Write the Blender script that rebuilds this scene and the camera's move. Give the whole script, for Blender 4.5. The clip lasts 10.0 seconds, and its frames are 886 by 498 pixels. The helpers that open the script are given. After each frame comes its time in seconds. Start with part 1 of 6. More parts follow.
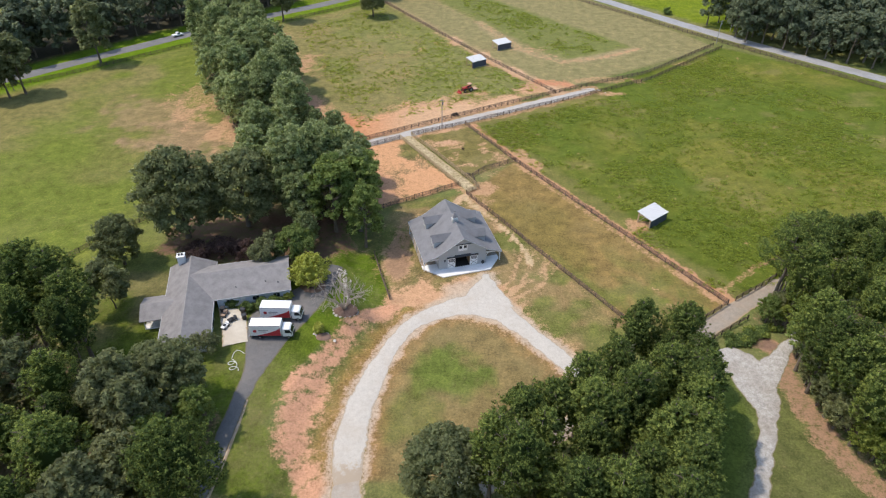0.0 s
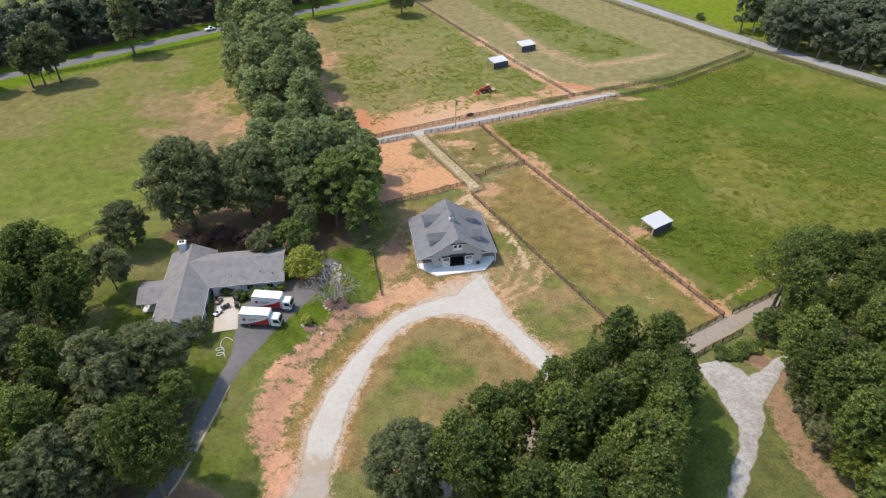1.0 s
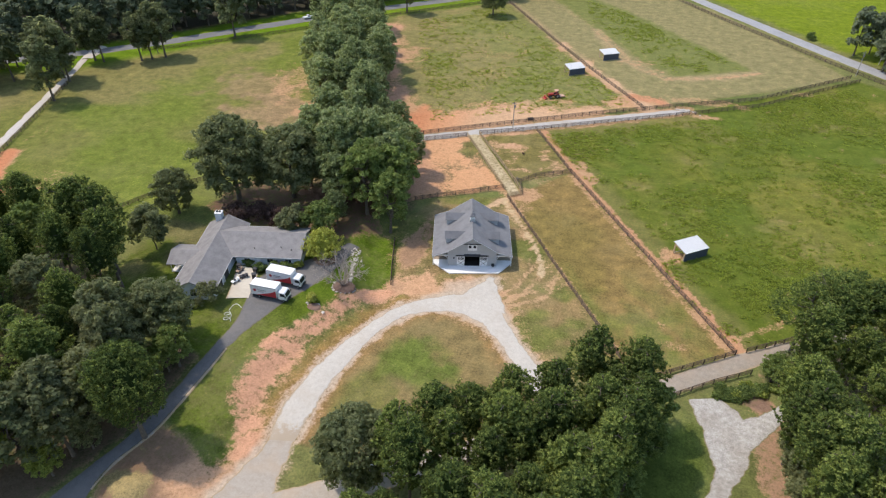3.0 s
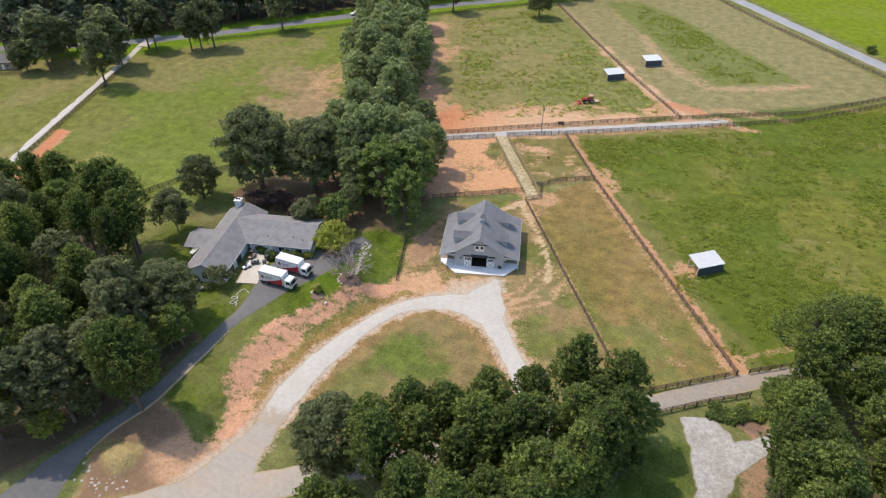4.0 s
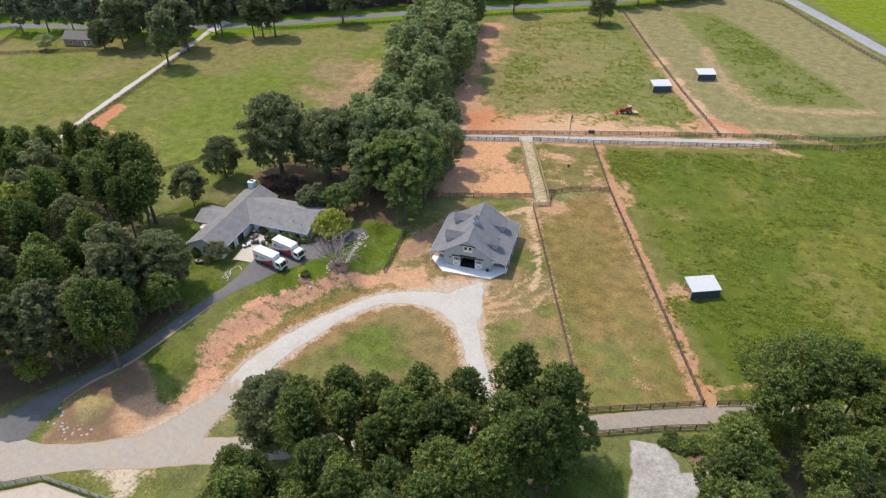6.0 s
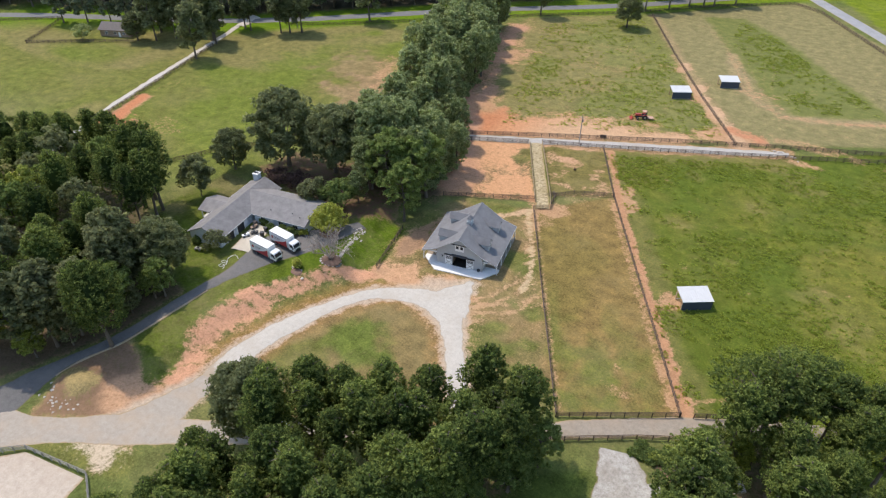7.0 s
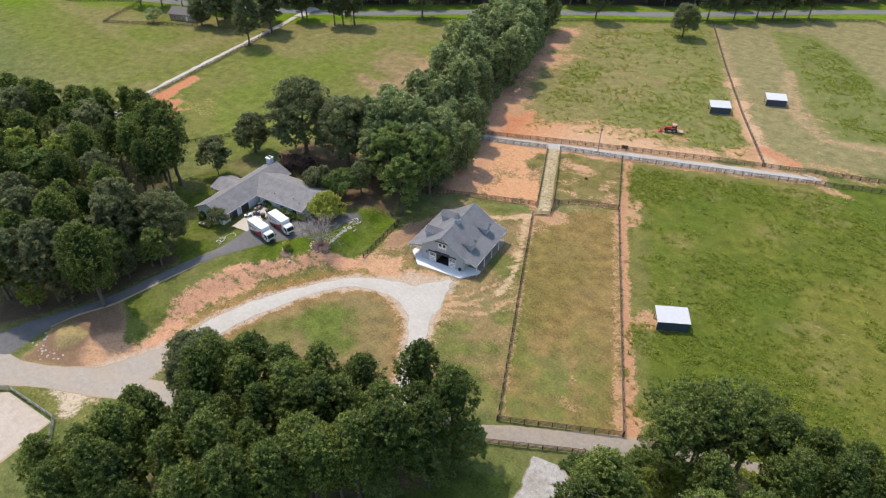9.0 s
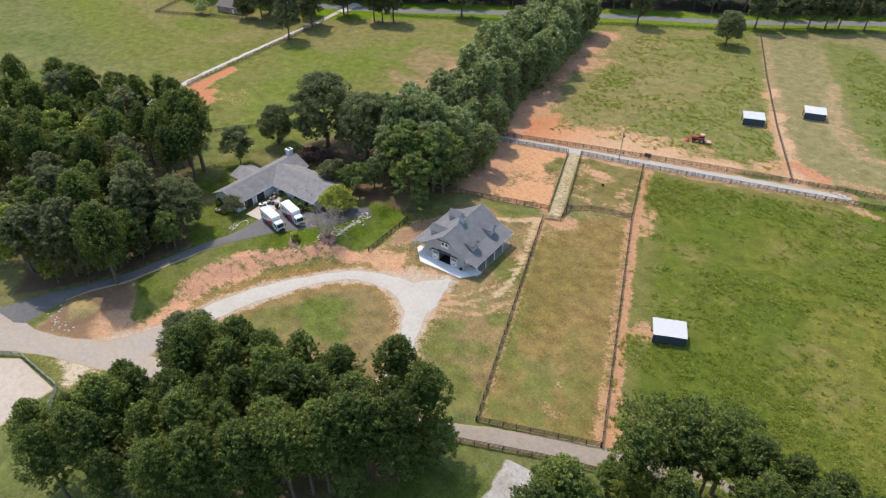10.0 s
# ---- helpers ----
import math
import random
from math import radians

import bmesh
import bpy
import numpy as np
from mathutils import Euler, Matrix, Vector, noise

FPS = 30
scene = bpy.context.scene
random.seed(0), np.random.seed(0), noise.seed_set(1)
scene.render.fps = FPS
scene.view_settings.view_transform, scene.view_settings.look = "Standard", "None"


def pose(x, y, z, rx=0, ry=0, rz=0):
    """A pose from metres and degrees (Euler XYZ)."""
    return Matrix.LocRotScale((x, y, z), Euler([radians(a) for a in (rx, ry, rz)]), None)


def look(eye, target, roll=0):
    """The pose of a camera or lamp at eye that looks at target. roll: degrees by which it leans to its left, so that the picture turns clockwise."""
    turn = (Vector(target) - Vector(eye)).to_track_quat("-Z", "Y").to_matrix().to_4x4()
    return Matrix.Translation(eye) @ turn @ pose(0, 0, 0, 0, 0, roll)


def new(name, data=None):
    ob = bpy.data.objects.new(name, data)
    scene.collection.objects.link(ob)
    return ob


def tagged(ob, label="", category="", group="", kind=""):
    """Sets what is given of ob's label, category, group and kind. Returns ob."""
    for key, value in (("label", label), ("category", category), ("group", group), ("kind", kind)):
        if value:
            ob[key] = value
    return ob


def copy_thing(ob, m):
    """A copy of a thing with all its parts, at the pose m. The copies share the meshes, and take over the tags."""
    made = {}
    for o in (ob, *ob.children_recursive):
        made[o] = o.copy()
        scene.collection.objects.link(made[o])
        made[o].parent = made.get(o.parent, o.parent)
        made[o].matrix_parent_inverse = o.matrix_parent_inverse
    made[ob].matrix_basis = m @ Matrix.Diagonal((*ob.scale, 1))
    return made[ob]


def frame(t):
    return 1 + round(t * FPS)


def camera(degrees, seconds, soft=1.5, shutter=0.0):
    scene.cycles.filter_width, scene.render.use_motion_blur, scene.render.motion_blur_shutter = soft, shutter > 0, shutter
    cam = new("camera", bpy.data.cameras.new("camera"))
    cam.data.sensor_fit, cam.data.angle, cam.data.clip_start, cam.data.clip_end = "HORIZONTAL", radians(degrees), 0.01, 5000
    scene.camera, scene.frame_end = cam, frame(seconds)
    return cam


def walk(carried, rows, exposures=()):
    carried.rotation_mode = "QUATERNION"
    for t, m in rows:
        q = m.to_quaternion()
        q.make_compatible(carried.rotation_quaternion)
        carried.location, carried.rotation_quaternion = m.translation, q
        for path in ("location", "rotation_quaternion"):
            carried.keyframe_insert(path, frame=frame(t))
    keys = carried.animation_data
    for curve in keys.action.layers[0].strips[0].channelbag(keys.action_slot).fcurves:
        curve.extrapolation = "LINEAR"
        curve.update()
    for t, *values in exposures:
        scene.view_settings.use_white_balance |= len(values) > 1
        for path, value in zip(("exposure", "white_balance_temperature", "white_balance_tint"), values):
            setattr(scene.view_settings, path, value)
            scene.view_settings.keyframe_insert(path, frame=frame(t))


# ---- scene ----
cam = camera(69.4, 10.0, soft=1.2)
METRES, EYE, TILT, LEAN, TURN = 106.0, 91.5, -36.6, -0.2, 0.0
ROWS = [
    (0.0, 0.0, 0.0, 0.0, -0.0, 0.0, -0.0),
    (0.5, 0.0468, -0.0023, -0.0011, 1.71, -0.0, -1.23),
    (1.0, 0.0946, -0.0037, -0.0008, 3.51, -0.06, -2.53),
    (1.5, 0.1431, -0.0036, 0.0008, 5.36, -0.16, -3.88),
    (2.0, 0.1918, -0.0015, 0.004, 7.89, -0.39, -5.73),
    (2.5, 0.2402, 0.0026, 0.0089, 10.5, -0.7, -7.6),
    (4.0, 0.3847, 0.0273, 0.0338, 18.08, -2.11, -12.79),
    (4.5, 0.4317, 0.0395, 0.0449, 20.25, -2.63, -14.23),
    (5.0, 0.4781, 0.0529, 0.0572, 22.27, -3.17, -15.58),
    (5.5, 0.5241, 0.068, 0.0707, 24.1, -3.7, -16.76),
    (7.0, 0.6574, 0.1212, 0.117, 29.77, -5.59, -20.17),
    (7.5, 0.7013, 0.1414, 0.1349, 31.76, -6.33, -21.3),
    (8.0, 0.7441, 0.1629, 0.1537, 33.74, -7.1, -22.38),
    (8.5, 0.7858, 0.1858, 0.1736, 35.69, -7.9, -23.42),
    (9.0, 0.8266, 0.2101, 0.1942, 37.89, -8.82, -24.55),
    (9.5, 0.8655, 0.2359, 0.2165, 40.52, -9.98, -25.8),
    (10.0, 0.9024, 0.2632, 0.2399, 43.32, -11.28, -27.04),
]
walk(cam, [(t, pose(0, 0, EYE, TILT, LEAN, TURN) @ pose(METRES * x, METRES * y, METRES * z, 90 + pitch, roll, yaw)) for t, x, y, z, yaw, pitch, roll in ROWS], exposures=[(0.0, 0.72), (10.0, 0.72)])

# ---- light: high summer sun from the far left, hazy sky ----
SUN_FROM = Vector((-0.56, 0.085, 1.0)).normalized()
world = bpy.data.worlds.new("sky")
scene.world = world
world.use_nodes = True
sky = world.node_tree.nodes.new("ShaderNodeTexSky")
sky.sky_type, sky.sun_disc = "NISHITA", False
sky.sun_elevation = math.asin(SUN_FROM.z)
sky.sun_rotation = math.atan2(SUN_FROM.x, SUN_FROM.y) % (2 * math.pi)
sky.air_density, sky.dust_density, sky.altitude = 1.2, 1.5, 200
back = world.node_tree.nodes["Background"]
back.inputs["Strength"].default_value = 0.15
world.node_tree.links.new(sky.outputs[0], back.inputs["Color"])
sun = new("sun", bpy.data.lights.new("sun", "SUN"))
sun.data.energy, sun.data.angle, sun.data.color = 2.08, radians(1.2), (1.0, 0.895, 0.785)
sun.matrix_world = look(SUN_FROM * 400, (0, 0, 0))


# ---- materials ----
def nodes_of(name):
    m = bpy.data.materials.new(name)
    m.use_nodes = True
    t = m.node_tree
    return m, t, t.nodes["Principled BSDF"]


def add(t, kind, **values):
    n = t.nodes.new(kind)
    for k, v in values.items():
        if k in n.inputs:
            n.inputs[k].default_value = v
    return n


def noise_node(t, scale, detail=4.0, rough=0.6, world_space=True, vec=None):
    n = add(t, "ShaderNodeTexNoise", Scale=scale, Detail=detail, Roughness=rough)
    if vec is None:
        if world_space:
            g = t.nodes.new("ShaderNodeNewGeometry")
            vec = g.outputs["Position"]
        else:
            vec = t.nodes.new("ShaderNodeTexCoord").outputs["Object"]
    t.links.new(vec, n.inputs["Vector"])
    return n.outputs["Fac"]


def ramp(t, fac, stops):
    n = t.nodes.new("ShaderNodeValToRGB")
    e = n.color_ramp.elements
    while len(e) < len(stops):
        e.new(0.5)
    for el, (p, c) in zip(e, stops):
        el.position, el.color = p, (*c, 1) if len(c) == 3 else c
    t.links.new(fac, n.inputs["Fac"])
    return n.outputs["Color"]


def mixc(t, kind, fac, a, b):
    n = t.nodes.new("ShaderNodeMix")
    n.data_type, n.blend_type = "RGBA", kind
    for sock, v in ((n.inputs["Factor"], fac), (n.inputs["A"], a), (n.inputs["B"], b)):
        if isinstance(v, (int, float)):
            sock.default_value = v
        elif isinstance(v, tuple):
            sock.default_value = (*v, 1)
        else:
            t.links.new(v, sock)
    return n.outputs["Result"]


def calc(t, op, a, b=0.0, c=None):
    n = t.nodes.new("ShaderNodeMath")
    n.operation = op
    for sock, v in zip(n.inputs, (a, b, c)):
        if v is None:
            continue
        if isinstance(v, (int, float)):
            sock.default_value = v
        else:
            t.links.new(v, sock)
    return n.outputs[0]


def bumped(t, bsdf, height, strength=0.3, distance=0.1):
    n = add(t, "ShaderNodeBump", Strength=strength, Distance=distance)
    t.links.new(height, n.inputs["Height"])
    t.links.new(n.outputs["Normal"], bsdf.inputs["Normal"])


def plain(name, colour, rough=0.6, metal=0.0, vary=0.12, scale=1.5, grain=12.0, bump=0.1, specular=0.5):
    """A surface of one paint or stuff, with stains at two scales, fine relief and a shift from piece to piece."""
    m, t, b = nodes_of(name)
    low, fine = noise_node(t, scale, world_space=False), noise_node(t, grain, world_space=False)
    each = t.nodes.new("ShaderNodeObjectInfo").outputs["Random"]
    f = calc(t, "ADD", calc(t, "MULTIPLY", low, 0.6), calc(t, "ADD", calc(t, "MULTIPLY", fine, 0.25), calc(t, "MULTIPLY", each, 0.15)))
    dark, light = tuple(c * (1 - 1.6 * vary) for c in colour), tuple(min(1, c * (1 + 1.2 * vary)) for c in colour)
    t.links.new(ramp(t, f, [(0.25, dark), (0.5, colour), (0.75, light)]), b.inputs["Base Color"])
    b.inputs["Roughness"].default_value, b.inputs["Metallic"].default_value = rough, metal
    b.inputs["Specular IOR Level"].default_value = specular
    if bump:
        bumped(t, b, fine, bump, 0.02)
    return m


def leafy(name, dark, mid, light, gloss=0.5, through_light=0.25):
    """Foliage: shifts from tree to tree and from leaf clump to leaf clump, some light passing through."""
    m, t, b = nodes_of(name)
    each = t.nodes.new("ShaderNodeObjectInfo").outputs["Random"]
    isle = t.nodes.new("ShaderNodeNewGeometry").outputs["Random Per Island"]
    patch = noise_node(t, 0.35, 2)
    f = calc(t, "ADD", calc(t, "MULTIPLY", isle, 0.6), calc(t, "ADD", calc(t, "MULTIPLY", each, 0.24), calc(t, "MULTIPLY", patch, 0.2)))
    col = ramp(t, f, [(0.15, dark), (0.5, mid), (0.9, light)])
    t.links.new(col, b.inputs["Base Color"])
    b.inputs["Roughness"].default_value = 0.75
    b.inputs["Specular IOR Level"].default_value = gloss * 0.3
    tr = t.nodes.new("ShaderNodeBsdfTranslucent")
    t.links.new(mixc(t, "MULTIPLY", 1.0, col, (1.95, 1.85, 1.5)), tr.inputs["Color"])
    mx = add(t, "ShaderNodeMixShader", Fac=through_light)
    out = t.nodes["Material Output"]
    t.links.new(b.outputs[0], mx.inputs[1])
    t.links.new(tr.outputs[0], mx.inputs[2])
    t.links.new(mx.outputs[0], out.inputs["Surface"])
    return m


def gravelly(name, low, high, stain, pebbles=9.0, rough=0.9, creep=(0.36, 0.265, 0.155)):
    """Crushed stone or worn asphalt, with stains and pebble grain in world size; soil and grass creep in at the rim."""
    m, t, b = nodes_of(name)
    big, mid, fine = noise_node(t, 0.16, 3), noise_node(t, 1.1, 8, 0.8), noise_node(t, pebbles, 3, 0.7)
    col = ramp(t, calc(t, "ADD", calc(t, "MULTIPLY", mid, 0.6), calc(t, "MULTIPLY", fine, 0.4)), [(0.34, low), (0.66, high)])
    col = mixc(t, "MIX", calc(t, "MULTIPLY", calc(t, "SMOOTH_MIN", 1.0, calc(t, "MULTIPLY", calc(t, "SUBTRACT", big, 0.45), 4.0), 0.1), 0.5), col, stain)
    rim = t.nodes.new("ShaderNodeAttribute")
    rim.attribute_name = "rim"
    edge = t.nodes.new("ShaderNodeMapRange")
    edge.interpolation_type = "SMOOTHSTEP"
    edge.inputs["From Min"].default_value, edge.inputs["From Max"].default_value = 0.62, 0.86
    t.links.new(calc(t, "MULTIPLY", rim.outputs["Fac"], calc(t, "ADD", 0.1, calc(t, "MULTIPLY", mid, 1.6))), edge.inputs["Value"])
    col = mixc(t, "MIX", edge.outputs["Result"], col, creep)
    t.links.new(col, b.inputs["Base Color"])
    b.inputs["Roughness"].default_value = rough
    b.inputs["Specular IOR Level"].default_value = 0.25
    bumped(t, b, fine, 0.5, 0.04)
    return m


def earth_material():
    """Grass and bare soil, mixed by the zones stored on the ground and broken up by noise at four scales."""
    m, t, b = nodes_of("grass_and_soil")
    grass = t.nodes.new("ShaderNodeAttribute")
    grass.attribute_name = "grass"
    soil = t.nodes.new("ShaderNodeAttribute")
    soil.attribute_name = "soil"
    big, mid, fine, tuft, grit = noise_node(t, 0.05, 4), noise_node(t, 0.3, 6, 0.7), noise_node(t, 2.2, 5, 0.75), noise_node(t, 0.85, 4, 0.8), noise_node(t, 5.5, 3, 0.8)
    wear = noise_node(t, 0.75, 7, 0.78)
    tone = calc(t, "ADD", calc(t, "MULTIPLY", mid, 0.42), calc(t, "ADD", calc(t, "MULTIPLY", fine, 0.42), calc(t, "MULTIPLY", grit, 0.16)))
    g = mixc(t, "MULTIPLY", 1.0, grass.outputs["Color"], ramp(t, tone, [(0.35, (0.38, 0.39, 0.4)), (0.5, (1.01, 0.99, 1.1)), (0.65, (1.86, 1.7, 1.75))]))
    clump = t.nodes.new("ShaderNodeMapRange")
    clump.inputs["From Min"].default_value, clump.inputs["From Max"].default_value, clump.inputs["To Max"].default_value = 0.36, 0.5, 0.4
    t.links.new(calc(t, "MULTIPLY", tuft, grass.outputs["Alpha"]), clump.inputs["Value"])
    g = mixc(t, "MIX", clump.outputs["Result"], g, mixc(t, "MULTIPLY", 1.0, grass.outputs["Color"], (0.72, 0.92, 0.75)))
    straw = calc(t, "MULTIPLY", calc(t, "SUBTRACT", 1.05, grass.outputs["Alpha"]), calc(t, "MULTIPLY", calc(t, "SMOOTH_MAX", 0.0, calc(t, "SUBTRACT", calc(t, "ADD", calc(t, "MULTIPLY", big, 0.68), calc(t, "MULTIPLY", wear, 0.32)), 0.48), 0.06), 3.6))
    g = mixc(t, "MIX", straw, g, (0.30, 0.245, 0.12))
    s = mixc(t, "MULTIPLY", 1.0, soil.outputs["Color"], ramp(t, calc(t, "ADD", calc(t, "MULTIPLY", wear, 0.5), calc(t, "MULTIPLY", fine, 0.5)), [(0.34, (0.62, 0.58, 0.54)), (0.5, (1, 1, 1)), (0.66, (1.32, 1.3, 1.28))]))
    bare = calc(t, "ADD", soil.outputs["Alpha"], calc(t, "ADD", calc(t, "MULTIPLY", calc(t, "SUBTRACT", wear, 0.5), 1.5), calc(t, "MULTIPLY", calc(t, "SUBTRACT", fine, 0.5), 0.8)))
    edge = t.nodes.new("ShaderNodeMapRange")
    edge.interpolation_type = "SMOOTHSTEP"
    edge.inputs["From Min"].default_value, edge.inputs["From Max"].default_value = 0.25, 0.7
    t.links.new(bare, edge.inputs["Value"])
    t.links.new(mixc(t, "MIX", edge.outputs["Result"], g, s), b.inputs["Base Color"])
    b.inputs["Roughness"].default_value = 0.95
    b.inputs["Specular IOR Level"].default_value = 0.03
    bumped(t, b, calc(t, "ADD", fine, calc(t, "MULTIPLY", tuft, 0.8)), 0.7, 0.25)
    return m


EARTH = earth_material()
GRAVEL = gravelly("pale_gravel", (0.38, 0.345, 0.295), (0.56, 0.525, 0.46), (0.42, 0.36, 0.29), creep=(0.37, 0.3, 0.22))
LANE = gravelly("grey_lane", (0.30, 0.28, 0.25), (0.50, 0.47, 0.43), (0.34, 0.27, 0.2))
DUSTY = gravelly("dusty_track", (0.29, 0.248, 0.2), (0.44, 0.39, 0.325), (0.42, 0.31, 0.21))
TURNOUT = gravelly("turnout_gravel", (0.16, 0.145, 0.125), (0.58, 0.55, 0.5), (0.25, 0.21, 0.16), 6.0, creep=(0.19, 0.16, 0.075))
TRACK = gravelly("brown_track", (0.215, 0.18, 0.14), (0.37, 0.32, 0.258), (0.34, 0.255, 0.175))
STRAWY = gravelly("strawy_lane", (0.1, 0.07, 0.022), (0.66, 0.54, 0.34), (0.2, 0.155, 0.055), 1.6, creep=(0.3, 0.235, 0.1))
ASPHALT = gravelly("worn_asphalt", (0.10, 0.097, 0.095), (0.17, 0.165, 0.16), (0.2, 0.18, 0.165), 7.0, creep=(0.14, 0.125, 0.07))
# grey country road asphalt, deepened further for the shade of roadside trees
SHADED_HIGHWAY = gravelly("shaded_grey_highway", (0.13, 0.13, 0.13), (0.21, 0.207, 0.204), (0.2, 0.2, 0.2), 5.0, creep=(0.2, 0.19, 0.12))
ROADTOP = gravelly("road_asphalt", (0.24, 0.24, 0.245), (0.36, 0.36, 0.36), (0.2, 0.2, 0.2), 5.0)
SAND = gravelly("arena_sand", (0.36, 0.29, 0.225), (0.56, 0.485, 0.395), (0.40, 0.31, 0.23))
CONCRETE = gravelly("concrete", (0.72, 0.71, 0.69), (0.84, 0.83, 0.81), (0.72, 0.70, 0.66), 4.0, 0.85)
PATIO = gravelly("warm_concrete", (0.46, 0.41, 0.33), (0.6, 0.55, 0.45), (0.42, 0.36, 0.28), 4.0, 0.85)
SHINGLE = plain("grey_shingle", (0.224, 0.213, 0.207), 0.9, vary=0.22, scale=0.7, grain=3.2, bump=0.5, specular=0.3)
BARN_SHINGLE = plain("barn_shingle", (0.178, 0.177, 0.182), 0.9, vary=0.22, scale=0.6, grain=3.5, bump=0.5, specular=0.3)
BARN_WALL = plain("grey_board_siding", (0.42, 0.43, 0.43), 0.7, vary=0.08)
HOUSE_WALL = plain("pale_blue_siding", (0.6, 0.63, 0.66), 0.7, vary=0.08)
WHITE = plain("white_paint", (0.78, 0.78, 0.76), 0.5, vary=0.06)
DARK_TRIM = plain("dark_metal_trim", (0.03, 0.032, 0.036), 0.45)
GLASS = plain("dark_window_glass", (0.02, 0.025, 0.03), 0.08, vary=0.1, bump=0)
FENCE_WOOD = plain("dark_stained_board", (0.055, 0.040, 0.030), 0.85, vary=0.35, grain=20)
RAIL_WOOD = plain("brown_stained_rail", (0.115, 0.077, 0.055), 0.85, vary=0.35, grain=20)
NEW_WOOD = plain("weathered_pale_board", (0.33, 0.25, 0.145), 0.85, vary=0.3, grain=20)
GREY_WOOD = plain("silvered_wood", (0.30, 0.28, 0.25), 0.85, vary=0.25)
TAN_WOOD = plain("raw_pine_lining", (0.42, 0.30, 0.19), 0.8, vary=0.2)
NAVY = plain("navy_siding", (0.042, 0.055, 0.085), 0.55, vary=0.2)
HOUSE_TRIM = plain("grey_gutter", (0.42, 0.42, 0.42), 0.5, vary=0.06)
METAL_ROOF = plain("pale_metal_roof", (0.55, 0.55, 0.54), 0.5, 0.0, vary=0.05)
BRICK = plain("tan_brick", (0.34, 0.24, 0.17), 0.9, vary=0.3, grain=6)
BARK = plain("bark", (0.13, 0.105, 0.08), 0.95, vary=0.35, scale=3, bump=0.6)
DEAD_BARK = plain("bare_grey_twigs", (0.33, 0.28, 0.24), 0.9, vary=0.25)
RUBBER = plain("black_rubber", (0.02, 0.02, 0.02), 0.85)
RED = plain("red_paint", (0.42, 0.02, 0.03), 0.4, vary=0.08)
ORANGE = plain("orange_red_paint", (0.34, 0.035, 0.022), 0.5, vary=0.14)
BLUE = plain("blue_paint", (0.1, 0.16, 0.36), 0.4, vary=0.1)
CANOPY = plain("faded_canopy", (0.5, 0.3, 0.2), 0.6)
STEEL = plain("grey_steel", (0.3, 0.3, 0.3), 0.4, 0.8)
BLACK_PLASTIC = plain("black_plastic", (0.03, 0.03, 0.033), 0.5)
FAR_ROOF = plain("brown_shingle", (0.13, 0.112, 0.1), 0.9, vary=0.25, grain=4, bump=0.4)
LAMP_LENS = plain("lamp_lens", (0.7, 0.68, 0.6), 0.2, vary=0.05)
ROCK = plain("pale_boulder", (0.44, 0.4, 0.35), 0.9, vary=0.4, scale=2, bump=0.7)
MULCH = plain("brown_mulch", (0.17, 0.105, 0.075), 0.95, vary=0.4, grain=8, bump=0.8)
# row, oak and woodland leaves have their blue raised to hold haze
LEAF_ROW = leafy("row_leaves", (0.1, 0.13, 0.058), (0.2, 0.245, 0.115), (0.37, 0.41, 0.215), through_light=0.54)
LEAF_OAK = leafy("oak_leaves", (0.078, 0.094, 0.045), (0.138, 0.16, 0.077), (0.23, 0.25, 0.125), through_light=0.52)
LEAF_PINE = leafy("pine_needles", (0.04, 0.06, 0.021), (0.096, 0.133, 0.038), (0.285, 0.33, 0.09), gloss=0.2, through_light=0.45)
LEAF_WOOD = leafy("woodland_leaves", (0.085, 0.098, 0.05), (0.155, 0.172, 0.085), (0.27, 0.285, 0.14), through_light=0.52)
LEAF_YELLOW = leafy("yellow_green_leaves", (0.13, 0.15, 0.032), (0.28, 0.305, 0.062), (0.46, 0.48, 0.12), through_light=0.42)
LEAF_SHRUB = leafy("shrub_leaves", (0.05, 0.075, 0.024), (0.1, 0.14, 0.04), (0.19, 0.24, 0.07), through_light=0.4)
LEAF_PLUM = leafy("plum_leaves", (0.04, 0.026, 0.024), (0.08, 0.05, 0.045), (0.13, 0.085, 0.07), through_light=0.3)
# distance haze is mixed into these lifted, bluish leaf tones
LEAF_FAR = leafy("distant_leaves", (0.07, 0.09, 0.058), (0.12, 0.145, 0.09), (0.195, 0.225, 0.135), through_light=0.4)
LEAF_AIRY = leafy("airy_green_leaves", (0.075, 0.11, 0.03), (0.155, 0.205, 0.06), (0.3, 0.36, 0.12), through_light=0.5)
LEAF_LIGHT = leafy("light_leaves", (0.085, 0.115, 0.026), (0.185, 0.225, 0.05), (0.34, 0.37, 0.095), through_light=0.5)
WEED = leafy("weed_leaves", (0.145, 0.185, 0.028), (0.215, 0.26, 0.042), (0.305, 0.345, 0.07), through_light=0.5)


# ---- building blocks ----
def part(name, bm, material, parent, label=""):
    me = bpy.data.meshes.new(name)
    bm.to_mesh(me)
    bm.free()
    me.materials.append(material)
    ob = new(name, me)
    ob.parent = parent
    return tagged(ob, label)


def mesh_of(name, verts, faces, material, smooth_shade=False):
    me = bpy.data.meshes.new(name)
    me.from_pydata([tuple(map(float, v)) for v in verts], [], faces)
    me.materials.append(material)
    if smooth_shade:
        me.polygons.foreach_set("use_smooth", [True] * len(me.polygons))
    me.update()
    return me


def thing(name, m, label, category, group="", kind=""):
    ob = new(name)
    ob.matrix_basis = m
    return tagged(ob, label, category, group, kind)


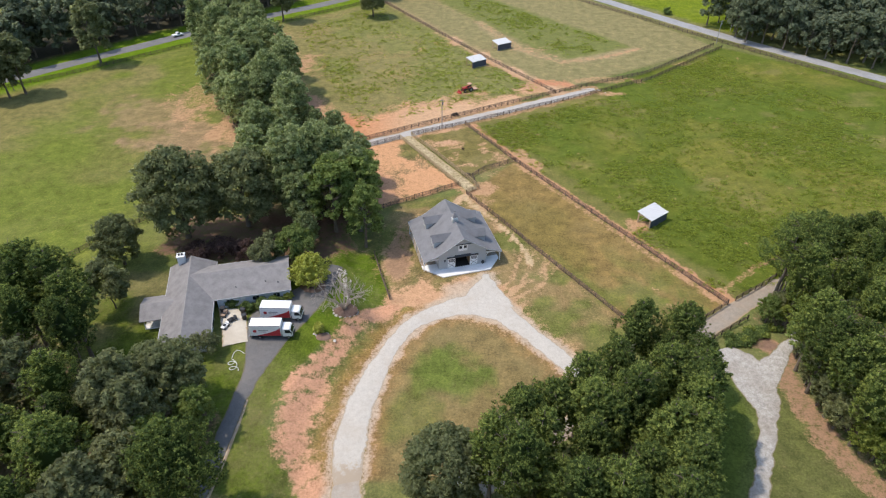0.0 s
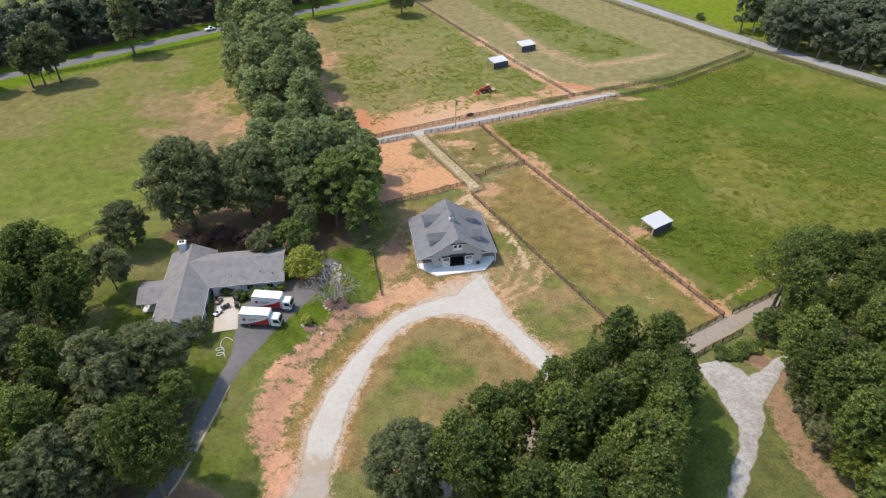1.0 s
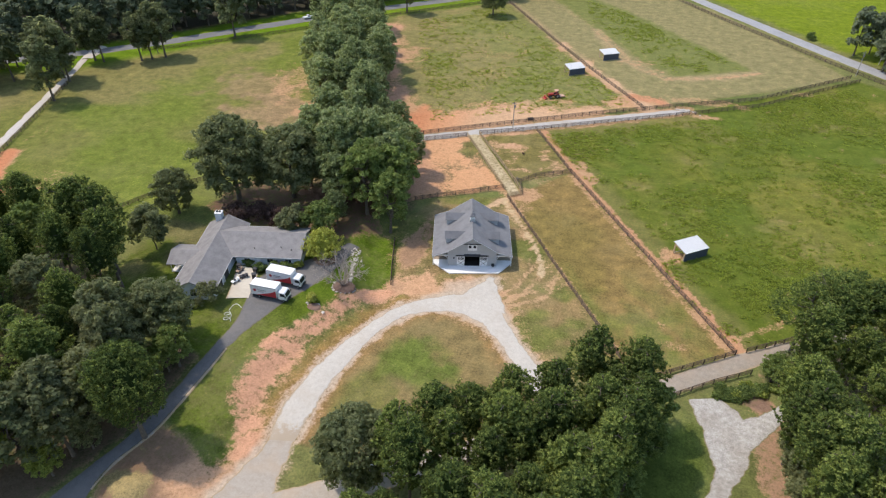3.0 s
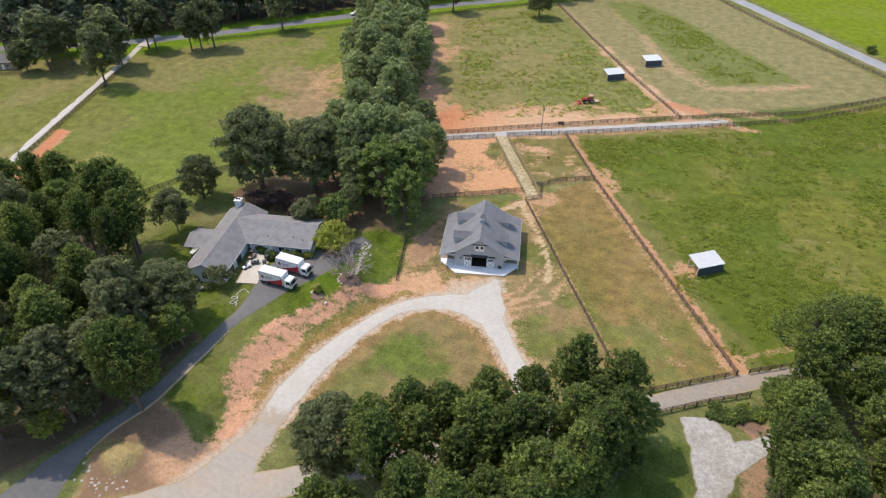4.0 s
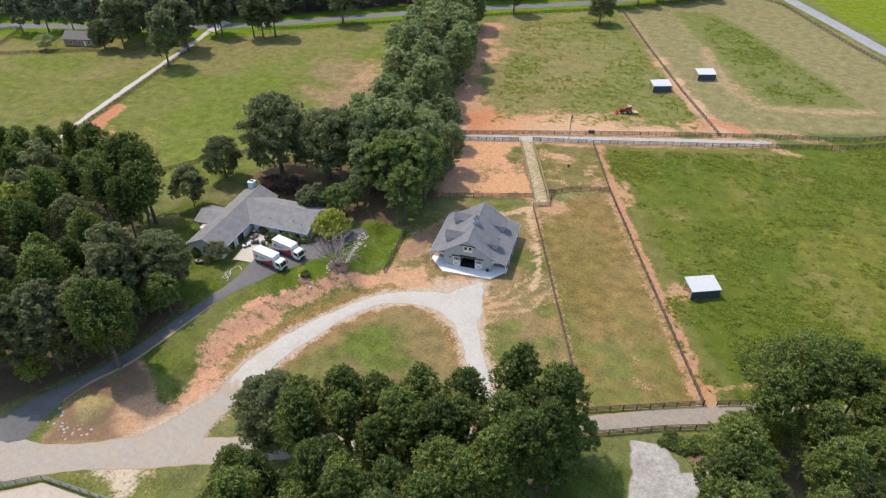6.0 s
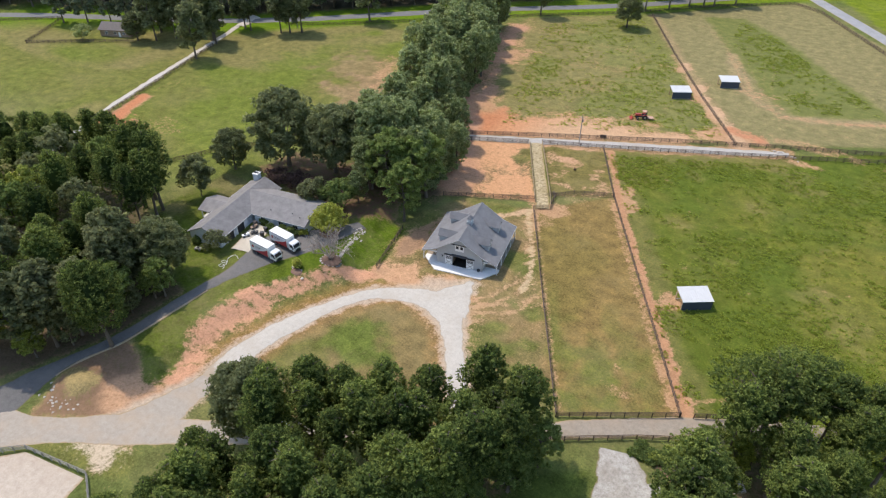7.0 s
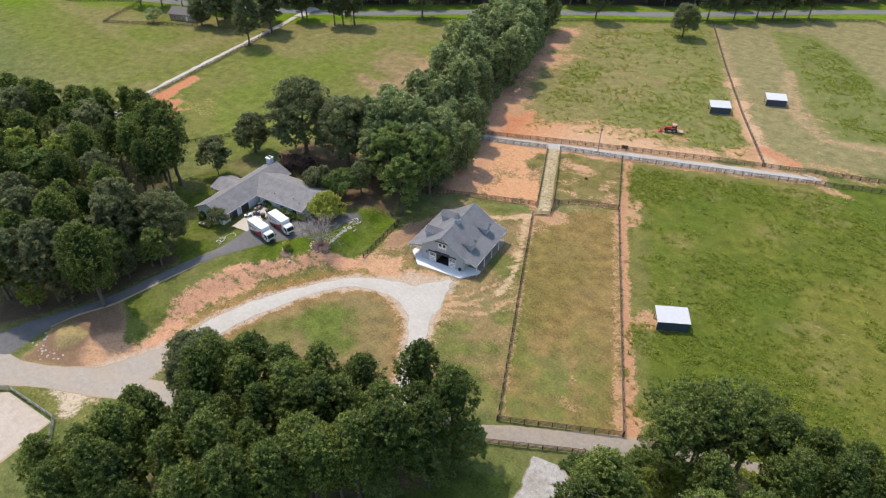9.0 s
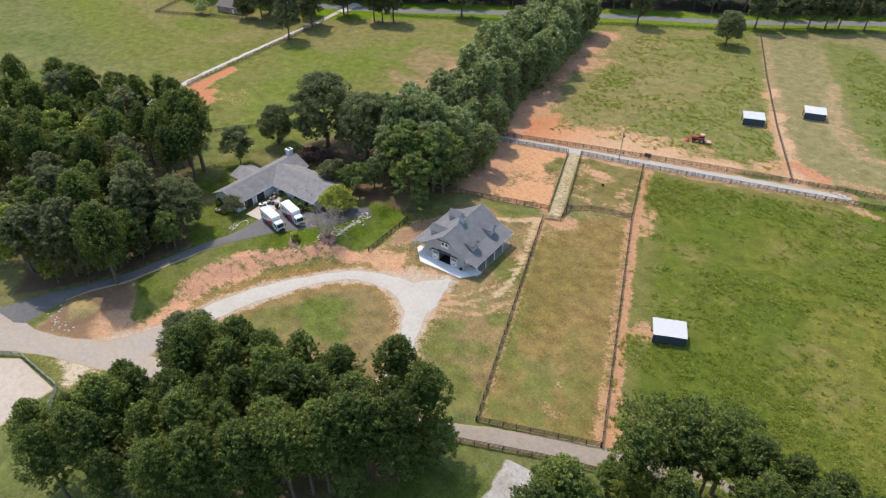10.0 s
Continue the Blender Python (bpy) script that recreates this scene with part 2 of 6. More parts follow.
def box(bm, x0, x1, y0, y1, z0, z1, bevel=0.0):
    made = bmesh.ops.create_cube(bm, size=1, matrix=Matrix.Translation(((x0 + x1) / 2, (y0 + y1) / 2, (z0 + z1) / 2)) @ Matrix.Diagonal((x1 - x0, y1 - y0, z1 - z0, 1)))
    if bevel:
        es = list({e for v in made["verts"] for e in v.link_edges})
        bmesh.ops.bevel(bm, geom=es, offset=bevel, segments=1, affect="EDGES")
    return bm


def boxes(*rows, bevel=0.0):
    bm = bmesh.new()
    for r in rows:
        box(bm, *r, bevel=bevel)
    return bm


def prism(bm, outline, y0, y1, m=None):
    """A solid whose outline lies in x and z and which runs from y0 to y1."""
    a = [bm.verts.new((x, y0, z)) for x, z in outline]
    b = [bm.verts.new((x, y1, z)) for x, z in outline]
    n = len(outline)
    bm.faces.new(a)
    bm.faces.new(b[::-1])
    for i in range(n):
        bm.faces.new((a[i], b[i], b[(i + 1) % n], a[(i + 1) % n]))
    bmesh.ops.recalc_face_normals(bm, faces=bm.faces[:])
    if m is not None:
        bmesh.ops.transform(bm, matrix=m, verts=a + b)
    return bm


def slab_on(bm, corners, thick):
    """A sheet of even thickness over four corners; its top face runs through them."""
    top = [bm.verts.new(c) for c in corners]
    low = [bm.verts.new((c[0], c[1], c[2] - thick)) for c in corners]
    bm.faces.new(top)
    bm.faces.new(low[::-1])
    for i in range(len(corners)):
        j = (i + 1) % len(corners)
        bm.faces.new((top[i], low[i], low[j], top[j]))
    bmesh.ops.recalc_face_normals(bm, faces=bm.faces[:])
    return bm


def tube(bm, a, b, r0, r1, sides=7):
    a, b = Vector(a), Vector(b)
    m = Matrix.Translation((a + b) / 2) @ (b - a).to_track_quat("Z", "Y").to_matrix().to_4x4()
    bmesh.ops.create_cone(bm, cap_ends=True, segments=sides, radius1=r0, radius2=r1, depth=(b - a).length, matrix=m)
    return bm


def smooth(a, b, v):
    t = np.clip((v - a) / (b - a), 0, 1)
    return t * t * (3 - 2 * t)


BANK = [(-25, 20), (-25, 55), (-25.5, 72), (-24, 82), (-20, 90), (-15.5, 97), (-18, 104), (-22, 115), (-24, 150)]


def rise(x, y):
    """Height of the ground: the house stands on a low terrace with a cut bank towards the drive."""
    x, y = np.asarray(x, float), np.asarray(y, float)
    edge = np.interp(y, [p[1] for p in BANK], [p[0] for p in BANK])
    side = smooth(3.5, -3.5, x - edge) * smooth(-105, -80, x)
    pad = 0.4 * smooth(20, 13, np.hypot(x - 2.8, y - 123))
    mound = 1.5 * smooth(6, 0.8, np.hypot((x + 34.5) * 1.0, (y - 44.5) * 1.25))
    return 2.3 * side * smooth(38, 74, y) * smooth(150, 122, y) + pad + mound


def up(x, y):
    return float(rise(x, y))


def value_noise(x, y, scale, seed=0):
    """Smooth random field between 0 and 1 with bumps about 1 / scale wide."""
    x, y = np.asarray(x) * scale, np.asarray(y) * scale
    i, j = np.floor(x).astype(int), np.floor(y).astype(int)
    u, v = x - i, y - j
    u, v = u * u * (3 - 2 * u), v * v * (3 - 2 * v)

    def cell(a, b):
        h = np.sin(a * 127.1 + b * 311.7 + seed * 74.7) * 43758.5453
        return h - np.floor(h)

    return (cell(i, j) * (1 - u) + cell(i + 1, j) * u) * (1 - v) + (cell(i, j + 1) * (1 - u) + cell(i + 1, j + 1) * u) * v


def rough_noise(x, y, scale, seed=0):
    return (value_noise(x, y, scale, seed) * 0.55 + value_noise(x, y, scale * 2.1, seed + 3) * 0.3 + value_noise(x, y, scale * 4.3, seed + 5) * 0.15)


def from_line(x, y, pts):
    """Distance to a polyline."""
    best = np.full(np.shape(x), 1e9)
    for (ax, ay), (bx, by) in zip(pts, pts[1:]):
        dx, dy = bx - ax, by - ay
        t = np.clip(((x - ax) * dx + (y - ay) * dy) / (dx * dx + dy * dy), 0, 1)
        best = np.minimum(best, np.hypot(x - ax - t * dx, y - ay - t * dy))
    return best


def within(x, y, pts):
    """Signed distance to a closed outline, positive inside."""
    inside = np.zeros(np.shape(x), bool)
    for (ax, ay), (bx, by) in zip(pts, pts[1:] + pts[:1]):
        cross = (ay > y) != (by > y)
        inside ^= cross & (x < (bx - ax) * (y - ay) / ((by - ay) or 1e-9) + ax)
    d = from_line(x, y, pts + pts[:1])
    return np.where(inside, d, -d)


# ---- the ground: one sheet to the horizon, with its zones of grass and soil ----
TYRE_ARC = [(-5, 328.5), (10.7, 308.7), (23, 283), (29.5, 266), (38, 253.5), (47.5, 246.8), (62, 251), (80, 261.5)]
PADDOCK = [(6.5, 148.3), (21.5, 166.5), (61.4, 103.3), (43, 91)]
SMALL_PADDOCK = [(7.5, 191), (21.5, 166.5), (7, 157), (-9.7, 183.5)]
CLAY_PADDOCK = [(-32, 172), (-13, 181), (5, 152), (-12, 143), (-28, 134)]
NORTH_FIELD = [(-34, 174), (39.6, 217.7), (21, 246), (-2.5, 284), (-30, 331), (-76, 294), (-74, 272), (-50, 215), (-42, 190)]
MOWN_FIELD = [(39.6, 217.7), (114, 266), (76, 333), (25, 395), (-30, 331), (-2.5, 284), (21, 246)]
EAST_FIELD = [(7.5, 191), (61.4, 103.3), (100, 108), (190, 110), (164, 226), (116, 265), (52, 217)]
OVAL = [(-12.8, 60.6), (-12.7, 67.5), (-12.5, 73.7), (-11.3, 80.2), (-9.2, 88), (-6.4, 94.3), (-3.2, 97.6), (1.5, 99.4), (6.4, 99.8), (10.8, 99), (15, 95.5), (18.4, 91), (22.4, 86.7), (30, 76), (6, 60)]
BARNYARD = [(-10, 104), (26, 87), (43, 91), (6.5, 148), (-12, 143), (-18, 122)]
LAWN = [(-30, 44), (-24, 46), (-20.5, 52), (-24, 60), (-30, 70), (-28.5, 80), (-22, 91), (-15, 100), (-11, 105), (-15.5, 121), (-24, 121), (-30, 108), (-72, 112), (-72, 88), (-50, 78), (-39, 70)]
CLAY_BANK = [(-22, 54), (-27.6, 65), (-29.5, 69.4), (-28.7, 76), (-27.9, 82.4), (-22.2, 90.6), (-19.4, 95.2), (-15.5, 100.6), (-10.7, 105), (-4, 109), (-2.3, 106), (-14.2, 96.1), (-19.8, 86.9), (-22.1, 74.7), (-22.1, 67.8), (-17.5, 56.4)]
LEFT_WOODS = [(-137, 74), (-120, 81), (-106, 87), (-97, 97), (-84, 93), (-74, 88), (-65, 82), (-58, 73), (-50, 67), (-43, 57), (-48, 45), (-54, 39), (-70, 34), (-110, 36), (-145, 55)]
ROW_WOODS = [(-36, 131), (-47, 133), (-53, 158), (-60, 177), (-73, 199), (-87, 230), (-98, 262), (-80, 274), (-66, 244), (-51, 209), (-46, 188), (-28, 166), (-21, 152), (-17, 135), (-24, 132)]
PINE_WOODS = [(7, 46), (11, 55), (15, 59), (23, 63), (33, 70), (35, 77), (40, 79), (43.5, 76), (44, 71), (39, 61), (34, 52), (30, 44), (24, 36), (12, 34)]
EAST_PINES = [(67, 99), (72, 102.5), (81, 107), (86, 106), (91, 98), (93, 84), (82, 62), (77, 54), (73, 60), (70, 72), (70, 84), (71, 93)]
DRIVE_OUT = [(-22, 44), (-20, 50), (-18.2, 55), (-17.5, 59.5), (-18.2, 66.3), (-17.8, 72.5), (-16, 81), (-13.2, 88), (-10.8, 93.2), (-7.2, 98.8), (-2.1, 102.7), (3.3, 105.6), (8.5, 107.2), (12.6, 105.6), (15.9, 100.6), (19.2, 95.8), (22.3, 92.2), (26.2, 87), (32, 80.5)]
DRIVE_IN = [(-10, 47), (-11.5, 51), (-12.6, 55), (-12.8, 60.6), (-12.7, 67.5), (-12.5, 73.7), (-11.3, 80.2), (-9.2, 88), (-6.4, 94.3), (-3.2, 97.6), (1.5, 99.4), (6.4, 99.8), (9.2, 99.3), (11.2, 98.2), (13.4, 96.4), (16.4, 93.2), (18.9, 90), (22.0, 86), (28, 78.6)]
LANE_N = [(-46, 166.5), (-32.4, 174.6), (-9.5, 187.4), (22.9, 205.2), (50, 219.4), (55, 221.8)]
LANE_S = [(-44, 162.5), (-30.3, 171.0), (-13.2, 180.2), (-7.6, 183.6), (7.5, 191.6), (50, 214.7), (55.5, 219.5)]


def grid_steps(lo, hi, step, far, grow=1.25):
    mid = list(np.arange(lo, hi + 1e-6, step))
    out, s, v = [], step, hi
    while v < far:
        s *= grow
        v += s
        out.append(v)
    low, s, v = [], step, lo
    while v > -far:
        s *= grow
        v -= s
        low.append(v)
    return np.array(low[::-1] + mid + out)


def build_ground():
    xs = grid_steps(-150, 130, 0.9, 3500)
    ys = np.concatenate([grid_steps(20, 240, 0.85, 3500)])
    ys = np.unique(np.concatenate([ys[ys <= 240], np.arange(241.5, 420, 1.8), ys[ys > 425]]))
    X, Y = np.meshgrid(xs, ys)
    n1, n2, n3 = rough_noise(X, Y, 0.045, 1), rough_noise(X, Y, 0.16, 2), rough_noise(X, Y, 0.5, 4)
    Z = rise(X, Y) + (n2 - 0.5) * 0.25 + (n3 - 0.5) * 0.1
    rank = smooth(1.0, 4.0, within(X, Y, EAST_FIELD)) + 0.6 * smooth(1.0, 4.0, within(X, Y, NORTH_FIELD))
    Z += rank * (rough_noise(X * 0.8, Y * 1.3, 0.36, 61) - 0.5) * 0.7
    bank = smooth(0.3, 1.2, within(X, Y, CLAY_BANK))
    Z += bank * (rough_noise(X * 0.6 + Y * 0.3, Y * 1.5 - X * 0.6, 0.55, 8) - 0.5) * 0.7
    grass = np.empty(X.shape + (4,))
    soil = np.empty(X.shape + (4,))

    def lay(colours, fac, c):
        colours[..., :3] += (np.array(c) - colours[..., :3]) * fac[..., None]

    def zone(pts, soft=1.5, ragged=3.0, seed=0):
        d = within(X, Y, pts) + (rough_noise(X, Y, 0.25, seed + 11) - 0.5) * ragged
        return smooth(-soft, soft, d)

    def spot(x, y, rx, ry, seed=0, ragged=0.9):
        d = np.hypot((X - x) / rx, (Y - y) / ry) + (rough_noise(X, Y, 0.22, seed + 21) - 0.5) * ragged * 2
        return smooth(1.25, 0.6, d)

    grass[..., :3] = (0.112, 0.138, 0.036)
    grass[..., 3] = 0.45
    soil[..., :3] = (0.42, 0.255, 0.14)
    bare = np.full(X.shape, 0.08)
    lay(grass, smooth(0.42, 0.72, n1) * 0.7, (0.165, 0.16, 0.055))
    # fields
    f = smooth(-60, -90, X) * smooth(90, 120, Y) * smooth(300, 260, Y)
    lay(grass, f, (0.15, 0.155, 0.037))
    grass[..., 3] += f * 0.34
    lay(grass, f * smooth(0.4, 0.6, rough_noise(X, Y, 0.03, 31)) * 0.8, (0.132, 0.164, 0.026))
    lay(grass, f * smooth(0.55, 0.72, rough_noise(X, Y, 0.035, 33)) * 0.8, (0.205, 0.175, 0.065))
    f = np.clip(spot(-80, 181, 15, 13, 4) + spot(-98, 197, 16, 14, 6) * 0.75 + spot(-68, 166, 8, 8, 7) * 0.8, 0, 1)
    lay(grass, f * 0.85, (0.27, 0.185, 0.095))
    bare += f * 0.14
    f = zone(EAST_FIELD, 1.0, 1.5)
    lay(grass, f, (0.113, 0.132, 0.02))
    lay(grass, f * smooth(0.48, 0.72, n1) * 0.7, (0.158, 0.153, 0.028))
    lay(grass, f * smooth(0.55, 0.35, n2) * 0.55, (0.092, 0.118, 0.018))
    lay(grass, f * smooth(0.5, 0.68, rough_noise(X, Y, 0.035, 51)) * 0.75, (0.168, 0.158, 0.032))
    lay(grass, f * smooth(0.5, 0.68, rough_noise(X, Y, 0.06, 53)) * 0.7, (0.098, 0.128, 0.019))
    lay(grass, f * smooth(0.64, 0.76, rough_noise(X, Y, 0.11, 55)) * 0.45, (0.21, 0.172, 0.062))
    lay(grass, f * smooth(165, 115, Y) * 0.55, (0.096, 0.116, 0.016))
    grass[..., 3] += f * (0.42 + 0.13 * smooth(0.45, 0.6, rough_noise(X, Y, 0.06, 53)))
    bare += f * smooth(0.7, 0.82, rough_noise(X, Y, 0.27, 57)) * 0.3
    f = zone(NORTH_FIELD, 1.0, 2.0)
    lay(grass, f, (0.2, 0.178, 0.062))
    lay(grass, f * smooth(0.58, 0.42, n1) * 0.65, (0.155, 0.17, 0.045))
    grass[..., 3] += f * 0.3
    bare += f * smooth(0.56, 0.7, rough_noise(X, Y, 0.09, 37)) * 0.22
    f = zone(MOWN_FIELD, 1.0, 2.0)
    lay(grass, f, (0.228, 0.196, 0.085))
    grass[..., 3] += f * 0.4
    f = f * zone([(10, 311), (30.7, 276), (39.4, 261.6), (50.6, 251.3), (62.4, 256), (78.7, 265), (70, 279), (51, 302), (30, 330), (8, 350), (-8, 342)], 1.2, 3.5, 3)
    lay(grass, f, (0.168, 0.17, 0.052))
    grass[..., 3] += f * 0.15
    f = zone(PADDOCK, 0.8, 1.0)
    lay(grass, f, (0.21, 0.15, 0.05))
    lay(grass, f * smooth(0.56, 0.4, n1) * 0.6, (0.168, 0.138, 0.038))
    lay(grass, f * smooth(124, 102, Y) * smooth(0.38, 0.58, n2) * 0.85, (0.128, 0.152, 0.028))
    f = zone(SMALL_PADDOCK, 0.8, 1.0)
    lay(grass, f, (0.16, 0.138, 0.042))
    f = zone(CLAY_PADDOCK, 0.8, 1.0)
    lay(grass, f, (0.2, 0.155, 0.07))
    lay(soil, f, (0.53, 0.295, 0.155))
    bare += f * (0.36 + 0.35 * smooth(0.35, 0.6, n2))
    # barnyard, drive oval and the strip along the drive
    f = zone(BARNYARD, 1.2, 3.0)
    lay(grass, f, (0.225, 0.163, 0.067))
    lay(grass, f * smooth(0.5, 0.62, n2) * 0.5, (0.16, 0.16, 0.05))
    bare += f * 0.1
    green = smooth(0.48, 0.6, rough_noise(X, Y, 0.11, 14)) * f
    lay(grass, green * 0.8, (0.118, 0.142, 0.03))
    bare -= green * 0.08
    lay(soil, f, (0.43, 0.275, 0.15))
    bare += f * smooth(0.5, 0.7, rough_noise(X, Y, 0.2, 15)) * 0.12
    f = zone(OVAL, 0.8, 1.0)
    lay(grass, f, (0.2, 0.155, 0.06))
    lay(grass, f * spot(2, 84, 7, 6, 5) * 0.9, (0.105, 0.145, 0.026))
    lay(grass, f * spot(-5, 73, 5, 7, 6) * 0.7, (0.12, 0.14, 0.03))
    rim = smooth(4.5, 0.5, from_line(X, Y, DRIVE_IN) + (n3 - 0.5) * 3) * zone(OVAL, 0.5, 0.5)
    lay(grass, rim * 0.8, (0.25, 0.15, 0.055))
    bare += rim * 0.22
    out = smooth(6.0, 1.0, from_line(X, Y, DRIVE_OUT) + (n3 - 0.5) * 3)
    lay(grass, out * smooth(15, 0, X) * 0.9, (0.25, 0.155, 0.05))
    bare += out * 0.2
    # lawn, bank and house ground
    f = zone(LAWN, 0.8, 1.2)
    lay(grass, f, (0.08, 0.115, 0.012))
    lay(grass, f * smooth(0.45, 0.7, n1) * 0.5, (0.13, 0.14, 0.04))
    lay(grass, f * smooth(-48, -56, X) * smooth(0.42, 0.6, rough_noise(X, Y, 0.13, 72)) * 0.75, (0.155, 0.14, 0.055))
    lay(grass, f * smooth(-34, -26, X) * smooth(90, 98, Y), (0.078, 0.124, 0.01))
    grass[..., 3] = np.where(f > 0.5, 0.3, grass[..., 3])
    f = zone(CLAY_BANK, 1.8, 4.0, 2)
    lay(soil, f, (0.55, 0.3, 0.18))
    bare += f * (0.42 + 0.42 * smooth(0.36, 0.6, rough_noise(X * 0.55 + Y * 0.3, Y * 1.5 - X * 0.6, 0.6, 9)))
    f = spot(-6, 106, 8, 4, 7) + spot(-12, 116, 5, 10, 8) * 0.4 + spot(4, 109, 8, 3, 9) * 0.8
    lay(soil, np.clip(f, 0, 1), (0.5, 0.3, 0.17))
    bare += np.clip(f, 0, 1.3) * 0.42
    f = zone([(-34.4, 35.6), (-37, 39), (-39.3, 43), (-39.6, 50), (-37, 57), (-30, 55.5), (-25, 50.5), (-21.5, 46.3), (-27, 40)], 1.0, 2.0, 4)
    lay(soil, f, (0.23, 0.145, 0.09))
    bare += f * 0.6
    heap = spot(-34.5, 44.5, 3.6, 2.8, 5, 0.7)
    lay(grass, np.maximum(f, heap) * 0.9, (0.3, 0.235, 0.1))
    bare -= heap * 0.55
    f = spot(-20, 48, 8, 6, 3)
    lay(soil, f, (0.48, 0.29, 0.17))
    bare += f * 0.5
    f = zone([(0, 104), (3.5, 110.5), (10.0, 112.5), (12.5, 104)], 1.6, 5.0, 5)
    lay(soil, f, (0.47, 0.36, 0.26))
    bare += f * 0.25
    f = zone([(7.6, 106), (8.6, 113.0), (11.6, 113.8), (13.4, 105)], 1.2, 4.0, 5)
    lay(soil, f, (0.47, 0.38, 0.28))
    bare += f * 0.32
    edge = np.minimum(from_line(X, Y, DRIVE_IN), from_line(X, Y, DRIVE_OUT))
    f = smooth(1.8, 0.3, edge + (n3 - 0.5) * 2.2)
    lay(soil, f * 0.8, (0.46, 0.38, 0.29))
    bare += f * 0.4
    f = smooth(8, 2.5, from_line(X, Y, [(62, 103), (35.5, 148.5), (24, 167.5), (11, 191.5), (54, 214)]) + (n2 - 0.5) * 8) * zone(EAST_FIELD, 1.0, 1.5)
    lay(grass, f * 0.6, (0.2, 0.165, 0.06))
    # woodland floor; the strip beside the driveway is darkened for tree shade
    f = zone([(-50, 34), (-46, 41), (-43.5, 47), (-41, 52.5), (-39.5, 58), (-38.6, 66), (-38.4, 72), (-48, 74), (-58, 40)], 1.0, 1.5, 7)
    lay(soil, f, (0.12, 0.085, 0.055))
    lay(grass, f * 0.8, (0.07, 0.07, 0.03))
    bare += f * 0.5
    for k, w in enumerate((LEFT_WOODS, ROW_WOODS, PINE_WOODS, EAST_PINES)):
        f = zone(w, 2.5, 5.0, k + 30)
        lay(soil, f, (0.13, 0.095, 0.06))
        lay(grass, f * 0.7, (0.075, 0.075, 0.03))
        bare += f * 0.42
    f = zone([(-66, 118), (-30, 112), (-20, 122), (-26, 136), (-66, 136)], 2.0, 4.0, 6)
    lay(soil, f, (0.15, 0.09, 0.065))
    bare += f * 0.5
    # trodden soil along the fences and lanes
    f = smooth(1.5, 0.5, from_line(X - 1.1, Y - 0.6, [(61.4, 104), (33.5, 147.5), (21.5, 166.5), (9, 190)]) + (n3 - 0.5) * 1.6)
    lay(soil, f, (0.43, 0.235, 0.13))
    bare += f * 0.75
    f = smooth(1.3, 0.4, from_line(X + 0.8, Y + 0.4, [(61.4, 103.3), (33.5, 147.5), (21.5, 166.5)]) + (n3 - 0.5))
    bare += f * 0.42
    f = smooth(0.9, 0.2, from_line(X - 0.6, Y - 0.2, [(43, 91), (6.5, 148)]) + (n3 - 0.5))
    bare += f * 0.4
    bare += smooth(2.6, 0.8, np.minimum(from_line(X, Y, LANE_N), from_line(X, Y, LANE_S)) + (n2 - 0.5) * 4) * 0.5 * smooth(70, 55, X)
    north = smooth(25, 9, from_line(X, Y, LANE_N) + (n2 - 0.5) * 16 + np.clip(X, 0, 40) * 0.35) * zone(NORTH_FIELD, 1, 1) * smooth(48, 20, X)
    lay(soil, north, (0.5, 0.24, 0.12))
    lay(soil, north * smooth(-25, -32, X), (0.46, 0.2, 0.1))
    bare += north * 0.74
    lay(soil, north * smooth(-30, -6, X) * 0.75, (0.5, 0.35, 0.215))
    # worn patches: place, two radii, bareness
    NEAR_WEAR = [(26, 165.5, 3.2, 4.2, 0.75), (24, 172, 2.2, 3, 0.5), (60, 216, 8, 1.6, 0.5), (20, 201, 6, 1.5, 0.5), (49.5, 133, 3.0, 2.6, 0.6), (56, 114, 2.0, 4.0, 0.5), (61, 106, 3.0, 2.5, 0.6), (8.5, 152, 6, 4, 0.5), (11, 145, 3.5, 5, 0.32), (3, 178, 5, 4, 0.42), (14, 160, 5, 3, 0.25)]
    LANE_WEAR = [(-55, 243, 7, 9, 0.5), (-64, 262, 5, 8, 0.4), (-42, 200, 5, 10, 0.42), (-40, 185, 6, 6, 0.5), (19, 246, 4, 3.5, 0.5), (33, 222, 9, 3.5, 0.6), (42, 224, 7, 3, 0.6), (6, 273, 3, 5, 0.45), (17, 254, 3, 5, 0.5), (28, 237, 3.5, 4, 0.5), (-38, 190, 8, 9, 0.5)]
    FAR_WEAR = [(60, 229, 14, 3, 0.4), (-118, 122, 9, 5, 0.25), (-64, 188, 9, 15, 0.48), (-82, 212, 13, 20, 0.36), (-140, 124, 2.6, 9, 0.3), (-145, 142, 1.8, 8, 0.18), (50, 103, 3, 1.3, 0.35), (47.5, 108, 1.4, 3, 0.3), (-8, 262, 2.5, 3, 0.35), (-3, 270, 2, 2, 0.3), (95, 246, 4, 2, 0.4)]
    for x, y, rx, ry, c in NEAR_WEAR + LANE_WEAR + FAR_WEAR:
        f = spot(x, y, rx, ry, int(x * 3 + y) % 17)
        bare += f * c
    red = np.clip(spot(-131, 112.5, 7, 6, 3, 1.0) + spot(-121, 112.5, 6, 3.2, 4, 1.0) * 0.8 + smooth(3.6, 1.0, from_line(X, Y, [(-128, 105), (-135.5, 117), (-143.5, 132)]) + (n2 - 0.5) * 4), 0, 1)
    lay(soil, red, (0.47, 0.2, 0.1))
    bare += red * 0.75
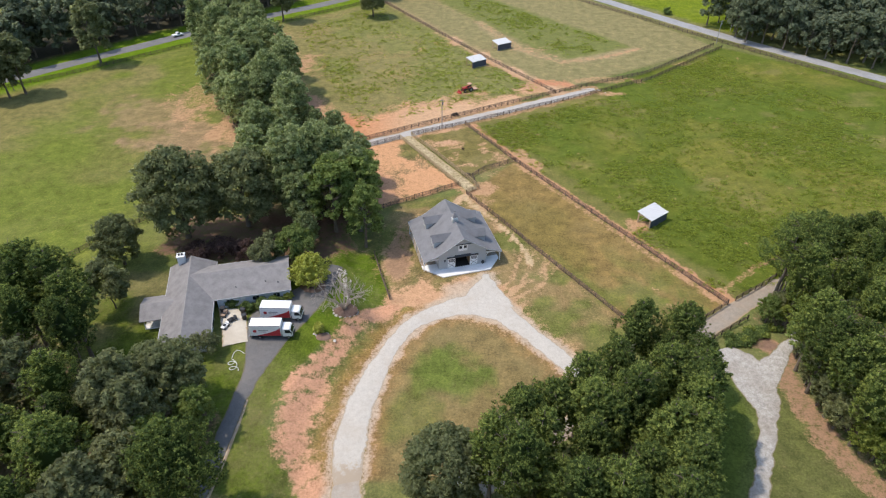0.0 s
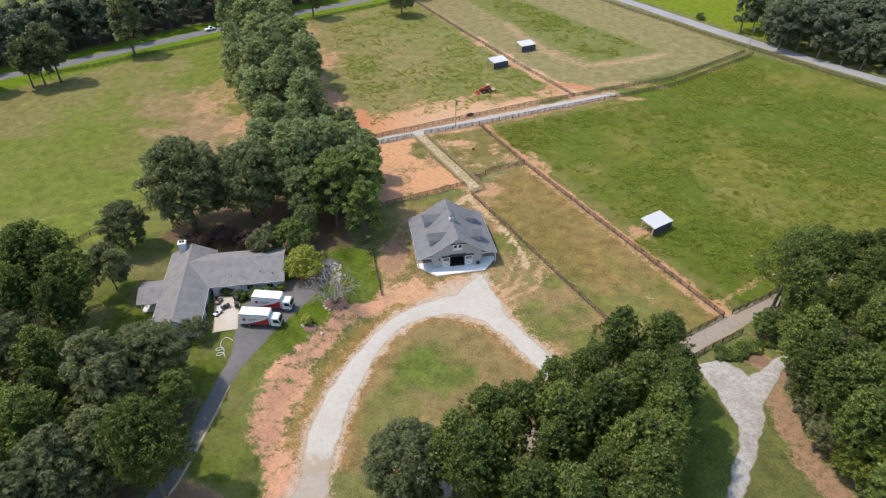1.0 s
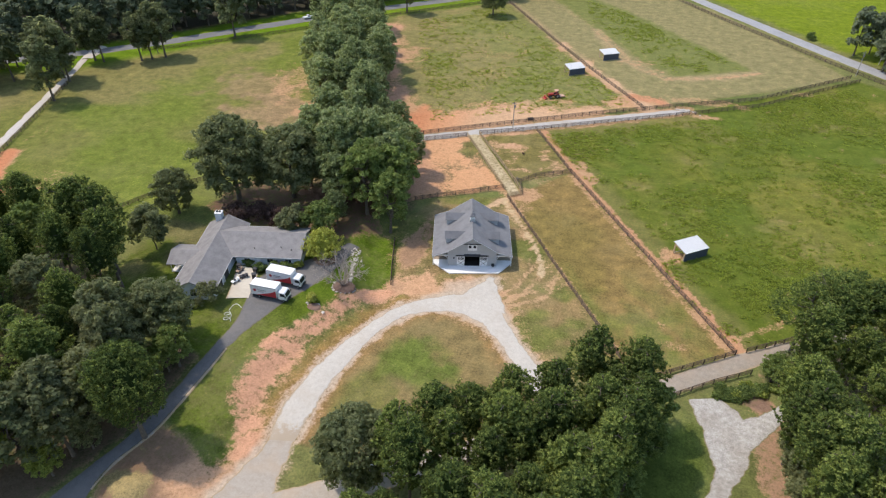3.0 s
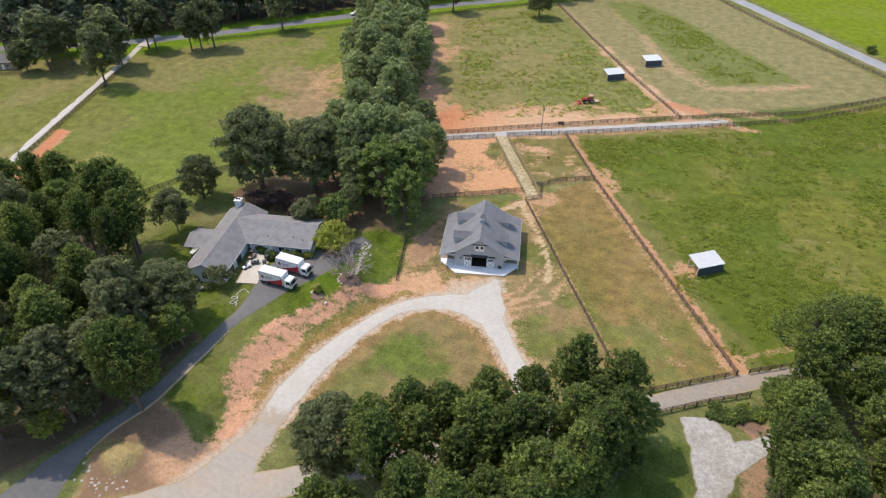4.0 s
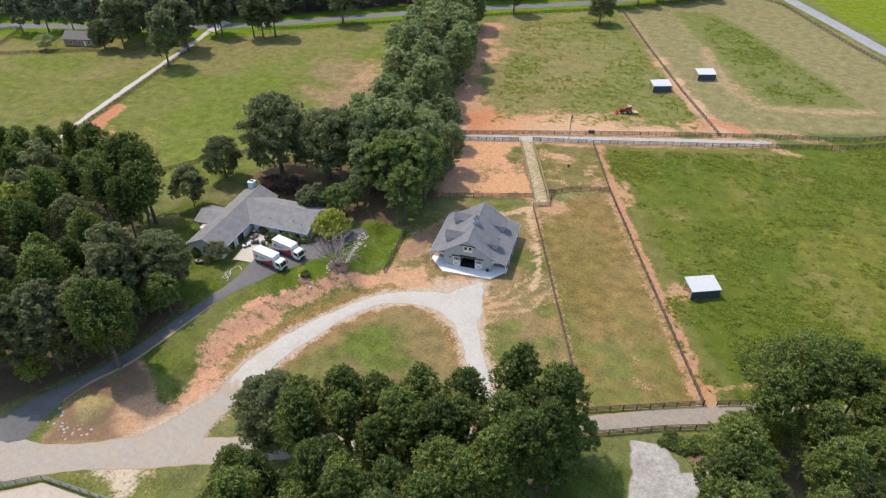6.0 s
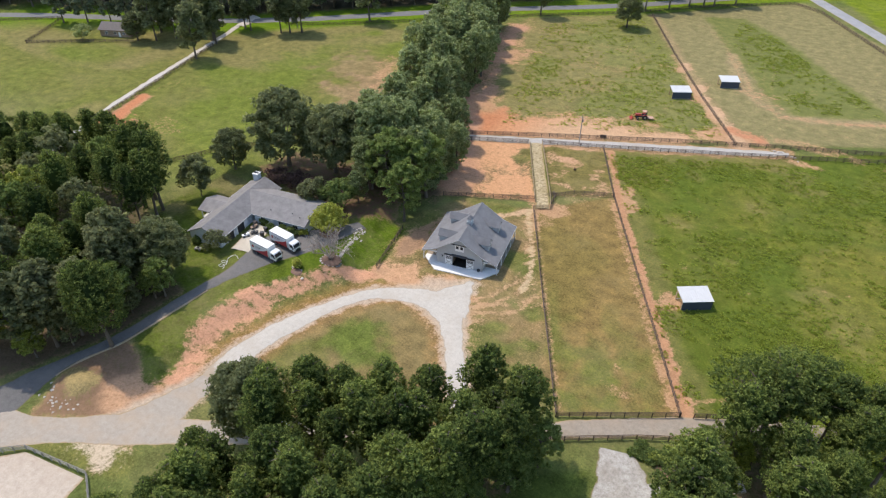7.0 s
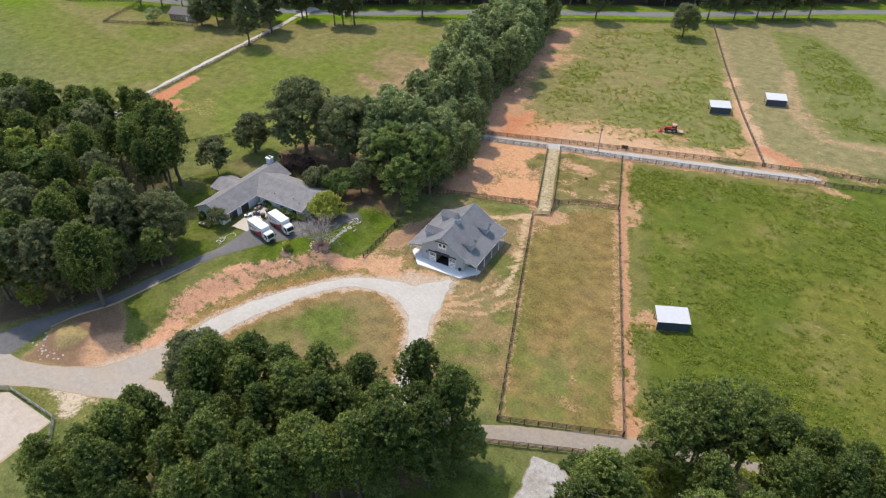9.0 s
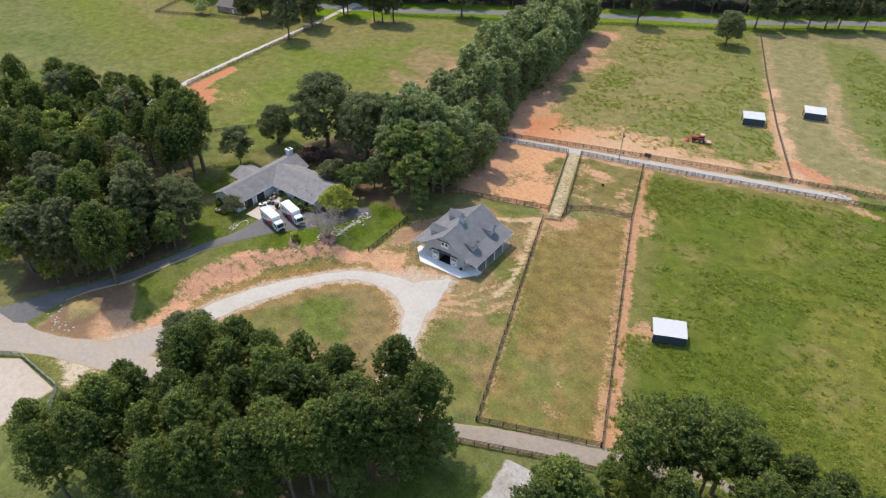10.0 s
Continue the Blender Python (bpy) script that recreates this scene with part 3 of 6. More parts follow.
    f = smooth(9, 3, from_line(X, Y, [(-20, 148), (-30, 168), (-44, 186), (-50, 208), (-64, 242), (-74, 276)]) + (n2 - 0.5) * 9)
    lay(soil, f, (0.46, 0.26, 0.16))
    bare += f * 0.45
    ARC1, ARC2, ARC3 = ([(x + d, y + d * 0.8) for x, y in TYRE_ARC] for d in (0, 1.9, 4.2))
    ARC1, ARC2, ARC3 = (ARC1, 0.4, 0.34), (ARC2, 0.4, 0.34), (ARC3, 0.4, 0.28)
    # wheel tracks across the barnyard and the mown field
    YARD_TRACKS = [([(14, 106), (21, 112), (25, 118)], 0.5, 0.3), ([(15.5, 105), (23, 110.5), (27, 117)], 0.5, 0.3), ([(8.3, 147), (9.2, 142), (14.3, 134), (18.6, 125.5), (20.6, 118), (18, 110), (13, 105)], 0.45, 0.42), ([(7.0, 146), (7.4, 142), (12.2, 135), (16.3, 127), (18.2, 119), (16, 112), (12, 106.5)], 0.4, 0.32), ([(22, 122), (24, 116), (22, 108), (16, 101)], 0.4, 0.22), ([(30, 300), (37, 262), (48, 243), (70, 240)], 0.7, 0.22), ([(33, 300), (40, 264), (50, 246), (70, 243)], 0.7, 0.22)]
    FIELD_TRACKS = [([(16, 262), (30, 258), (44, 262), (54, 276)], 0.5, 0.25), ([(17, 265), (30, 261), (43, 265), (52, 278)], 0.5, 0.25), ([(60, 236), (80, 246), (100, 262)], 0.5, 0.2), ARC1, ARC2, ARC3, ([(62, 108), (72, 116), (80, 121)], 0.9, 0.4)]
    for pts, w, c in YARD_TRACKS + FIELD_TRACKS:
        bare += smooth(w + 0.4, w * 0.4, from_line(X, Y, pts) + (n3 - 0.5) * 1.2) * c
    f = smooth(4.5, 1.5, from_line(X, Y, [(-30, 33), (-22, 36.5), (-13, 39)]) + (n2 - 0.5) * 3)
    lay(grass, f, (0.15, 0.155, 0.04))
    sandy = spot(-17.5, 38, 4, 3, 8)
    lay(soil, np.maximum(f, sandy), (0.52, 0.42, 0.3))
    bare += f * 0.12 + sandy * 0.5
    f = smooth(3.4, 1.0, from_line(X - 1.4, Y - 0.8, [(40.5, 216.6), (21, 246), (-2.5, 284), (-29.5, 330)]) + (n2 - 0.5) * 4)
    lay(grass, f * 0.7, (0.3, 0.22, 0.11))
    lay(soil, f, (0.5, 0.33, 0.2))
    bare += f * (0.22 + 0.3 * smooth(250, 225, Y))
    f = smooth(1.6, 0.5, from_line(X + 1.0, Y + 0.6, [(40.5, 216.6), (21, 246), (-2.5, 284)]) + (n3 - 0.5) * 2)
    bare += f * 0.3
    f = zone(SMALL_PADDOCK, 0.8, 1.0) * smooth(0.52, 0.66, rough_noise(X, Y, 0.23, 19))
    lay(soil, f, (0.48, 0.29, 0.17))
    bare += f * 0.4
    f = zone(PADDOCK, 0.8, 1.0) * smooth(135, 108, Y) * smooth(0.5, 0.62, rough_noise(X + Y * 0.55, (Y - X) * 0.25, 0.3, 23))
    lay(grass, f * 0.45, (0.12, 0.14, 0.032))
    f = smooth(3.8, 1.2, from_line(X, Y, [(66.5, 90), (65.5, 84), (65.4, 76), (66.6, 68), (68.6, 62), (73, 54)]) + (n3 - 0.5) * 3)
    lay(soil, f, (0.3, 0.185, 0.115))
    bare += f * 0.55
    f = zone([(47, 52), (52, 62), (56, 72), (55, 80), (63, 80), (65, 72), (68, 62), (74, 50)], 1.5, 2.5, 9)
    lay(grass, f, (0.106, 0.118, 0.034))
    f = zone([(44, 76), (48, 80), (53, 84), (55, 75), (51, 64), (44, 54), (38, 50)], 1.5, 2.5, 9)
    lay(grass, f, (0.088, 0.118, 0.022))
    f = spot(63.5, 92.5, 3.5, 2.6, 4)
    lay(soil, f, (0.22, 0.14, 0.1))
    bare += f * 0.5
    # bare brown soil left of the barn, darkened for the trees' shadow
    f = spot(-9.5, 121, 3.2, 11, 12) + spot(-6, 133, 4, 4, 13) * 0.6
    lay(soil, np.clip(f, 0, 1) * 0.85, (0.27, 0.17, 0.105))
    bare += np.clip(f, 0, 1) * 0.45
    f = smooth(1.6, 0.5, from_line(X, Y, [(6.5, 147), (2, 142), (-3, 136.5)]) + (n3 - 0.5) * 2.2)
    lay(soil, f * 0.7, (0.52, 0.36, 0.22))
    bare += f * 0.5
    f = smooth(1.1, 0.3, from_line(X, Y, [(6.0, 147.2), (8.2, 143), (12.5, 136.5), (17, 129), (20, 122.5), (21, 117.5)]) + (n3 - 0.5) * 1.8)
    lay(soil, f * 0.7, (0.5, 0.4, 0.24))
    bare += f * 0.3
    f = smooth(3.6, 1.2, from_line(X, Y, [(16.8, 298), (30, 265), (39, 253.5), (48, 247.5), (62, 252.5), (80, 263)]) + (n2 - 0.5) * 4)
    lay(grass, f * 0.8, (0.31, 0.235, 0.12))
    bare += f * 0.12
    f = spot(42, 226.5, 9, 3.4, 6)
    lay(soil, f, (0.46, 0.22, 0.12))
    bare += f * 0.5
    f = spot(-10.5, 173, 4, 5.5, 9) + spot(-24, 156, 3, 4, 5) * 0.7
    lay(grass, f, (0.15, 0.14, 0.045))
    bare -= np.clip(f, 0, 1) * 0.5
    # lime-green meadow beyond the side road
    f = zone([(30, 430), (62, 372), (92, 332), (128, 284), (175, 300), (170, 420), (90, 520)], 3.0, 6.0, 8)
    lay(grass, f, (0.15, 0.19, 0.014))
    grass[..., 3] += f * 0.4
    # roadside verge, mown short and bright
    verge = smooth(17, 9, from_line(X, Y, ROAD_BACK))
    lay(grass, verge, (0.125, 0.19, 0.012))
    grass[..., 3] += verge * 0.3
    # far woodland floor, its soil and grass darkened to hold the trees' shade
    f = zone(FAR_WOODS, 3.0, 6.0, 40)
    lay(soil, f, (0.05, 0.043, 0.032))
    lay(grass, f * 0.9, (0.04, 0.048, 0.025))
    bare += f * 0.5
    soil[..., 3] = np.clip(bare, 0, 1)
    grass[..., 3] = np.clip(grass[..., 3], 0, 1)
    rows, cols = X.shape
    verts = np.stack([X, Y, Z], -1).reshape(-1, 3)
    i = (np.arange(rows - 1)[:, None] * cols + np.arange(cols - 1)).ravel()
    faces = np.stack([i, i + 1, i + cols + 1, i + cols], -1)
    me = bpy.data.meshes.new("ground")
    me.vertices.add(len(verts))
    me.vertices.foreach_set("co", verts.ravel())
    me.loops.add(faces.size)
    me.loops.foreach_set("vertex_index", faces.ravel())
    me.polygons.add(len(faces))
    me.polygons.foreach_set("loop_start", np.arange(0, faces.size, 4))
    me.polygons.foreach_set("use_smooth", np.ones(len(faces), bool))
    me.update(calc_edges=True)
    for key, data in (("grass", grass), ("soil", soil)):
        a = me.attributes.new(key, "FLOAT_COLOR", "POINT")
        a.data.foreach_set("color", data.reshape(-1))
    me.materials.append(EARTH)
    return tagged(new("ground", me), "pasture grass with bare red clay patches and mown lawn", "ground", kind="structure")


FAR_WOODS = [(-335, 128), (-270, 174), (-190, 214), (-122, 286), (-94, 312), (-54, 346), (-8, 398), (30, 440), (-40, 470), (-130, 370), (-230, 290), (-330, 220)]
ROAD_BACK = [(-420, 40), (-330, 110), (-270, 160), (-184, 203), (-112, 279), (-88, 301), (-46, 336), (1.3, 391), (24, 412), (60, 445), (140, 520)]
build_ground()


def resample(pts, step):
    p = np.array(pts, float)
    # rounded by cutting corners twice
    for _ in range(2):
        q = np.concatenate([0.75 * p[:-1] + 0.25 * p[1:], 0.25 * p[:-1] + 0.75 * p[1:]], 1).reshape(-1, 2)
        p = np.concatenate([p[:1], q, p[-1:]])
    d = np.concatenate([[0], np.cumsum(np.hypot(*np.diff(p, axis=0).T))])
    s = np.linspace(0, d[-1], max(2, int(d[-1] / step)))
    return np.stack([np.interp(s, d, p[:, 0]), np.interp(s, d, p[:, 1])], -1)


def band(name, left, right, material, label, category, ragged=0.35, step=0.9, across=8, lift=0.10, seed=0, fade=0.0):
    """A drive, lane or road laid on the ground between two edges, slightly crowned, with uneven edges; its start may thin out."""
    a, b = resample(left, step), resample(right, step)
    n = max(len(a), len(b))
    s = np.linspace(0, 1, n)
    a, b = (np.stack([np.interp(s, np.linspace(0, 1, len(p)), p[:, k]) for k in (0, 1)], -1) for p in (a, b))
    way = (b - a) / np.maximum(np.linalg.norm(b - a, axis=1), 0.1)[:, None]
    for edge, k in ((a, 1), (b, 2)):
        wave = (rough_noise(edge[:, 0], edge[:, 1], 0.35, seed + k) - 0.5) * 4 * ragged
        edge += way * wave[:, None]
    verts, faces, rim = [], [], []
    for i in range(n):
        span = math.hypot(*(b[i] - a[i]))
        for j in range(across + 1):
            u = j / across
            thin = 1.15 * (1 - i * step / fade) if fade else 0.0
            rim.append(max(0.0, thin, 1 - min(u, 1 - u) * span / 1.15))
            x, y = a[i] * (1 - u) + b[i] * u
            h = lift * min(1, 4.5 * min(u, 1 - u)) + 0.01
            z = up(x, y) + (rough_noise(x, y, 0.16, 2) - 0.5) * 0.25 + (rough_noise(x, y, 0.5, 4) - 0.5) * 0.1
            verts.append((x, y, z + h))
    for i in range(n - 1):
        for j in range(across):
            k = i * (across + 1) + j
            faces.append((k, k + 1, k + across + 2, k + across + 1))
    ob = new(name, mesh_of(name, verts, faces, material, True))
    ob.data.attributes.new("rim", "FLOAT", "POINT").data.foreach_set("value", rim)
    return tagged(ob, label, category, kind="structure")


def wide(pts, w):
    """The two edges of a way of even width."""
    p = np.array(pts, float)
    d = np.gradient(p, axis=0)
    nrm = np.stack([-d[:, 1], d[:, 0]], -1) / np.linalg.norm(d, axis=1)[:, None]
    return [tuple(v) for v in p + nrm * w / 2], [tuple(v) for v in p - nrm * w / 2]


band("drive_mouth", DRIVE_OUT[:6], DRIVE_IN[:6], DUSTY, "tan rubble mouth of the gravel drive", "driveway", 0.5, step=0.6, lift=0.06)
band("gravel_drive", DRIVE_OUT[3:], DRIVE_IN[3:], GRAVEL, "pale crushed gravel loop drive to the barn", "driveway", 0.3, step=0.5, fade=11.0)
band("gravel_fan", [(4.0, 105), (6.6, 108.4), (8.2, 111.4), (8.8, 113.2)], [(15.4, 102.4), (14.2, 106), (12.2, 110), (10.6, 113.2)], GRAVEL, "pale gravel fan between drive and barn apron", "driveway", 0.5, step=0.4, lift=0.08)
band("paddock_lane", LANE_N, LANE_S, LANE, "light grey gravel lane between board fences", "lane", 0.25, lift=0.12)
band("barn_lane", [(-13.0, 181.4), (-4.3, 167.6), (5.3, 152), (6.9, 148.8)], [(-9.8, 183.0), (-1.3, 169.4), (6.5, 157), (9.9, 151.1)], STRAWY, "narrow strawy lane from barn to paddocks", "lane", 0.14, lift=0.12)
band("asphalt_driveway", [(-25.5, 114), (-30, 106), (-39.8, 99), (-38.5, 90), (-36.4, 82), (-37.3, 76), (-37.8, 69), (-38.3, 63), (-39.2, 57), (-40.8, 51.5), (-43.2, 46.5), (-45.2, 41), (-46, 36), (-47.5, 30)], [(-22.2, 114), (-24.5, 101), (-28, 94), (-29.5, 91.5), (-32, 84.5), (-34, 78), (-34.6, 71), (-35.2, 64), (-36.0, 58), (-37.4, 53), (-39.9, 47.8), (-40.0, 42.4), (-38.6, 37.5), (-37.5, 33)], ASPHALT, "dark worn asphalt driveway past the house", "driveway", 0.12, lift=0.13)
band("driveway_edging", *wide([(-34.3, 75), (-34.5, 71), (-35.1, 64), (-35.9, 58), (-37.2, 53), (-39.6, 47.9), (-39.8, 43)], 0.5), DUSTY, "pale gravel edging beside the asphalt driveway", "edging", 0.1, step=0.6, across=4, lift=0.17)
band("farm_road", [(-66, 20), (-54, 28), (-46, 32.2), (-38, 34.4), (-34, 35.4), (-27.5, 39.6), (-21.7, 45.2), (-15, 49), (-2, 57), (18, 71)], [(-52, 15), (-36, 25), (-31, 29.5), (-24, 36), (-14, 42), (1, 53), (20, 67)], DUSTY, "pale compacted dirt road between fences and trees", "road", 0.3, lift=0.12)
band("farm_track", [(16, 69.2), (38.4, 84.6), (48, 93.4), (62, 103.8), (76, 113), (100, 125.5)], [(18, 66), (40.2, 81.9), (49.9, 89.8), (59.6, 96.6), (65, 100.8), (78, 110.6), (102, 122.5)], TRACK, "brown dirt track beside the paddock fence", "road", 0.22, lift=0.15)
band("gravel_path", [(46, 54), (50.5, 61), (53.6, 66.6), (56, 72), (56.6, 76.3), (55.0, 81.5), (53.2, 86), (52.3, 89)], [(49, 52), (53.5, 60.5), (56.9, 67.4), (59.6, 72.8), (61.9, 77.3), (63.4, 82), (63.0, 87.2), (57.8, 90.8)], TURNOUT, "pale grey gravel turnout and path beneath pines", "path", 0.5, step=0.35)
band("gravel_spur", [(60, 85.5), (63.2, 87.8), (66.2, 90.2), (69.3, 92.8), (74, 97)], [(61.5, 78.5), (64.3, 82.3), (67.3, 86.8), (70.2, 90.3), (75.5, 95)], TURNOUT, "pale grey gravel spur to the dirt track", "path", 0.35, step=0.35, lift=0.13)
band("far_drive", [(-178.5, 203), (-180.5, 207), (-186.5, 219)], [(-174.5, 205), (-175.5, 210), (-178, 218)], GRAVEL, "white gravel entrance to the country road", "driveway", 0.3, lift=0.2)
band("country_road", *wide(ROAD_BACK, 7.0), SHADED_HIGHWAY, "grey two-lane country road behind the fields", "road", 0.05, step=3, lift=0.16)
band("side_road", *wide([(26, 408), (52, 374), (82, 333), (119, 283), (166, 230), (230, 165), (330, 90)], 7.0), ROADTOP, "pale asphalt side road along the fence", "road", 0.05, step=3, lift=0.16)
band("field_lane", *wide([(-118, 70), (-130, 92), (-141.5, 112), (-155, 146), (-168, 181), (-177, 203)], 2.9), GRAVEL, "pale gravel lane along a field fence", "lane", 0.3, lift=0.16)
band("arena", [(-44, 16), (-33, 25), (-27.6, 30.8)], [(-18, 4), (-10, 20), (-14.6, 33.8)], SAND, "pale sand riding arena", "arena", 0.15, lift=0.12)
band("patio", [(-42.4, 88.0), (-44.2, 94), (-46.2, 99)], [(-37.6, 89.6), (-39.4, 95), (-40.4, 99)], PATIO, "warm pale concrete parking pad by the garage", "patio", 0.03, lift=0.17)


# ---- fences: each run one thing, its posts and boards its parts ----
def fence_meshes(kind, wood, high):
    post = mesh_of("post", *bmesh_lists(boxes((-0.075, 0.075, -0.075, 0.075, -0.3, high), bevel=0.015)), wood)
    rail = mesh_of("rail", *bmesh_lists(boxes((0.0, 1.0, -0.022, 0.022, -0.075, 0.075))), RAIL_WOOD if kind == "brown" else wood)
    return post, rail


def bmesh_lists(bm):
    bm.verts.ensure_lookup_table()
    out = [tuple(v.co) for v in bm.verts], [tuple(v.index for v in f.verts) for f in bm.faces]
    bm.free()
    return out


BROWN_SET = fence_meshes("brown", FENCE_WOOD, 1.42)
PALE_SET = fence_meshes("pale", NEW_WOOD, 1.42)
GREY_SET = fence_meshes("grey", GREY_WOOD, 1.25)


def fence(pts, meshes, label, boards=(0.3, 0.63, 0.96, 1.29), bay=2.44, name="board_fence"):
    root = thing(name, Matrix.Translation((*pts[0], up(*pts[0]))), label, "fence", "farm fences")
    post, rail = meshes
    base = root.matrix_basis.inverted()
    for (ax, ay), (bx, by) in zip(pts, pts[1:]):
        long = math.hypot(bx - ax, by - ay)
        n = max(1, round(long / bay))
        turn = math.atan2(by - ay, bx - ax)
        for k in range(n + 1):
            u = k / n
            x, y = ax + (bx - ax) * u, ay + (by - ay) * u
            z = up(x, y)
            if k < n or (bx, by) == tuple(pts[-1]):
                o = new("post", post)
                o.parent = root
                o.matrix_basis = base @ pose(x, y, z, random.uniform(-2, 2), random.uniform(-2, 2), math.degrees(turn))
            if k < n:
                x2, y2 = ax + (bx - ax) * (k + 1) / n, ay + (by - ay) * (k + 1) / n
                tip = math.atan2(up(x2, y2) - z, long / n)
                for h in boards:
                    o = new("rail", rail)
                    o.parent = root
                    side = Vector((-math.sin(turn), math.cos(turn), 0)) * 0.085
                    o.matrix_basis = base @ Matrix.Translation((x + side.x, y + side.y, z + h)) @ Euler((0, -tip + radians(random.uniform(-0.5, 0.5)), turn)).to_matrix().to_4x4() @ Matrix.Diagonal((long / n + 0.02, 1, 1, 1))
    return root


DARK = "dark brown four-rail board fence"
fence([(43.2, 90.6), (33.5, 105.8), (22.4, 123.2), (6.6, 148.3)], BROWN_SET, DARK + " along the paddock")
fence([(61.6, 103.5), (33.5, 147.6), (21.5, 166.6), (7.6, 190.8)], BROWN_SET, DARK + " between paddock and pasture")
fence([(43.2, 90.4), (61.5, 103.3)], BROWN_SET, DARK + " beside the dirt road")
fence([(40.8, 82.1), (57.0, 94.2), (64.0, 98.7)], BROWN_SET, DARK + " beside the dirt road")
fence([(63.7, 104.6), (71.2, 109.4), (78, 114.4)], BROWN_SET, DARK + " beside the dirt road")
fence([(9.6, 152.4), (8.6, 157.2), (12.1, 161.3), (21.5, 166.4)], BROWN_SET, DARK + " across the paddock")
fence([(5.2, 151.8), (-4.5, 167.5), (-13.0, 181.2)], PALE_SET, "pale weathered board fence along the barn lane")
fence([(10.2, 151.2), (6.9, 157.2), (-1, 169.8), (-9.6, 183.2)], PALE_SET, "pale weathered board fence along the barn lane")
fence([(6.6, 148.3), (10.2, 151.2)], PALE_SET, "pale weathered board gate across the barn lane", name="lane_gate")
fence([(4.6, 152.8), (-3, 148.3), (-11.6, 143.2), (-17, 140)], BROWN_SET, DARK + " behind the barn")
fence([(-33, 174.3), (-9.8, 188.3), (22.6, 207), (50.6, 222), (78, 235.6), (114, 267.2)], BROWN_SET, DARK + " along the gravel lane")
fence([(-31, 170.6), (-13.2, 180.6)], BROWN_SET, DARK + " along the gravel lane")
fence([(-9.4, 183.0), (7.6, 191.2), (52.8, 215.5), (78, 229.7), (116.5, 264.2)], BROWN_SET, DARK + " along the gravel lane")
fence([(40.5, 216.6), (21, 246), (-2.5, 284), (-29.5, 330)], BROWN_SET, DARK + " between two fields")
fence([(-160, 217), (-141, 232), (-108.3, 262.5), (-73.1, 296.6), (-43.6, 322), (-8, 362), (22, 388), (36, 380)], BROWN_SET, DARK + " below the country road")
fence([(36, 380), (70, 331.5), (109.5, 281.5), (158, 224), (200, 178)], BROWN_SET, DARK + " along the side road")
fence([(-95, 101), (-85.4, 116.3), (-80.7, 122.9), (-72, 135.5), (-62, 150)], BROWN_SET, DARK + " at the edge of the house yard")
fence([(-138.5, 112.3), (-151.5, 146), (-164.8, 180)], BROWN_SET, DARK + " along the field lane")
fence([(-280, 137), (-252, 163), (-232.7, 135.8), (-197, 163.5)], BROWN_SET, DARK + " round a far garden")
fence([(-11.2, 104.8), (-13.4, 112), (-15.8, 120.5)], BROWN_SET, "short dark board fence at the lawn edge", bay=1.9)
fence([(-45, 13), (-36, 23), (-27.8, 31.2), (-14.6, 34.4), (-6, 30)], GREY_SET, "silvered wooden rail fence round the arena", bay=2.0)


# ---- the barn ----
def window(parent, name, x, y, z, w, h, out, side, trim=None, bars=1):
    """A framed window on a wall: side 'x' or 'y' is the wall's normal, out its sign."""
    def at(u0, u1, d0, d1, z0, z1):
        a, b = sorted((out * d0, out * d1))
        return (x + u0, x + u1, y + a, y + b, z0, z1) if side == "y" else (x + a, x + b, y + u0, y + u1, z0, z1)
    t = 0.09
    frame_ob = part(name, boxes(at(-w / 2, w / 2, 0.0, 0.06, z, z + t), at(-w / 2, w / 2, 0.0, 0.06, z + h - t, z + h), at(-w / 2, -w / 2 + t, 0.0, 0.06, z + t, z + h - t), at(w / 2 - t, w / 2, 0.0, 0.06, z + t, z + h - t), *[at(-w / 2 + w * (k + 1) / (bars + 1) - 0.03, -w / 2 + w * (k + 1) / (bars + 1) + 0.03, 0.0, 0.05, z + t, z + h - t) for k in range(bars)]), trim or WHITE, parent, "white window frame")
    part("pane", boxes(at(-w / 2 + t, w / 2 - t, 0.004, 0.02, z + t, z + h - t)), GLASS, frame_ob, "dark glass")
    return frame_ob


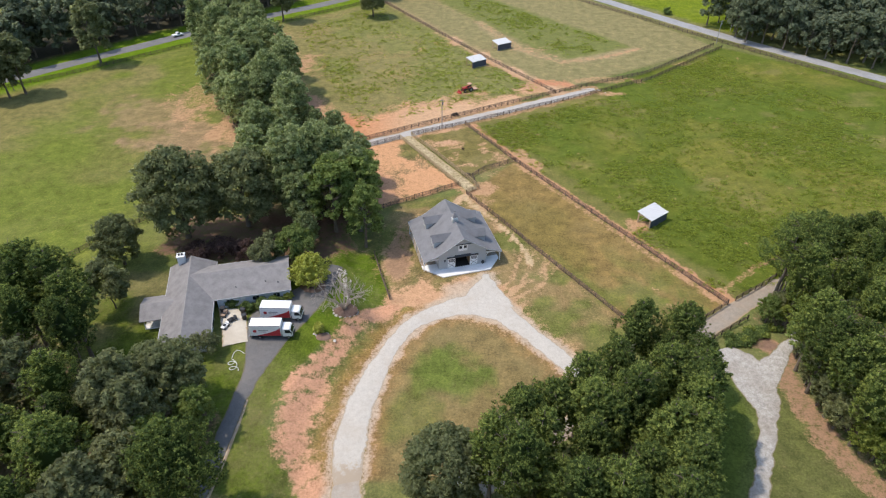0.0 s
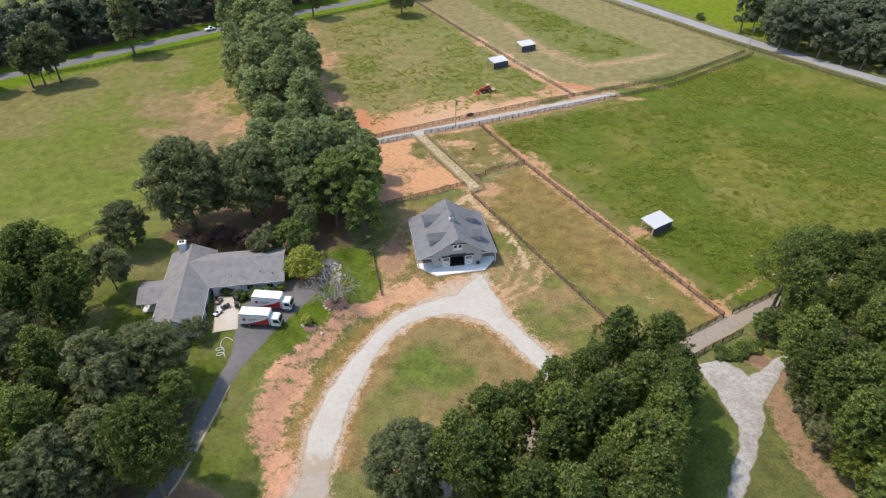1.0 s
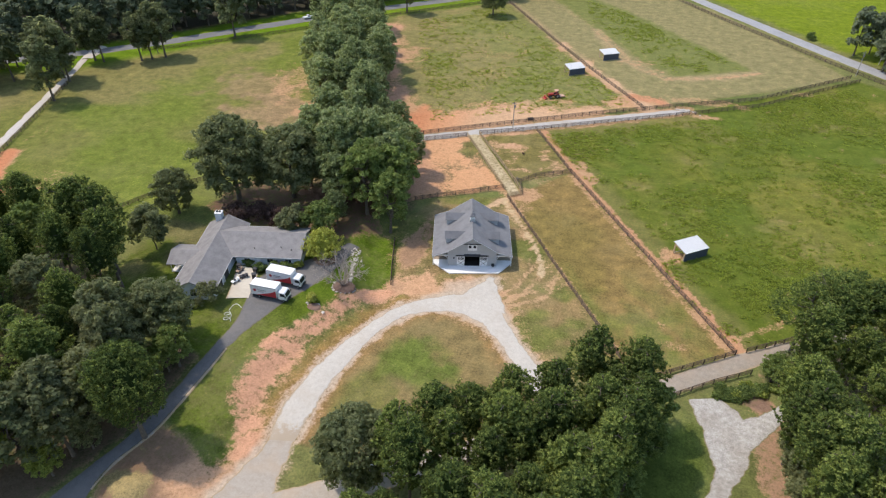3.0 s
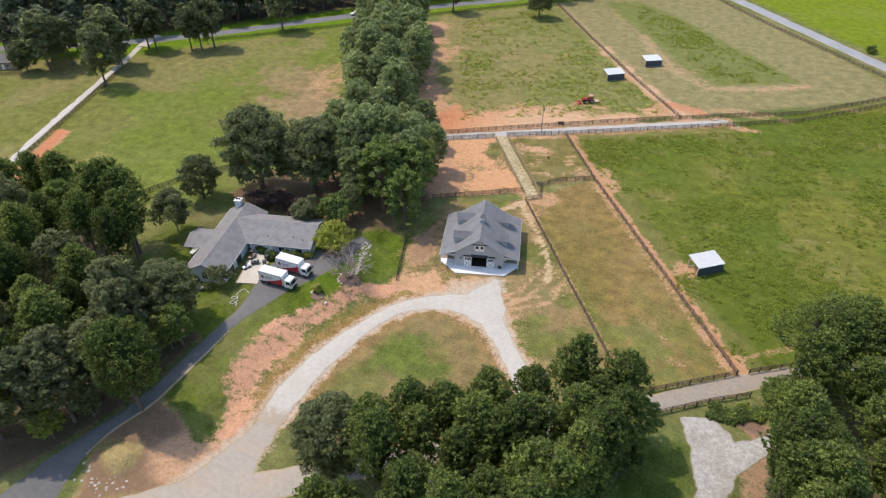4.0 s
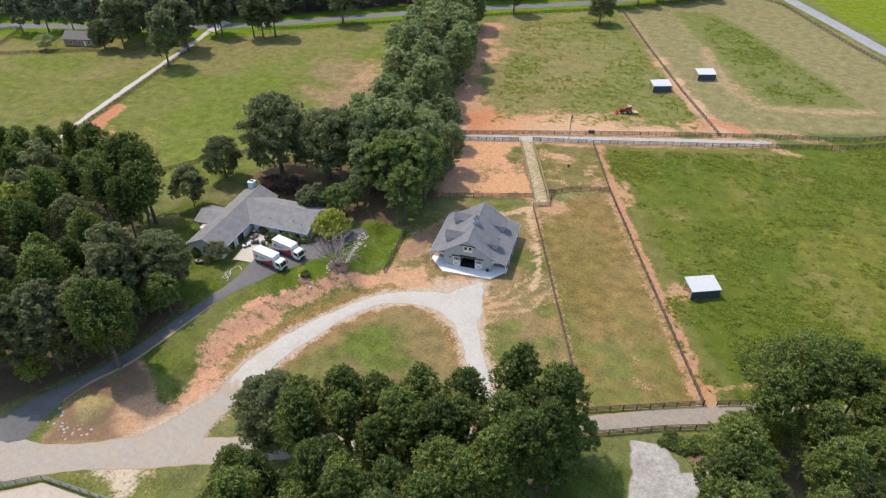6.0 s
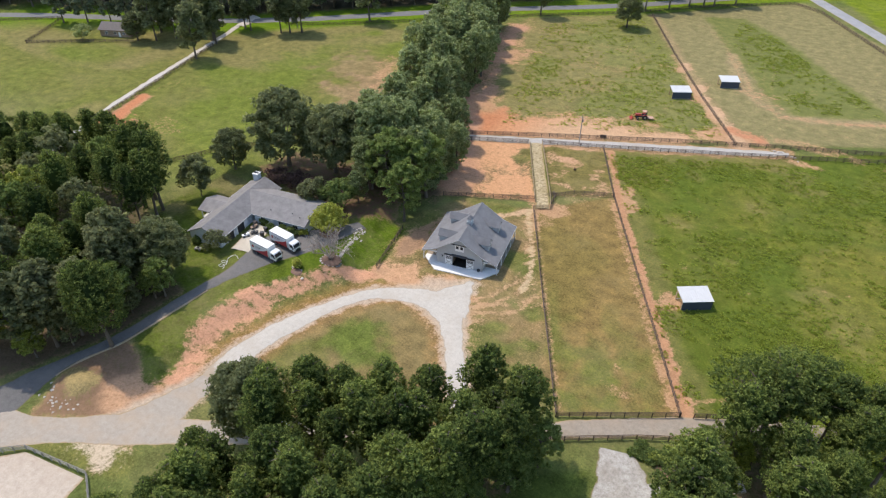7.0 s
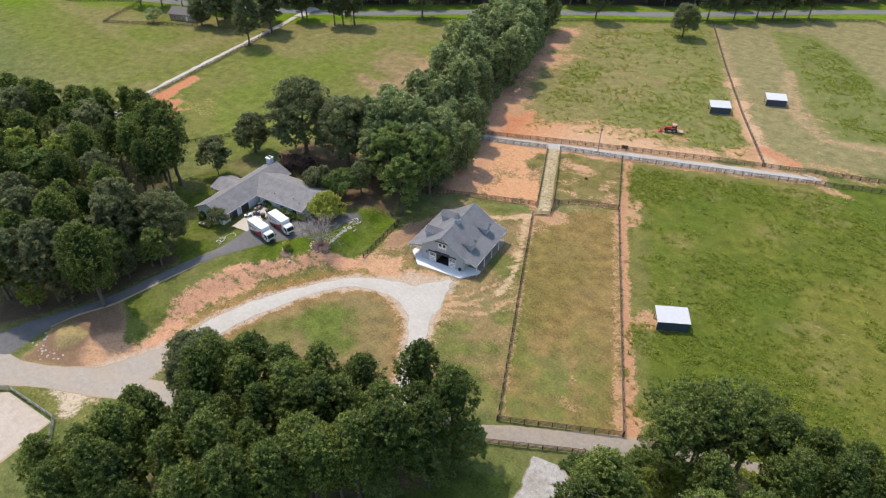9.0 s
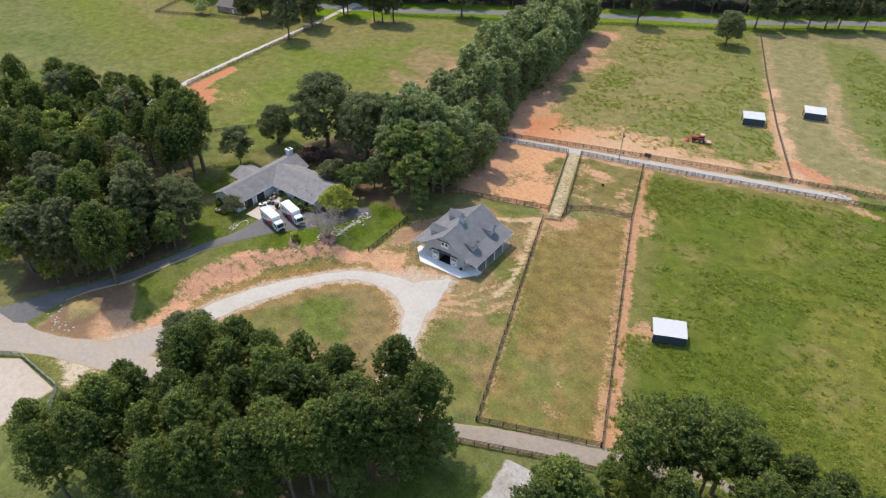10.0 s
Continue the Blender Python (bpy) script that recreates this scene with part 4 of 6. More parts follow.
def build_barn():
    barn = thing("barn", pose(2.8, 123.4, 0.45, 0, 0, 14.5), "grey timber horse barn with shingle roof, dormers and lean-to porches", "barn")
    W, L, HB, HR, EV, HE = 5.6, 7.9, 4.6, 8.35, 9.15, 3.3
    F = 8.5
    bm = bmesh.new()
    prof = [(-9.08, -6.7), (-5.2, -10.7), (6.0, -10.4), (9.1, -6.7), (9.1, -5.6), (5.6, -5.6), (5.6, 8.3), (-5.6, 8.3), (-5.6, -5.6), (-9.08, -5.6)]
    slab_on(bm, [(x, y, 0.2) for x, y in prof], 0.4)
    part("slab", bm, CONCRETE, barn, "white concrete slab and apron")
    for x0, x1 in ((-9.08, -5.6), (5.6, 9.1)):
        part("porch_floor", boxes((x0, x1, -5.6, 8.3, -0.2, 0.17)), TRACK, barn, "brown porch floor beside the slab")
    # walls with a through aisle and board battens
    for y0, y1 in ((-L, -L + 0.18), (L - 0.18, L)):
        fw = prism(bmesh.new(), [(-W, 0.2), (-1.75, 0.2), (-1.75, 3.1), (1.75, 3.1), (1.75, 0.2), (W, 0.2), (W, HB), (0, HR - 0.15), (-W, HB)], y0, y1)
        part("gable_wall", fw, BARN_WALL, barn, "grey board-and-batten gable wall")
    for s in (-1, 1):
        part("side_wall", boxes((*sorted((s * W, s * (W - 0.18))), -L + 0.18, L - 0.18, 0.2, HB)), BARN_WALL, barn)
    for k in range(27):
        x = -W + 0.1 + k * (2 * W - 0.2) / 26
        if abs(x) < 3.6:
            lo = 3.2
        else:
            lo = 0.2
        hi = HB + (HR - HB) * (1 - abs(x) / W) - 0.25
        part("batten", boxes((x - 0.03, x + 0.03, -L - 0.025, -L, lo, hi)), BARN_WALL, barn)
    # stall partitions seen through the open doors
    st = boxes((-1.95, -1.85, -L + 0.5, L - 0.5, 0.2, 2.4), (1.85, 1.95, -L + 0.5, L - 0.5, 0.2, 2.4), (-W + 0.2, W - 0.2, -L + 0.3, L - 0.3, 3.3, 3.4))
    part("stall_partition", st, TAN_WOOD, barn, "raw pine stall fronts in the aisle")
    # black sheet over the pale floor, puts the aisle's shade into colour
    part("aisle_floor", boxes((-1.84, 1.84, -L + 0.05, L - 0.05, 0.15, 0.22)), RUBBER, barn, "black sheet that darkens the shaded aisle floor")
    # roof: steep middle and flatter lean-tos, each slope one sheet
    for s in (-1, 1):
        bm = bmesh.new()
        slab_on(bm, [(0, -F, HR), (s * W, -F, HB), (s * W, F, HB), (0, F, HR)], 0.16)
        part("roof_slope", bm, BARN_SHINGLE, barn, "grey shingled steep slope")
        bm = bmesh.new()
        slab_on(bm, [(s * W, -F, HB), (s * EV, -F, HE), (s * EV, F, HE), (s * W, F, HB)], 0.16)
        part("lean_to_roof", bm, BARN_SHINGLE, barn, "grey shingled porch slope")
        part("fascia", boxes((*sorted((s * EV, s * (EV + 0.05))), -F, F, HE - 0.17, HE + 0.01)), HOUSE_TRIM, barn, "grey gutter board")
        for y in (-F, F):
            o = 0.05 if y > 0 else -0.05
            for (xa, za), (xb, zb) in (((0, HR), (W, HB)), ((W, HB), (EV, HE))):
                bm = bmesh.new()
                ya, yb = sorted((y, y + o))
                prism(bm, [(s * xa, za + 0.02), (s * xb, zb + 0.02), (s * xb, zb - 0.24), (s * xa, za - 0.24)], ya, yb)
                part("rake_board", bm, BARN_WALL, barn)
        # porch posts, beam, arched braces
        for k, y in enumerate(np.linspace(-7.7, 7.7, 5)):
            part("porch_post", boxes((s * 9.0 - 0.09, s * 9.0 + 0.09, y - 0.09, y + 0.09, 0.2, HE - 0.3), bevel=0.02), WHITE, barn, "white square porch post")
        part("porch_beam", boxes((s * 9.0 - 0.1, s * 9.0 + 0.1, -8.0, 8.0, HE - 0.3, HE - 0.02)), WHITE, barn)
        bm = bmesh.new()
        box(bm, *sorted((s * (W + 0.02), s * 8.9)), -7.8, -7.62, HE - 0.42, HE - 0.1)
        for sx, dx in ((s * (W + 0.1), s), (s * 8.9, -s)):
            for k in range(4):
                a0, a1 = k * math.pi / 8, (k + 1) * math.pi / 8
                p0 = (sx + dx * 1.1 * (1 - math.cos(a0)), HE - 1.35 + 1.05 * math.sin(a0))
                p1 = (sx + dx * 1.1 * (1 - math.cos(a1)), HE - 1.35 + 1.05 * math.sin(a1))
                tube(bm, (p0[0], -7.71, p0[1]), (p1[0], -7.71, p1[1]), 0.07, 0.07, 5)
        part("arch_brace", bm, WHITE, barn, "white arched porch brace")
    part("ridge_cap", prism(bmesh.new(), [(-0.2, HR - 0.1), (0, HR + 0.06), (0.2, HR - 0.1)], -F, F), BARN_SHINGLE, barn)
    # front gable: sliding doors, header, loft doors
    for s in (-1, 1):
        d = part("sliding_door", boxes((*sorted((s * 1.75, s * 3.5)), -L - 0.12, -L - 0.06, 0.3, 3.0)), WHITE, barn, "white sliding barn door with cross bracing")
        x0, x1 = sorted((s * 1.75, s * 3.5))
        part("grille", boxes((x0 + 0.15, x1 - 0.15, -L - 0.13, -L - 0.122, 1.95, 2.8)), DARK_TRIM, d, "dark barred upper panel")
        bm = bmesh.new()
        for a, b in (((x0 + 0.1, 0.45), (x1 - 0.1, 1.75)), ((x0 + 0.1, 1.75), (x1 - 0.1, 0.45))):
            tube(bm, (a[0], -L - 0.135, a[1]), (b[0], -L - 0.135, b[1]), 0.06, 0.06, 4)
        part("cross_brace", bm, GREY_WOOD, d)
        part("bar_row", boxes(*[(x0 + 0.2 + k * 0.2, x0 + 0.25 + k * 0.2, -L - 0.15, -L - 0.132, 1.95, 2.8) for k in range(7)]), WHITE, d)
    part("door_header", boxes((-3.7, 3.7, -L - 0.3, -L, 3.1, 3.3)), DARK_TRIM, barn, "dark sliding door track cover")
    bm = bmesh.new()
    slab_on(bm, [(-1.9, -L - 0.42, 3.3), (1.9, -L - 0.42, 3.3), (1.9, -L, 3.62), (-1.9, -L, 3.62)], 0.1)
    part("door_hood", bm, DARK_TRIM, barn, "dark pent hood over the doors")
    part("loft_trim", boxes((-2.2, 2.2, -L - 0.16, -L, 6.35, 6.52)), DARK_TRIM, barn, "dark band over the loft doors")
    for s in (-1, 1):
        ld = part("loft_door", boxes((*sorted((s * 0.02, s * 1.05)), -L - 0.1, -L, 4.7, 6.3)), WHITE, barn, "white loft door")
        part("pane", boxes((*sorted((s * 0.22, s * 0.85)), -L - 0.115, -L - 0.104, 5.35, 6.1)), GLASS, ld)
    part("wall_lamp", boxes((-4.35, -4.05, -L - 0.25, -L, 2.3, 2.75), bevel=0.05), BLACK_PLASTIC, barn, "dark wall lamp")
    bm = bmesh.new()
    bmesh.ops.create_cone(bm, cap_ends=True, segments=16, radius1=0.42, radius2=0.36, depth=0.3, matrix=pose(4.8, -L - 0.3, 0.72, 90))
    part("hose_reel", bm, BLACK_PLASTIC, barn, "round dark hose reel on the wall")
    for y in (-5, -2, 1, 4):
        for s in (-1, 1):
            window(barn, "stall_window", s * W, y, 1.4, 0.9, 0.9, s, "x")
    # dormers
    slope = (HR - HB) / W
    for s in (-1, 1):
        for y in (-4.0, 3.7):
            xf, hw, ze, zr = 6.1, 1.05, 6.15, 7.25
            dz = lambda x: HR - slope * x
            base = 4.3
            inner_e, inner_r = (HR - ze) / slope, (HR - zr) / slope
            bm = bmesh.new()
            for k in (-1, 1):
                v = [bm.verts.new((s * xf, y + k * hw, base)), bm.verts.new((s * xf, y + k * hw, ze)), bm.verts.new((s * inner_e, y + k * hw, ze))]
                bm.faces.new(v)
            v = [bm.verts.new(c) for c in ((s * xf, y - hw, base), (s * xf, y + hw, base), (s * xf, y + hw, ze), (s * xf, y, zr), (s * xf, y - hw, ze))]
            bm.faces.new(v)
            bmesh.ops.remove_doubles(bm, verts=bm.verts[:], dist=0.001)
            dormer = part("dormer", bm, BARN_WALL, barn, "grey gabled dormer")
            for k in (-1, 1):
                bm = bmesh.new()
                o, g = 0.3, 0.22
                drop = (zr - ze) / hw
                slab_on(bm, [(s * (xf + o), y, zr + 0.05), (s * (xf + o), y + k * (hw + g), ze + 0.05 - drop * g), (s * (inner_e - 0.1 + g * 0.9), y + k * (hw + g), ze + 0.05 - drop * g), (s * (inner_r - 0.1), y, zr + 0.05)], 0.09)
                part("dormer_roof", bm, BARN_SHINGLE, dormer, "shingled dormer slope")
            window(dormer, "dormer_window", s * xf, y, 5.0, 0.7, 1.15, s, "x")
    # cupola on the ridge
    cup = part("cupola", boxes((-0.65, 0.65, -1.45, -0.15, 7.7, 8.75), (-0.5, 0.5, -1.3, -0.3, 8.75, 9.5)), BARN_WALL, barn, "grey louvred cupola")
    part("louvre", boxes(*[(-0.52, 0.52, -1.32, -0.28, 8.85 + 0.12 * k, 8.9 + 0.12 * k) for k in range(5)]), WHITE, cup)
    bm = bmesh.new()
    bmesh.ops.create_cone(bm, cap_ends=True, segments=4, radius1=0.98, radius2=0.06, depth=0.95, matrix=pose(0, -0.8, 9.95, 0, 0, 45))
    part("cupola_roof", bm, BARN_SHINGLE, cup)
    bm = tube(bmesh.new(), (0, -0.8, 10.35), (0, -0.8, 10.9), 0.03, 0.02, 6)
    tube(bm, (-0.3, -0.8, 10.7), (0.35, -0.8, 10.7), 0.025, 0.025, 5)
    part("weather_vane", bm, DARK_TRIM, cup)


build_barn()


# ---- the house: two gabled wings, a small porch wing and an attached garage ----
def gable_wing(house, x0, x1, half, y_mid, eave, ridge, over=0.45, name="wing", into=0.0, back=None):
    """A wing along x of the house's own axes, with walls, gables and two roof slopes; the rear one may be shorter."""
    back = back or half
    wall = bmesh.new()
    box(wall, x0, x1, y_mid - half + over, y_mid + back - over, 0, eave)
    for x in (x0, x1 - 0.2):
        prism(wall, [(-(half - over), eave), (back - over, eave), (back - over, ridge - (ridge - eave) * back / half), (0, ridge - (ridge - eave) * over / half - 0.05)], 0, 0.2, Matrix.Translation((x, y_mid, 0)) @ Matrix(((0, 1, 0, 0), (1, 0, 0, 0), (0, 0, 1, 0), (0, 0, 0, 1))))
    bmesh.ops.recalc_face_normals(wall, faces=wall.faces[:])
    part(name + "_wall", wall, HOUSE_WALL, house, "pale blue-grey siding")
    for s, deep in ((-1, half), (1, back)):
        foot = ridge - (ridge - eave) * deep / half
        bm = bmesh.new()
        slab_on(bm, [(x0 - over - into, y_mid, ridge), (x0 - over - into * (1 - deep / half), y_mid + s * deep, foot), (x1 + over, y_mid + s * deep, foot), (x1 + over, y_mid, ridge)], 0.16)
        part(name + "_roof", bm, SHINGLE, house, "weathered grey shingle slope")
        a, b = sorted((y_mid + s * deep, y_mid + s * (deep + 0.08)))
        part("gutter", boxes((x0 - over, x1 + over, a, b, foot - 0.2, foot)), HOUSE_TRIM, house)
    part(name + "_ridge", prism(bmesh.new(), [(-0.18, ridge - 0.06), (0, ridge + 0.05), (0.18, ridge - 0.06)], x0 - over - into, x1 + over, Matrix.Translation((0, y_mid, 0)) @ Matrix(((0, 1, 0, 0), (1, 0, 0, 0), (0, 0, 1, 0), (0, 0, 0, 1)))), SHINGLE, house)


def build_house():
    # origin at the inner corner of the eaves; x runs out along the right wing
    house = thing("house", pose(-46.5, 98.6, 2.3, 0, 0, 13.0), "single-storey L-shaped house with grey shingle roof and pale siding", "house")
    E_, R_ = 2.75, 5.1
    gable_wing(house, 0.45, 15.1, 6.5, 6.5, E_, R_, name="right_wing", into=4.75, back=4.6)
    # the left wing runs across: built along x, turned a quarter
    turn = new("left_wing")
    turn.parent = house
    turn.matrix_basis = pose(-4.85, 0, 0, 0, 0, 90)
    gable_wing(turn, -11.8, 12.9, 4.85, 0, E_, R_ + 0.03, name="left_wing")
    # porch wing on the far side
    part("porch_floor", boxes((-13.5, -9.3, -2.8, 3.8, 0, 0.15)), CONCRETE, house)
    for y in (-2.7, 0.5, 3.7):
        part("porch_post", boxes((-13.4, -13.24, y - 0.08, y + 0.08, 0.15, 2.45)), WHITE, house)
    for s in (-1, 1):
        bm = bmesh.new()
        slab_on(bm, [(-14.0, 0.5, 3.85), (-14.0, 0.5 + s * 3.8, 2.5), (-8.9, 0.5 + s * 3.8, 2.5), (-6.9, 0.5, 3.85)], 0.14)
        part("porch_roof", bm, SHINGLE, house, "weathered grey shingle slope")
    # garage bays facing the court, black panels for inner shade; house door and windows
    for k, y in enumerate((-4.2, -8.2)):
        g = part("garage_opening", boxes((-0.44, -0.36, y - 1.4, y + 1.4, 0.05, 2.25)), BLACK_PLASTIC, house, "black panel for the shade inside an open garage bay")
        for s in (-1, 1):
            part("jamb", boxes((-0.46, -0.28, y + s * 1.4 - 0.12, y + s * 1.4 + 0.12, 0, 2.4)), WHITE, g, "white door jamb")
    part("house_door", boxes((5.2, 6.1, 0.38, 0.44, 0.05, 2.1)), WHITE, house, "white front door")
    for x in (3.0, 8.2, 12.4):
        window(house, "house_window", x, 0.45, 0.95, 1.5, 1.2, -1, "y")
    window(house, "gable_window", 15.1, 3.6, 1.0, 1.1, 1.2, 1, "x")
    window(house, "gable_window", -4.85, -11.8, 0.9, 1.6, 1.2, -1, "y")
    # chimney and vents
    ch = part("chimney", boxes((-7.6, -6.1, 12.0, 13.4, 0, 6.0)), HOUSE_WALL, house, "pale sided chimney")
    part("chimney_cap", boxes((-7.72, -5.98, 11.88, 13.52, 6.0, 6.15)), WHITE, ch)
    part("flue", boxes((-7.35, -6.95, 12.5, 12.9, 6.15, 6.5), (-6.75, -6.35, 12.5, 12.9, 6.15, 6.5)), DARK_TRIM, ch)
    for x, y in ((4.5, 2.2), (10.5, 2.6), (-2.6, 8.0), (13.0, 2.0)):
        z = E_ + (R_ - E_) * (y / 6.5 if x > 0 else 0.54)
        part("roof_vent", tube(bmesh.new(), (x, y, z - 0.1), (x, y, z + 0.35), 0.09, 0.09, 8), DARK_TRIM, house)


build_house()


# ---- run-in sheds in the pastures ----
def run_in_shed(m, label):
    shed = thing("run_in_shed", m, label, "shed", "run-in sheds")
    L, D = 6.6, 4.0
    part("back_wall", boxes((0, L, 0, 0.1, 0.05, 2.45)), NAVY, shed, "navy board back wall")
    bm = bmesh.new()
    prism(bm, [(0, 0.05), (D, 0.05), (D, 3.0), (0, 2.45)], L - 0.1, L, Matrix(((0, 1, 0, 0), (1, 0, 0, 0), (0, 0, 1, 0), (0, 0, 0, 1))))
    bmesh.ops.recalc_face_normals(bm, faces=bm.faces[:])
    part("end_wall", bm, NAVY, shed)
    bm = boxes((0, 0.1, 0.1, 0.5, 0.05, 2.5), (0, 0.1, D - 0.4, D, 0.05, 2.95), (0, 0.1, 0.1, D, 2.3, 2.5))
    part("end_frame", bm, TAN_WOOD, shed, "raw pine open end")
    part("lining", boxes((0.1, L - 0.1, 0.1, 0.16, 0.1, 2.35)), TAN_WOOD, shed, "raw pine lining")
    part("kick_board", boxes((0.1, L - 0.16, 0.16, 0.22, 0.1, 1.2)), TAN_WOOD, shed)
    for x in (0.1, 3.6, L - 0.2):
        part("shed_post", boxes((x, x + 0.14, D - 0.14, D, 0.0, 2.95)), TAN_WOOD, shed)
    part("skid", boxes((0, L, 0, 0.12, -0.1, 0.05), (0, L, D - 0.12, D, -0.1, 0.05)), GREY_WOOD, shed)
    bm = bmesh.new()
    slab_on(bm, [(-0.12, -0.1, 2.5), (L + 0.12, -0.1, 2.5), (L + 0.12, D + 0.4, 3.12), (-0.12, D + 0.4, 3.12)], 0.07)
    roof = part("shed_roof", bm, METAL_ROOF, shed, "pale ribbed metal roof")
    bm = bmesh.new()
    for k in range(14):
        x = -0.08 + k * (L + 0.16) / 13
        slab_on(bm, [(x - 0.02, -0.1, 2.53), (x + 0.02, -0.1, 2.53), (x + 0.02, D + 0.4, 3.15), (x - 0.02, D + 0.4, 3.15)], 0.03)
    part("roof_rib", bm, METAL_ROOF, roof)
    part("eave_trim", boxes((-0.13, L + 0.13, -0.15, -0.1, 2.38, 2.52)), WHITE, roof)
    return shed


SHED = run_in_shed(pose(52.1, 131.8, 0.05, 0, 0, 37.7), "navy run-in shed with pale metal roof by the paddock fence")
tagged(copy_thing(SHED, pose(11.7, 240.4, 0.05, 0, 0, 34)), "navy run-in shed with pale metal roof beside a field fence")
tagged(copy_thing(SHED, pose(22.9, 260.2, 0.05, 0, 0, 31)), "navy run-in shed with pale metal roof in a mown field")


# ---- vehicles ----
def wheel(parent, x, y, r=0.42, w=0.26, name="wheel"):
    bm = bmesh.new()
    bmesh.ops.create_cone(bm, cap_ends=True, segments=18, radius1=r, radius2=r, depth=w, matrix=pose(x, y, r, 90))
    es = [e for e in bm.edges if abs(e.verts[0].co.y - e.verts[1].co.y) < 1e-4]
    bmesh.ops.bevel(bm, geom=es, offset=0.05, segments=1, affect="EDGES")
    tyre = part(name, bm, RUBBER, parent, "black tyre")
    side = 1 if y > 0 else -1
    bm = bmesh.new()
    bmesh.ops.create_cone(bm, cap_ends=True, segments=14, radius1=r * 0.55, radius2=r * 0.4, depth=0.06, matrix=pose(x, y + side * (w / 2 + 0.02), r, 90 * -side))
    part("rim", bm, STEEL, tyre, "steel rim")


def box_truck(m, label):
    """Cab-over box truck; x runs forward from the tail."""
    t = thing("box_truck", m, label, "truck", "delivery trucks")
    L, W, Z0, Z1 = 6.0, 1.22, 1.0, 3.55
    part("chassis", boxes((0.1, 8.0, -0.45, 0.45, 0.55, 0.85), (0.2, 0.5, -1.1, 1.1, 0.5, 0.8)), BLACK_PLASTIC, t)
    body = part("box_body", boxes((0.0, L, -W, W, Z0, Z1), bevel=0.04), WHITE, t, "white box body")
    part("roof_rail", boxes((0, L, -W - 0.02, -W + 0.05, Z1 - 0.1, Z1 + 0.03), (0, L, W - 0.05, W + 0.02, Z1 - 0.1, Z1 + 0.03)), STEEL, body)
    for s in (-1, 1):
        # red sweep rising to the front, and a small emblem towards the tail
        bm = bmesh.new()
        low = [(1.2, Z0 + 0.06), (L - 0.06, Z0 + 0.06), (L - 0.06, Z0 + 2.0), (5.2, Z0 + 1.45), (4.2, Z0 + 1.0), (3.0, Z0 + 0.6)]
        a, b = sorted((s * (W + 0.004), s * (W + 0.012)))
        prism(bm, low, a, b)
        part("red_sweep", bm, RED, body, "red sweeping stripe")
        bm = bmesh.new()
        bmesh.ops.create_cone(bm, cap_ends=True, segments=5, radius1=0.42, radius2=0.42, depth=0.012, matrix=pose(1.0, s * (W + 0.01), Z0 + 1.25, 90))
        part("emblem", bm, RED, body, "red emblem shape")
        part("lettering_bar", boxes((1.7, 3.6, a, b, Z0 + 1.35, Z0 + 1.55), (1.7, 3.1, a, b, Z0 + 1.0, Z0 + 1.12)), STEEL, body, "grey bars of lettering")
    part("tail_door", boxes((-0.05, 0.0, -W + 0.1, W - 0.1, Z0 + 0.1, Z1 - 0.15)), WHITE, body)
    part("liftgate", boxes((-0.5, -0.08, -1.0, 1.0, 0.55, 0.7), (-0.16, -0.08, -1.05, 1.05, 0.5, 1.5)), STEEL, t, "folded steel liftgate")
    # cab: raked windscreen
    bm = prism(bmesh.new(), [(6.15, 0.6), (8.05, 0.6), (8.15, 1.4), (7.8, 2.45), (7.55, 2.6), (6.15, 2.6)], -1.05, 1.05)
    bmesh.ops.bevel(bm, geom=bm.edges[:], offset=0.07, segments=2, affect="EDGES")
    cab = part("cab", bm, WHITE, t, "white cab")
    bm = bmesh.new()
    slab_on(bm, [(8.14, -0.88, 1.52), (8.14, 0.88, 1.52), (7.86, 0.88, 2.36), (7.86, -0.88, 2.36)], 0.03)
    part("windscreen", bm, GLASS, cab, "dark windscreen")
    for s in (-1, 1):
        a, b = sorted((s * 1.055, s * 1.07))
        part("side_window", prism(bmesh.new(), [(6.75, 1.55), (7.95, 1.55), (7.7, 2.35), (6.75, 2.35)], a, b), GLASS, cab)
        part("headlight", boxes((8.08, 8.16, *sorted((s * 0.65, s * 0.98)), 0.85, 1.1), bevel=0.02), LAMP_LENS, cab)
        part("mirror", boxes((8.0, 8.1, *sorted((s * 1.12, s * 1.4)), 1.5, 2.05), bevel=0.02), BLACK_PLASTIC, cab)
    part("bumper", boxes((8.0, 8.25, -1.05, 1.05, 0.4, 0.68), bevel=0.03), BLACK_PLASTIC, cab)
    part("grille", boxes((8.1, 8.17, -0.6, 0.6, 0.78, 1.08)), BLACK_PLASTIC, cab)
    for x in (1.7, 7.3):
        for y in (-0.95, 0.95):
            wheel(t, x, y)
    return t


TRUCK = box_truck(pose(-37.2, 91.2, up(-34, 92) + 0.14, 0, 0, 0.5), "white box truck with red side stripe on the asphalt")
tagged(copy_thing(TRUCK, pose(-36.3, 96.5, up(-34, 97) + 0.14, 0, 0, -1.5)), "white box truck with red side stripe beside the hedge")


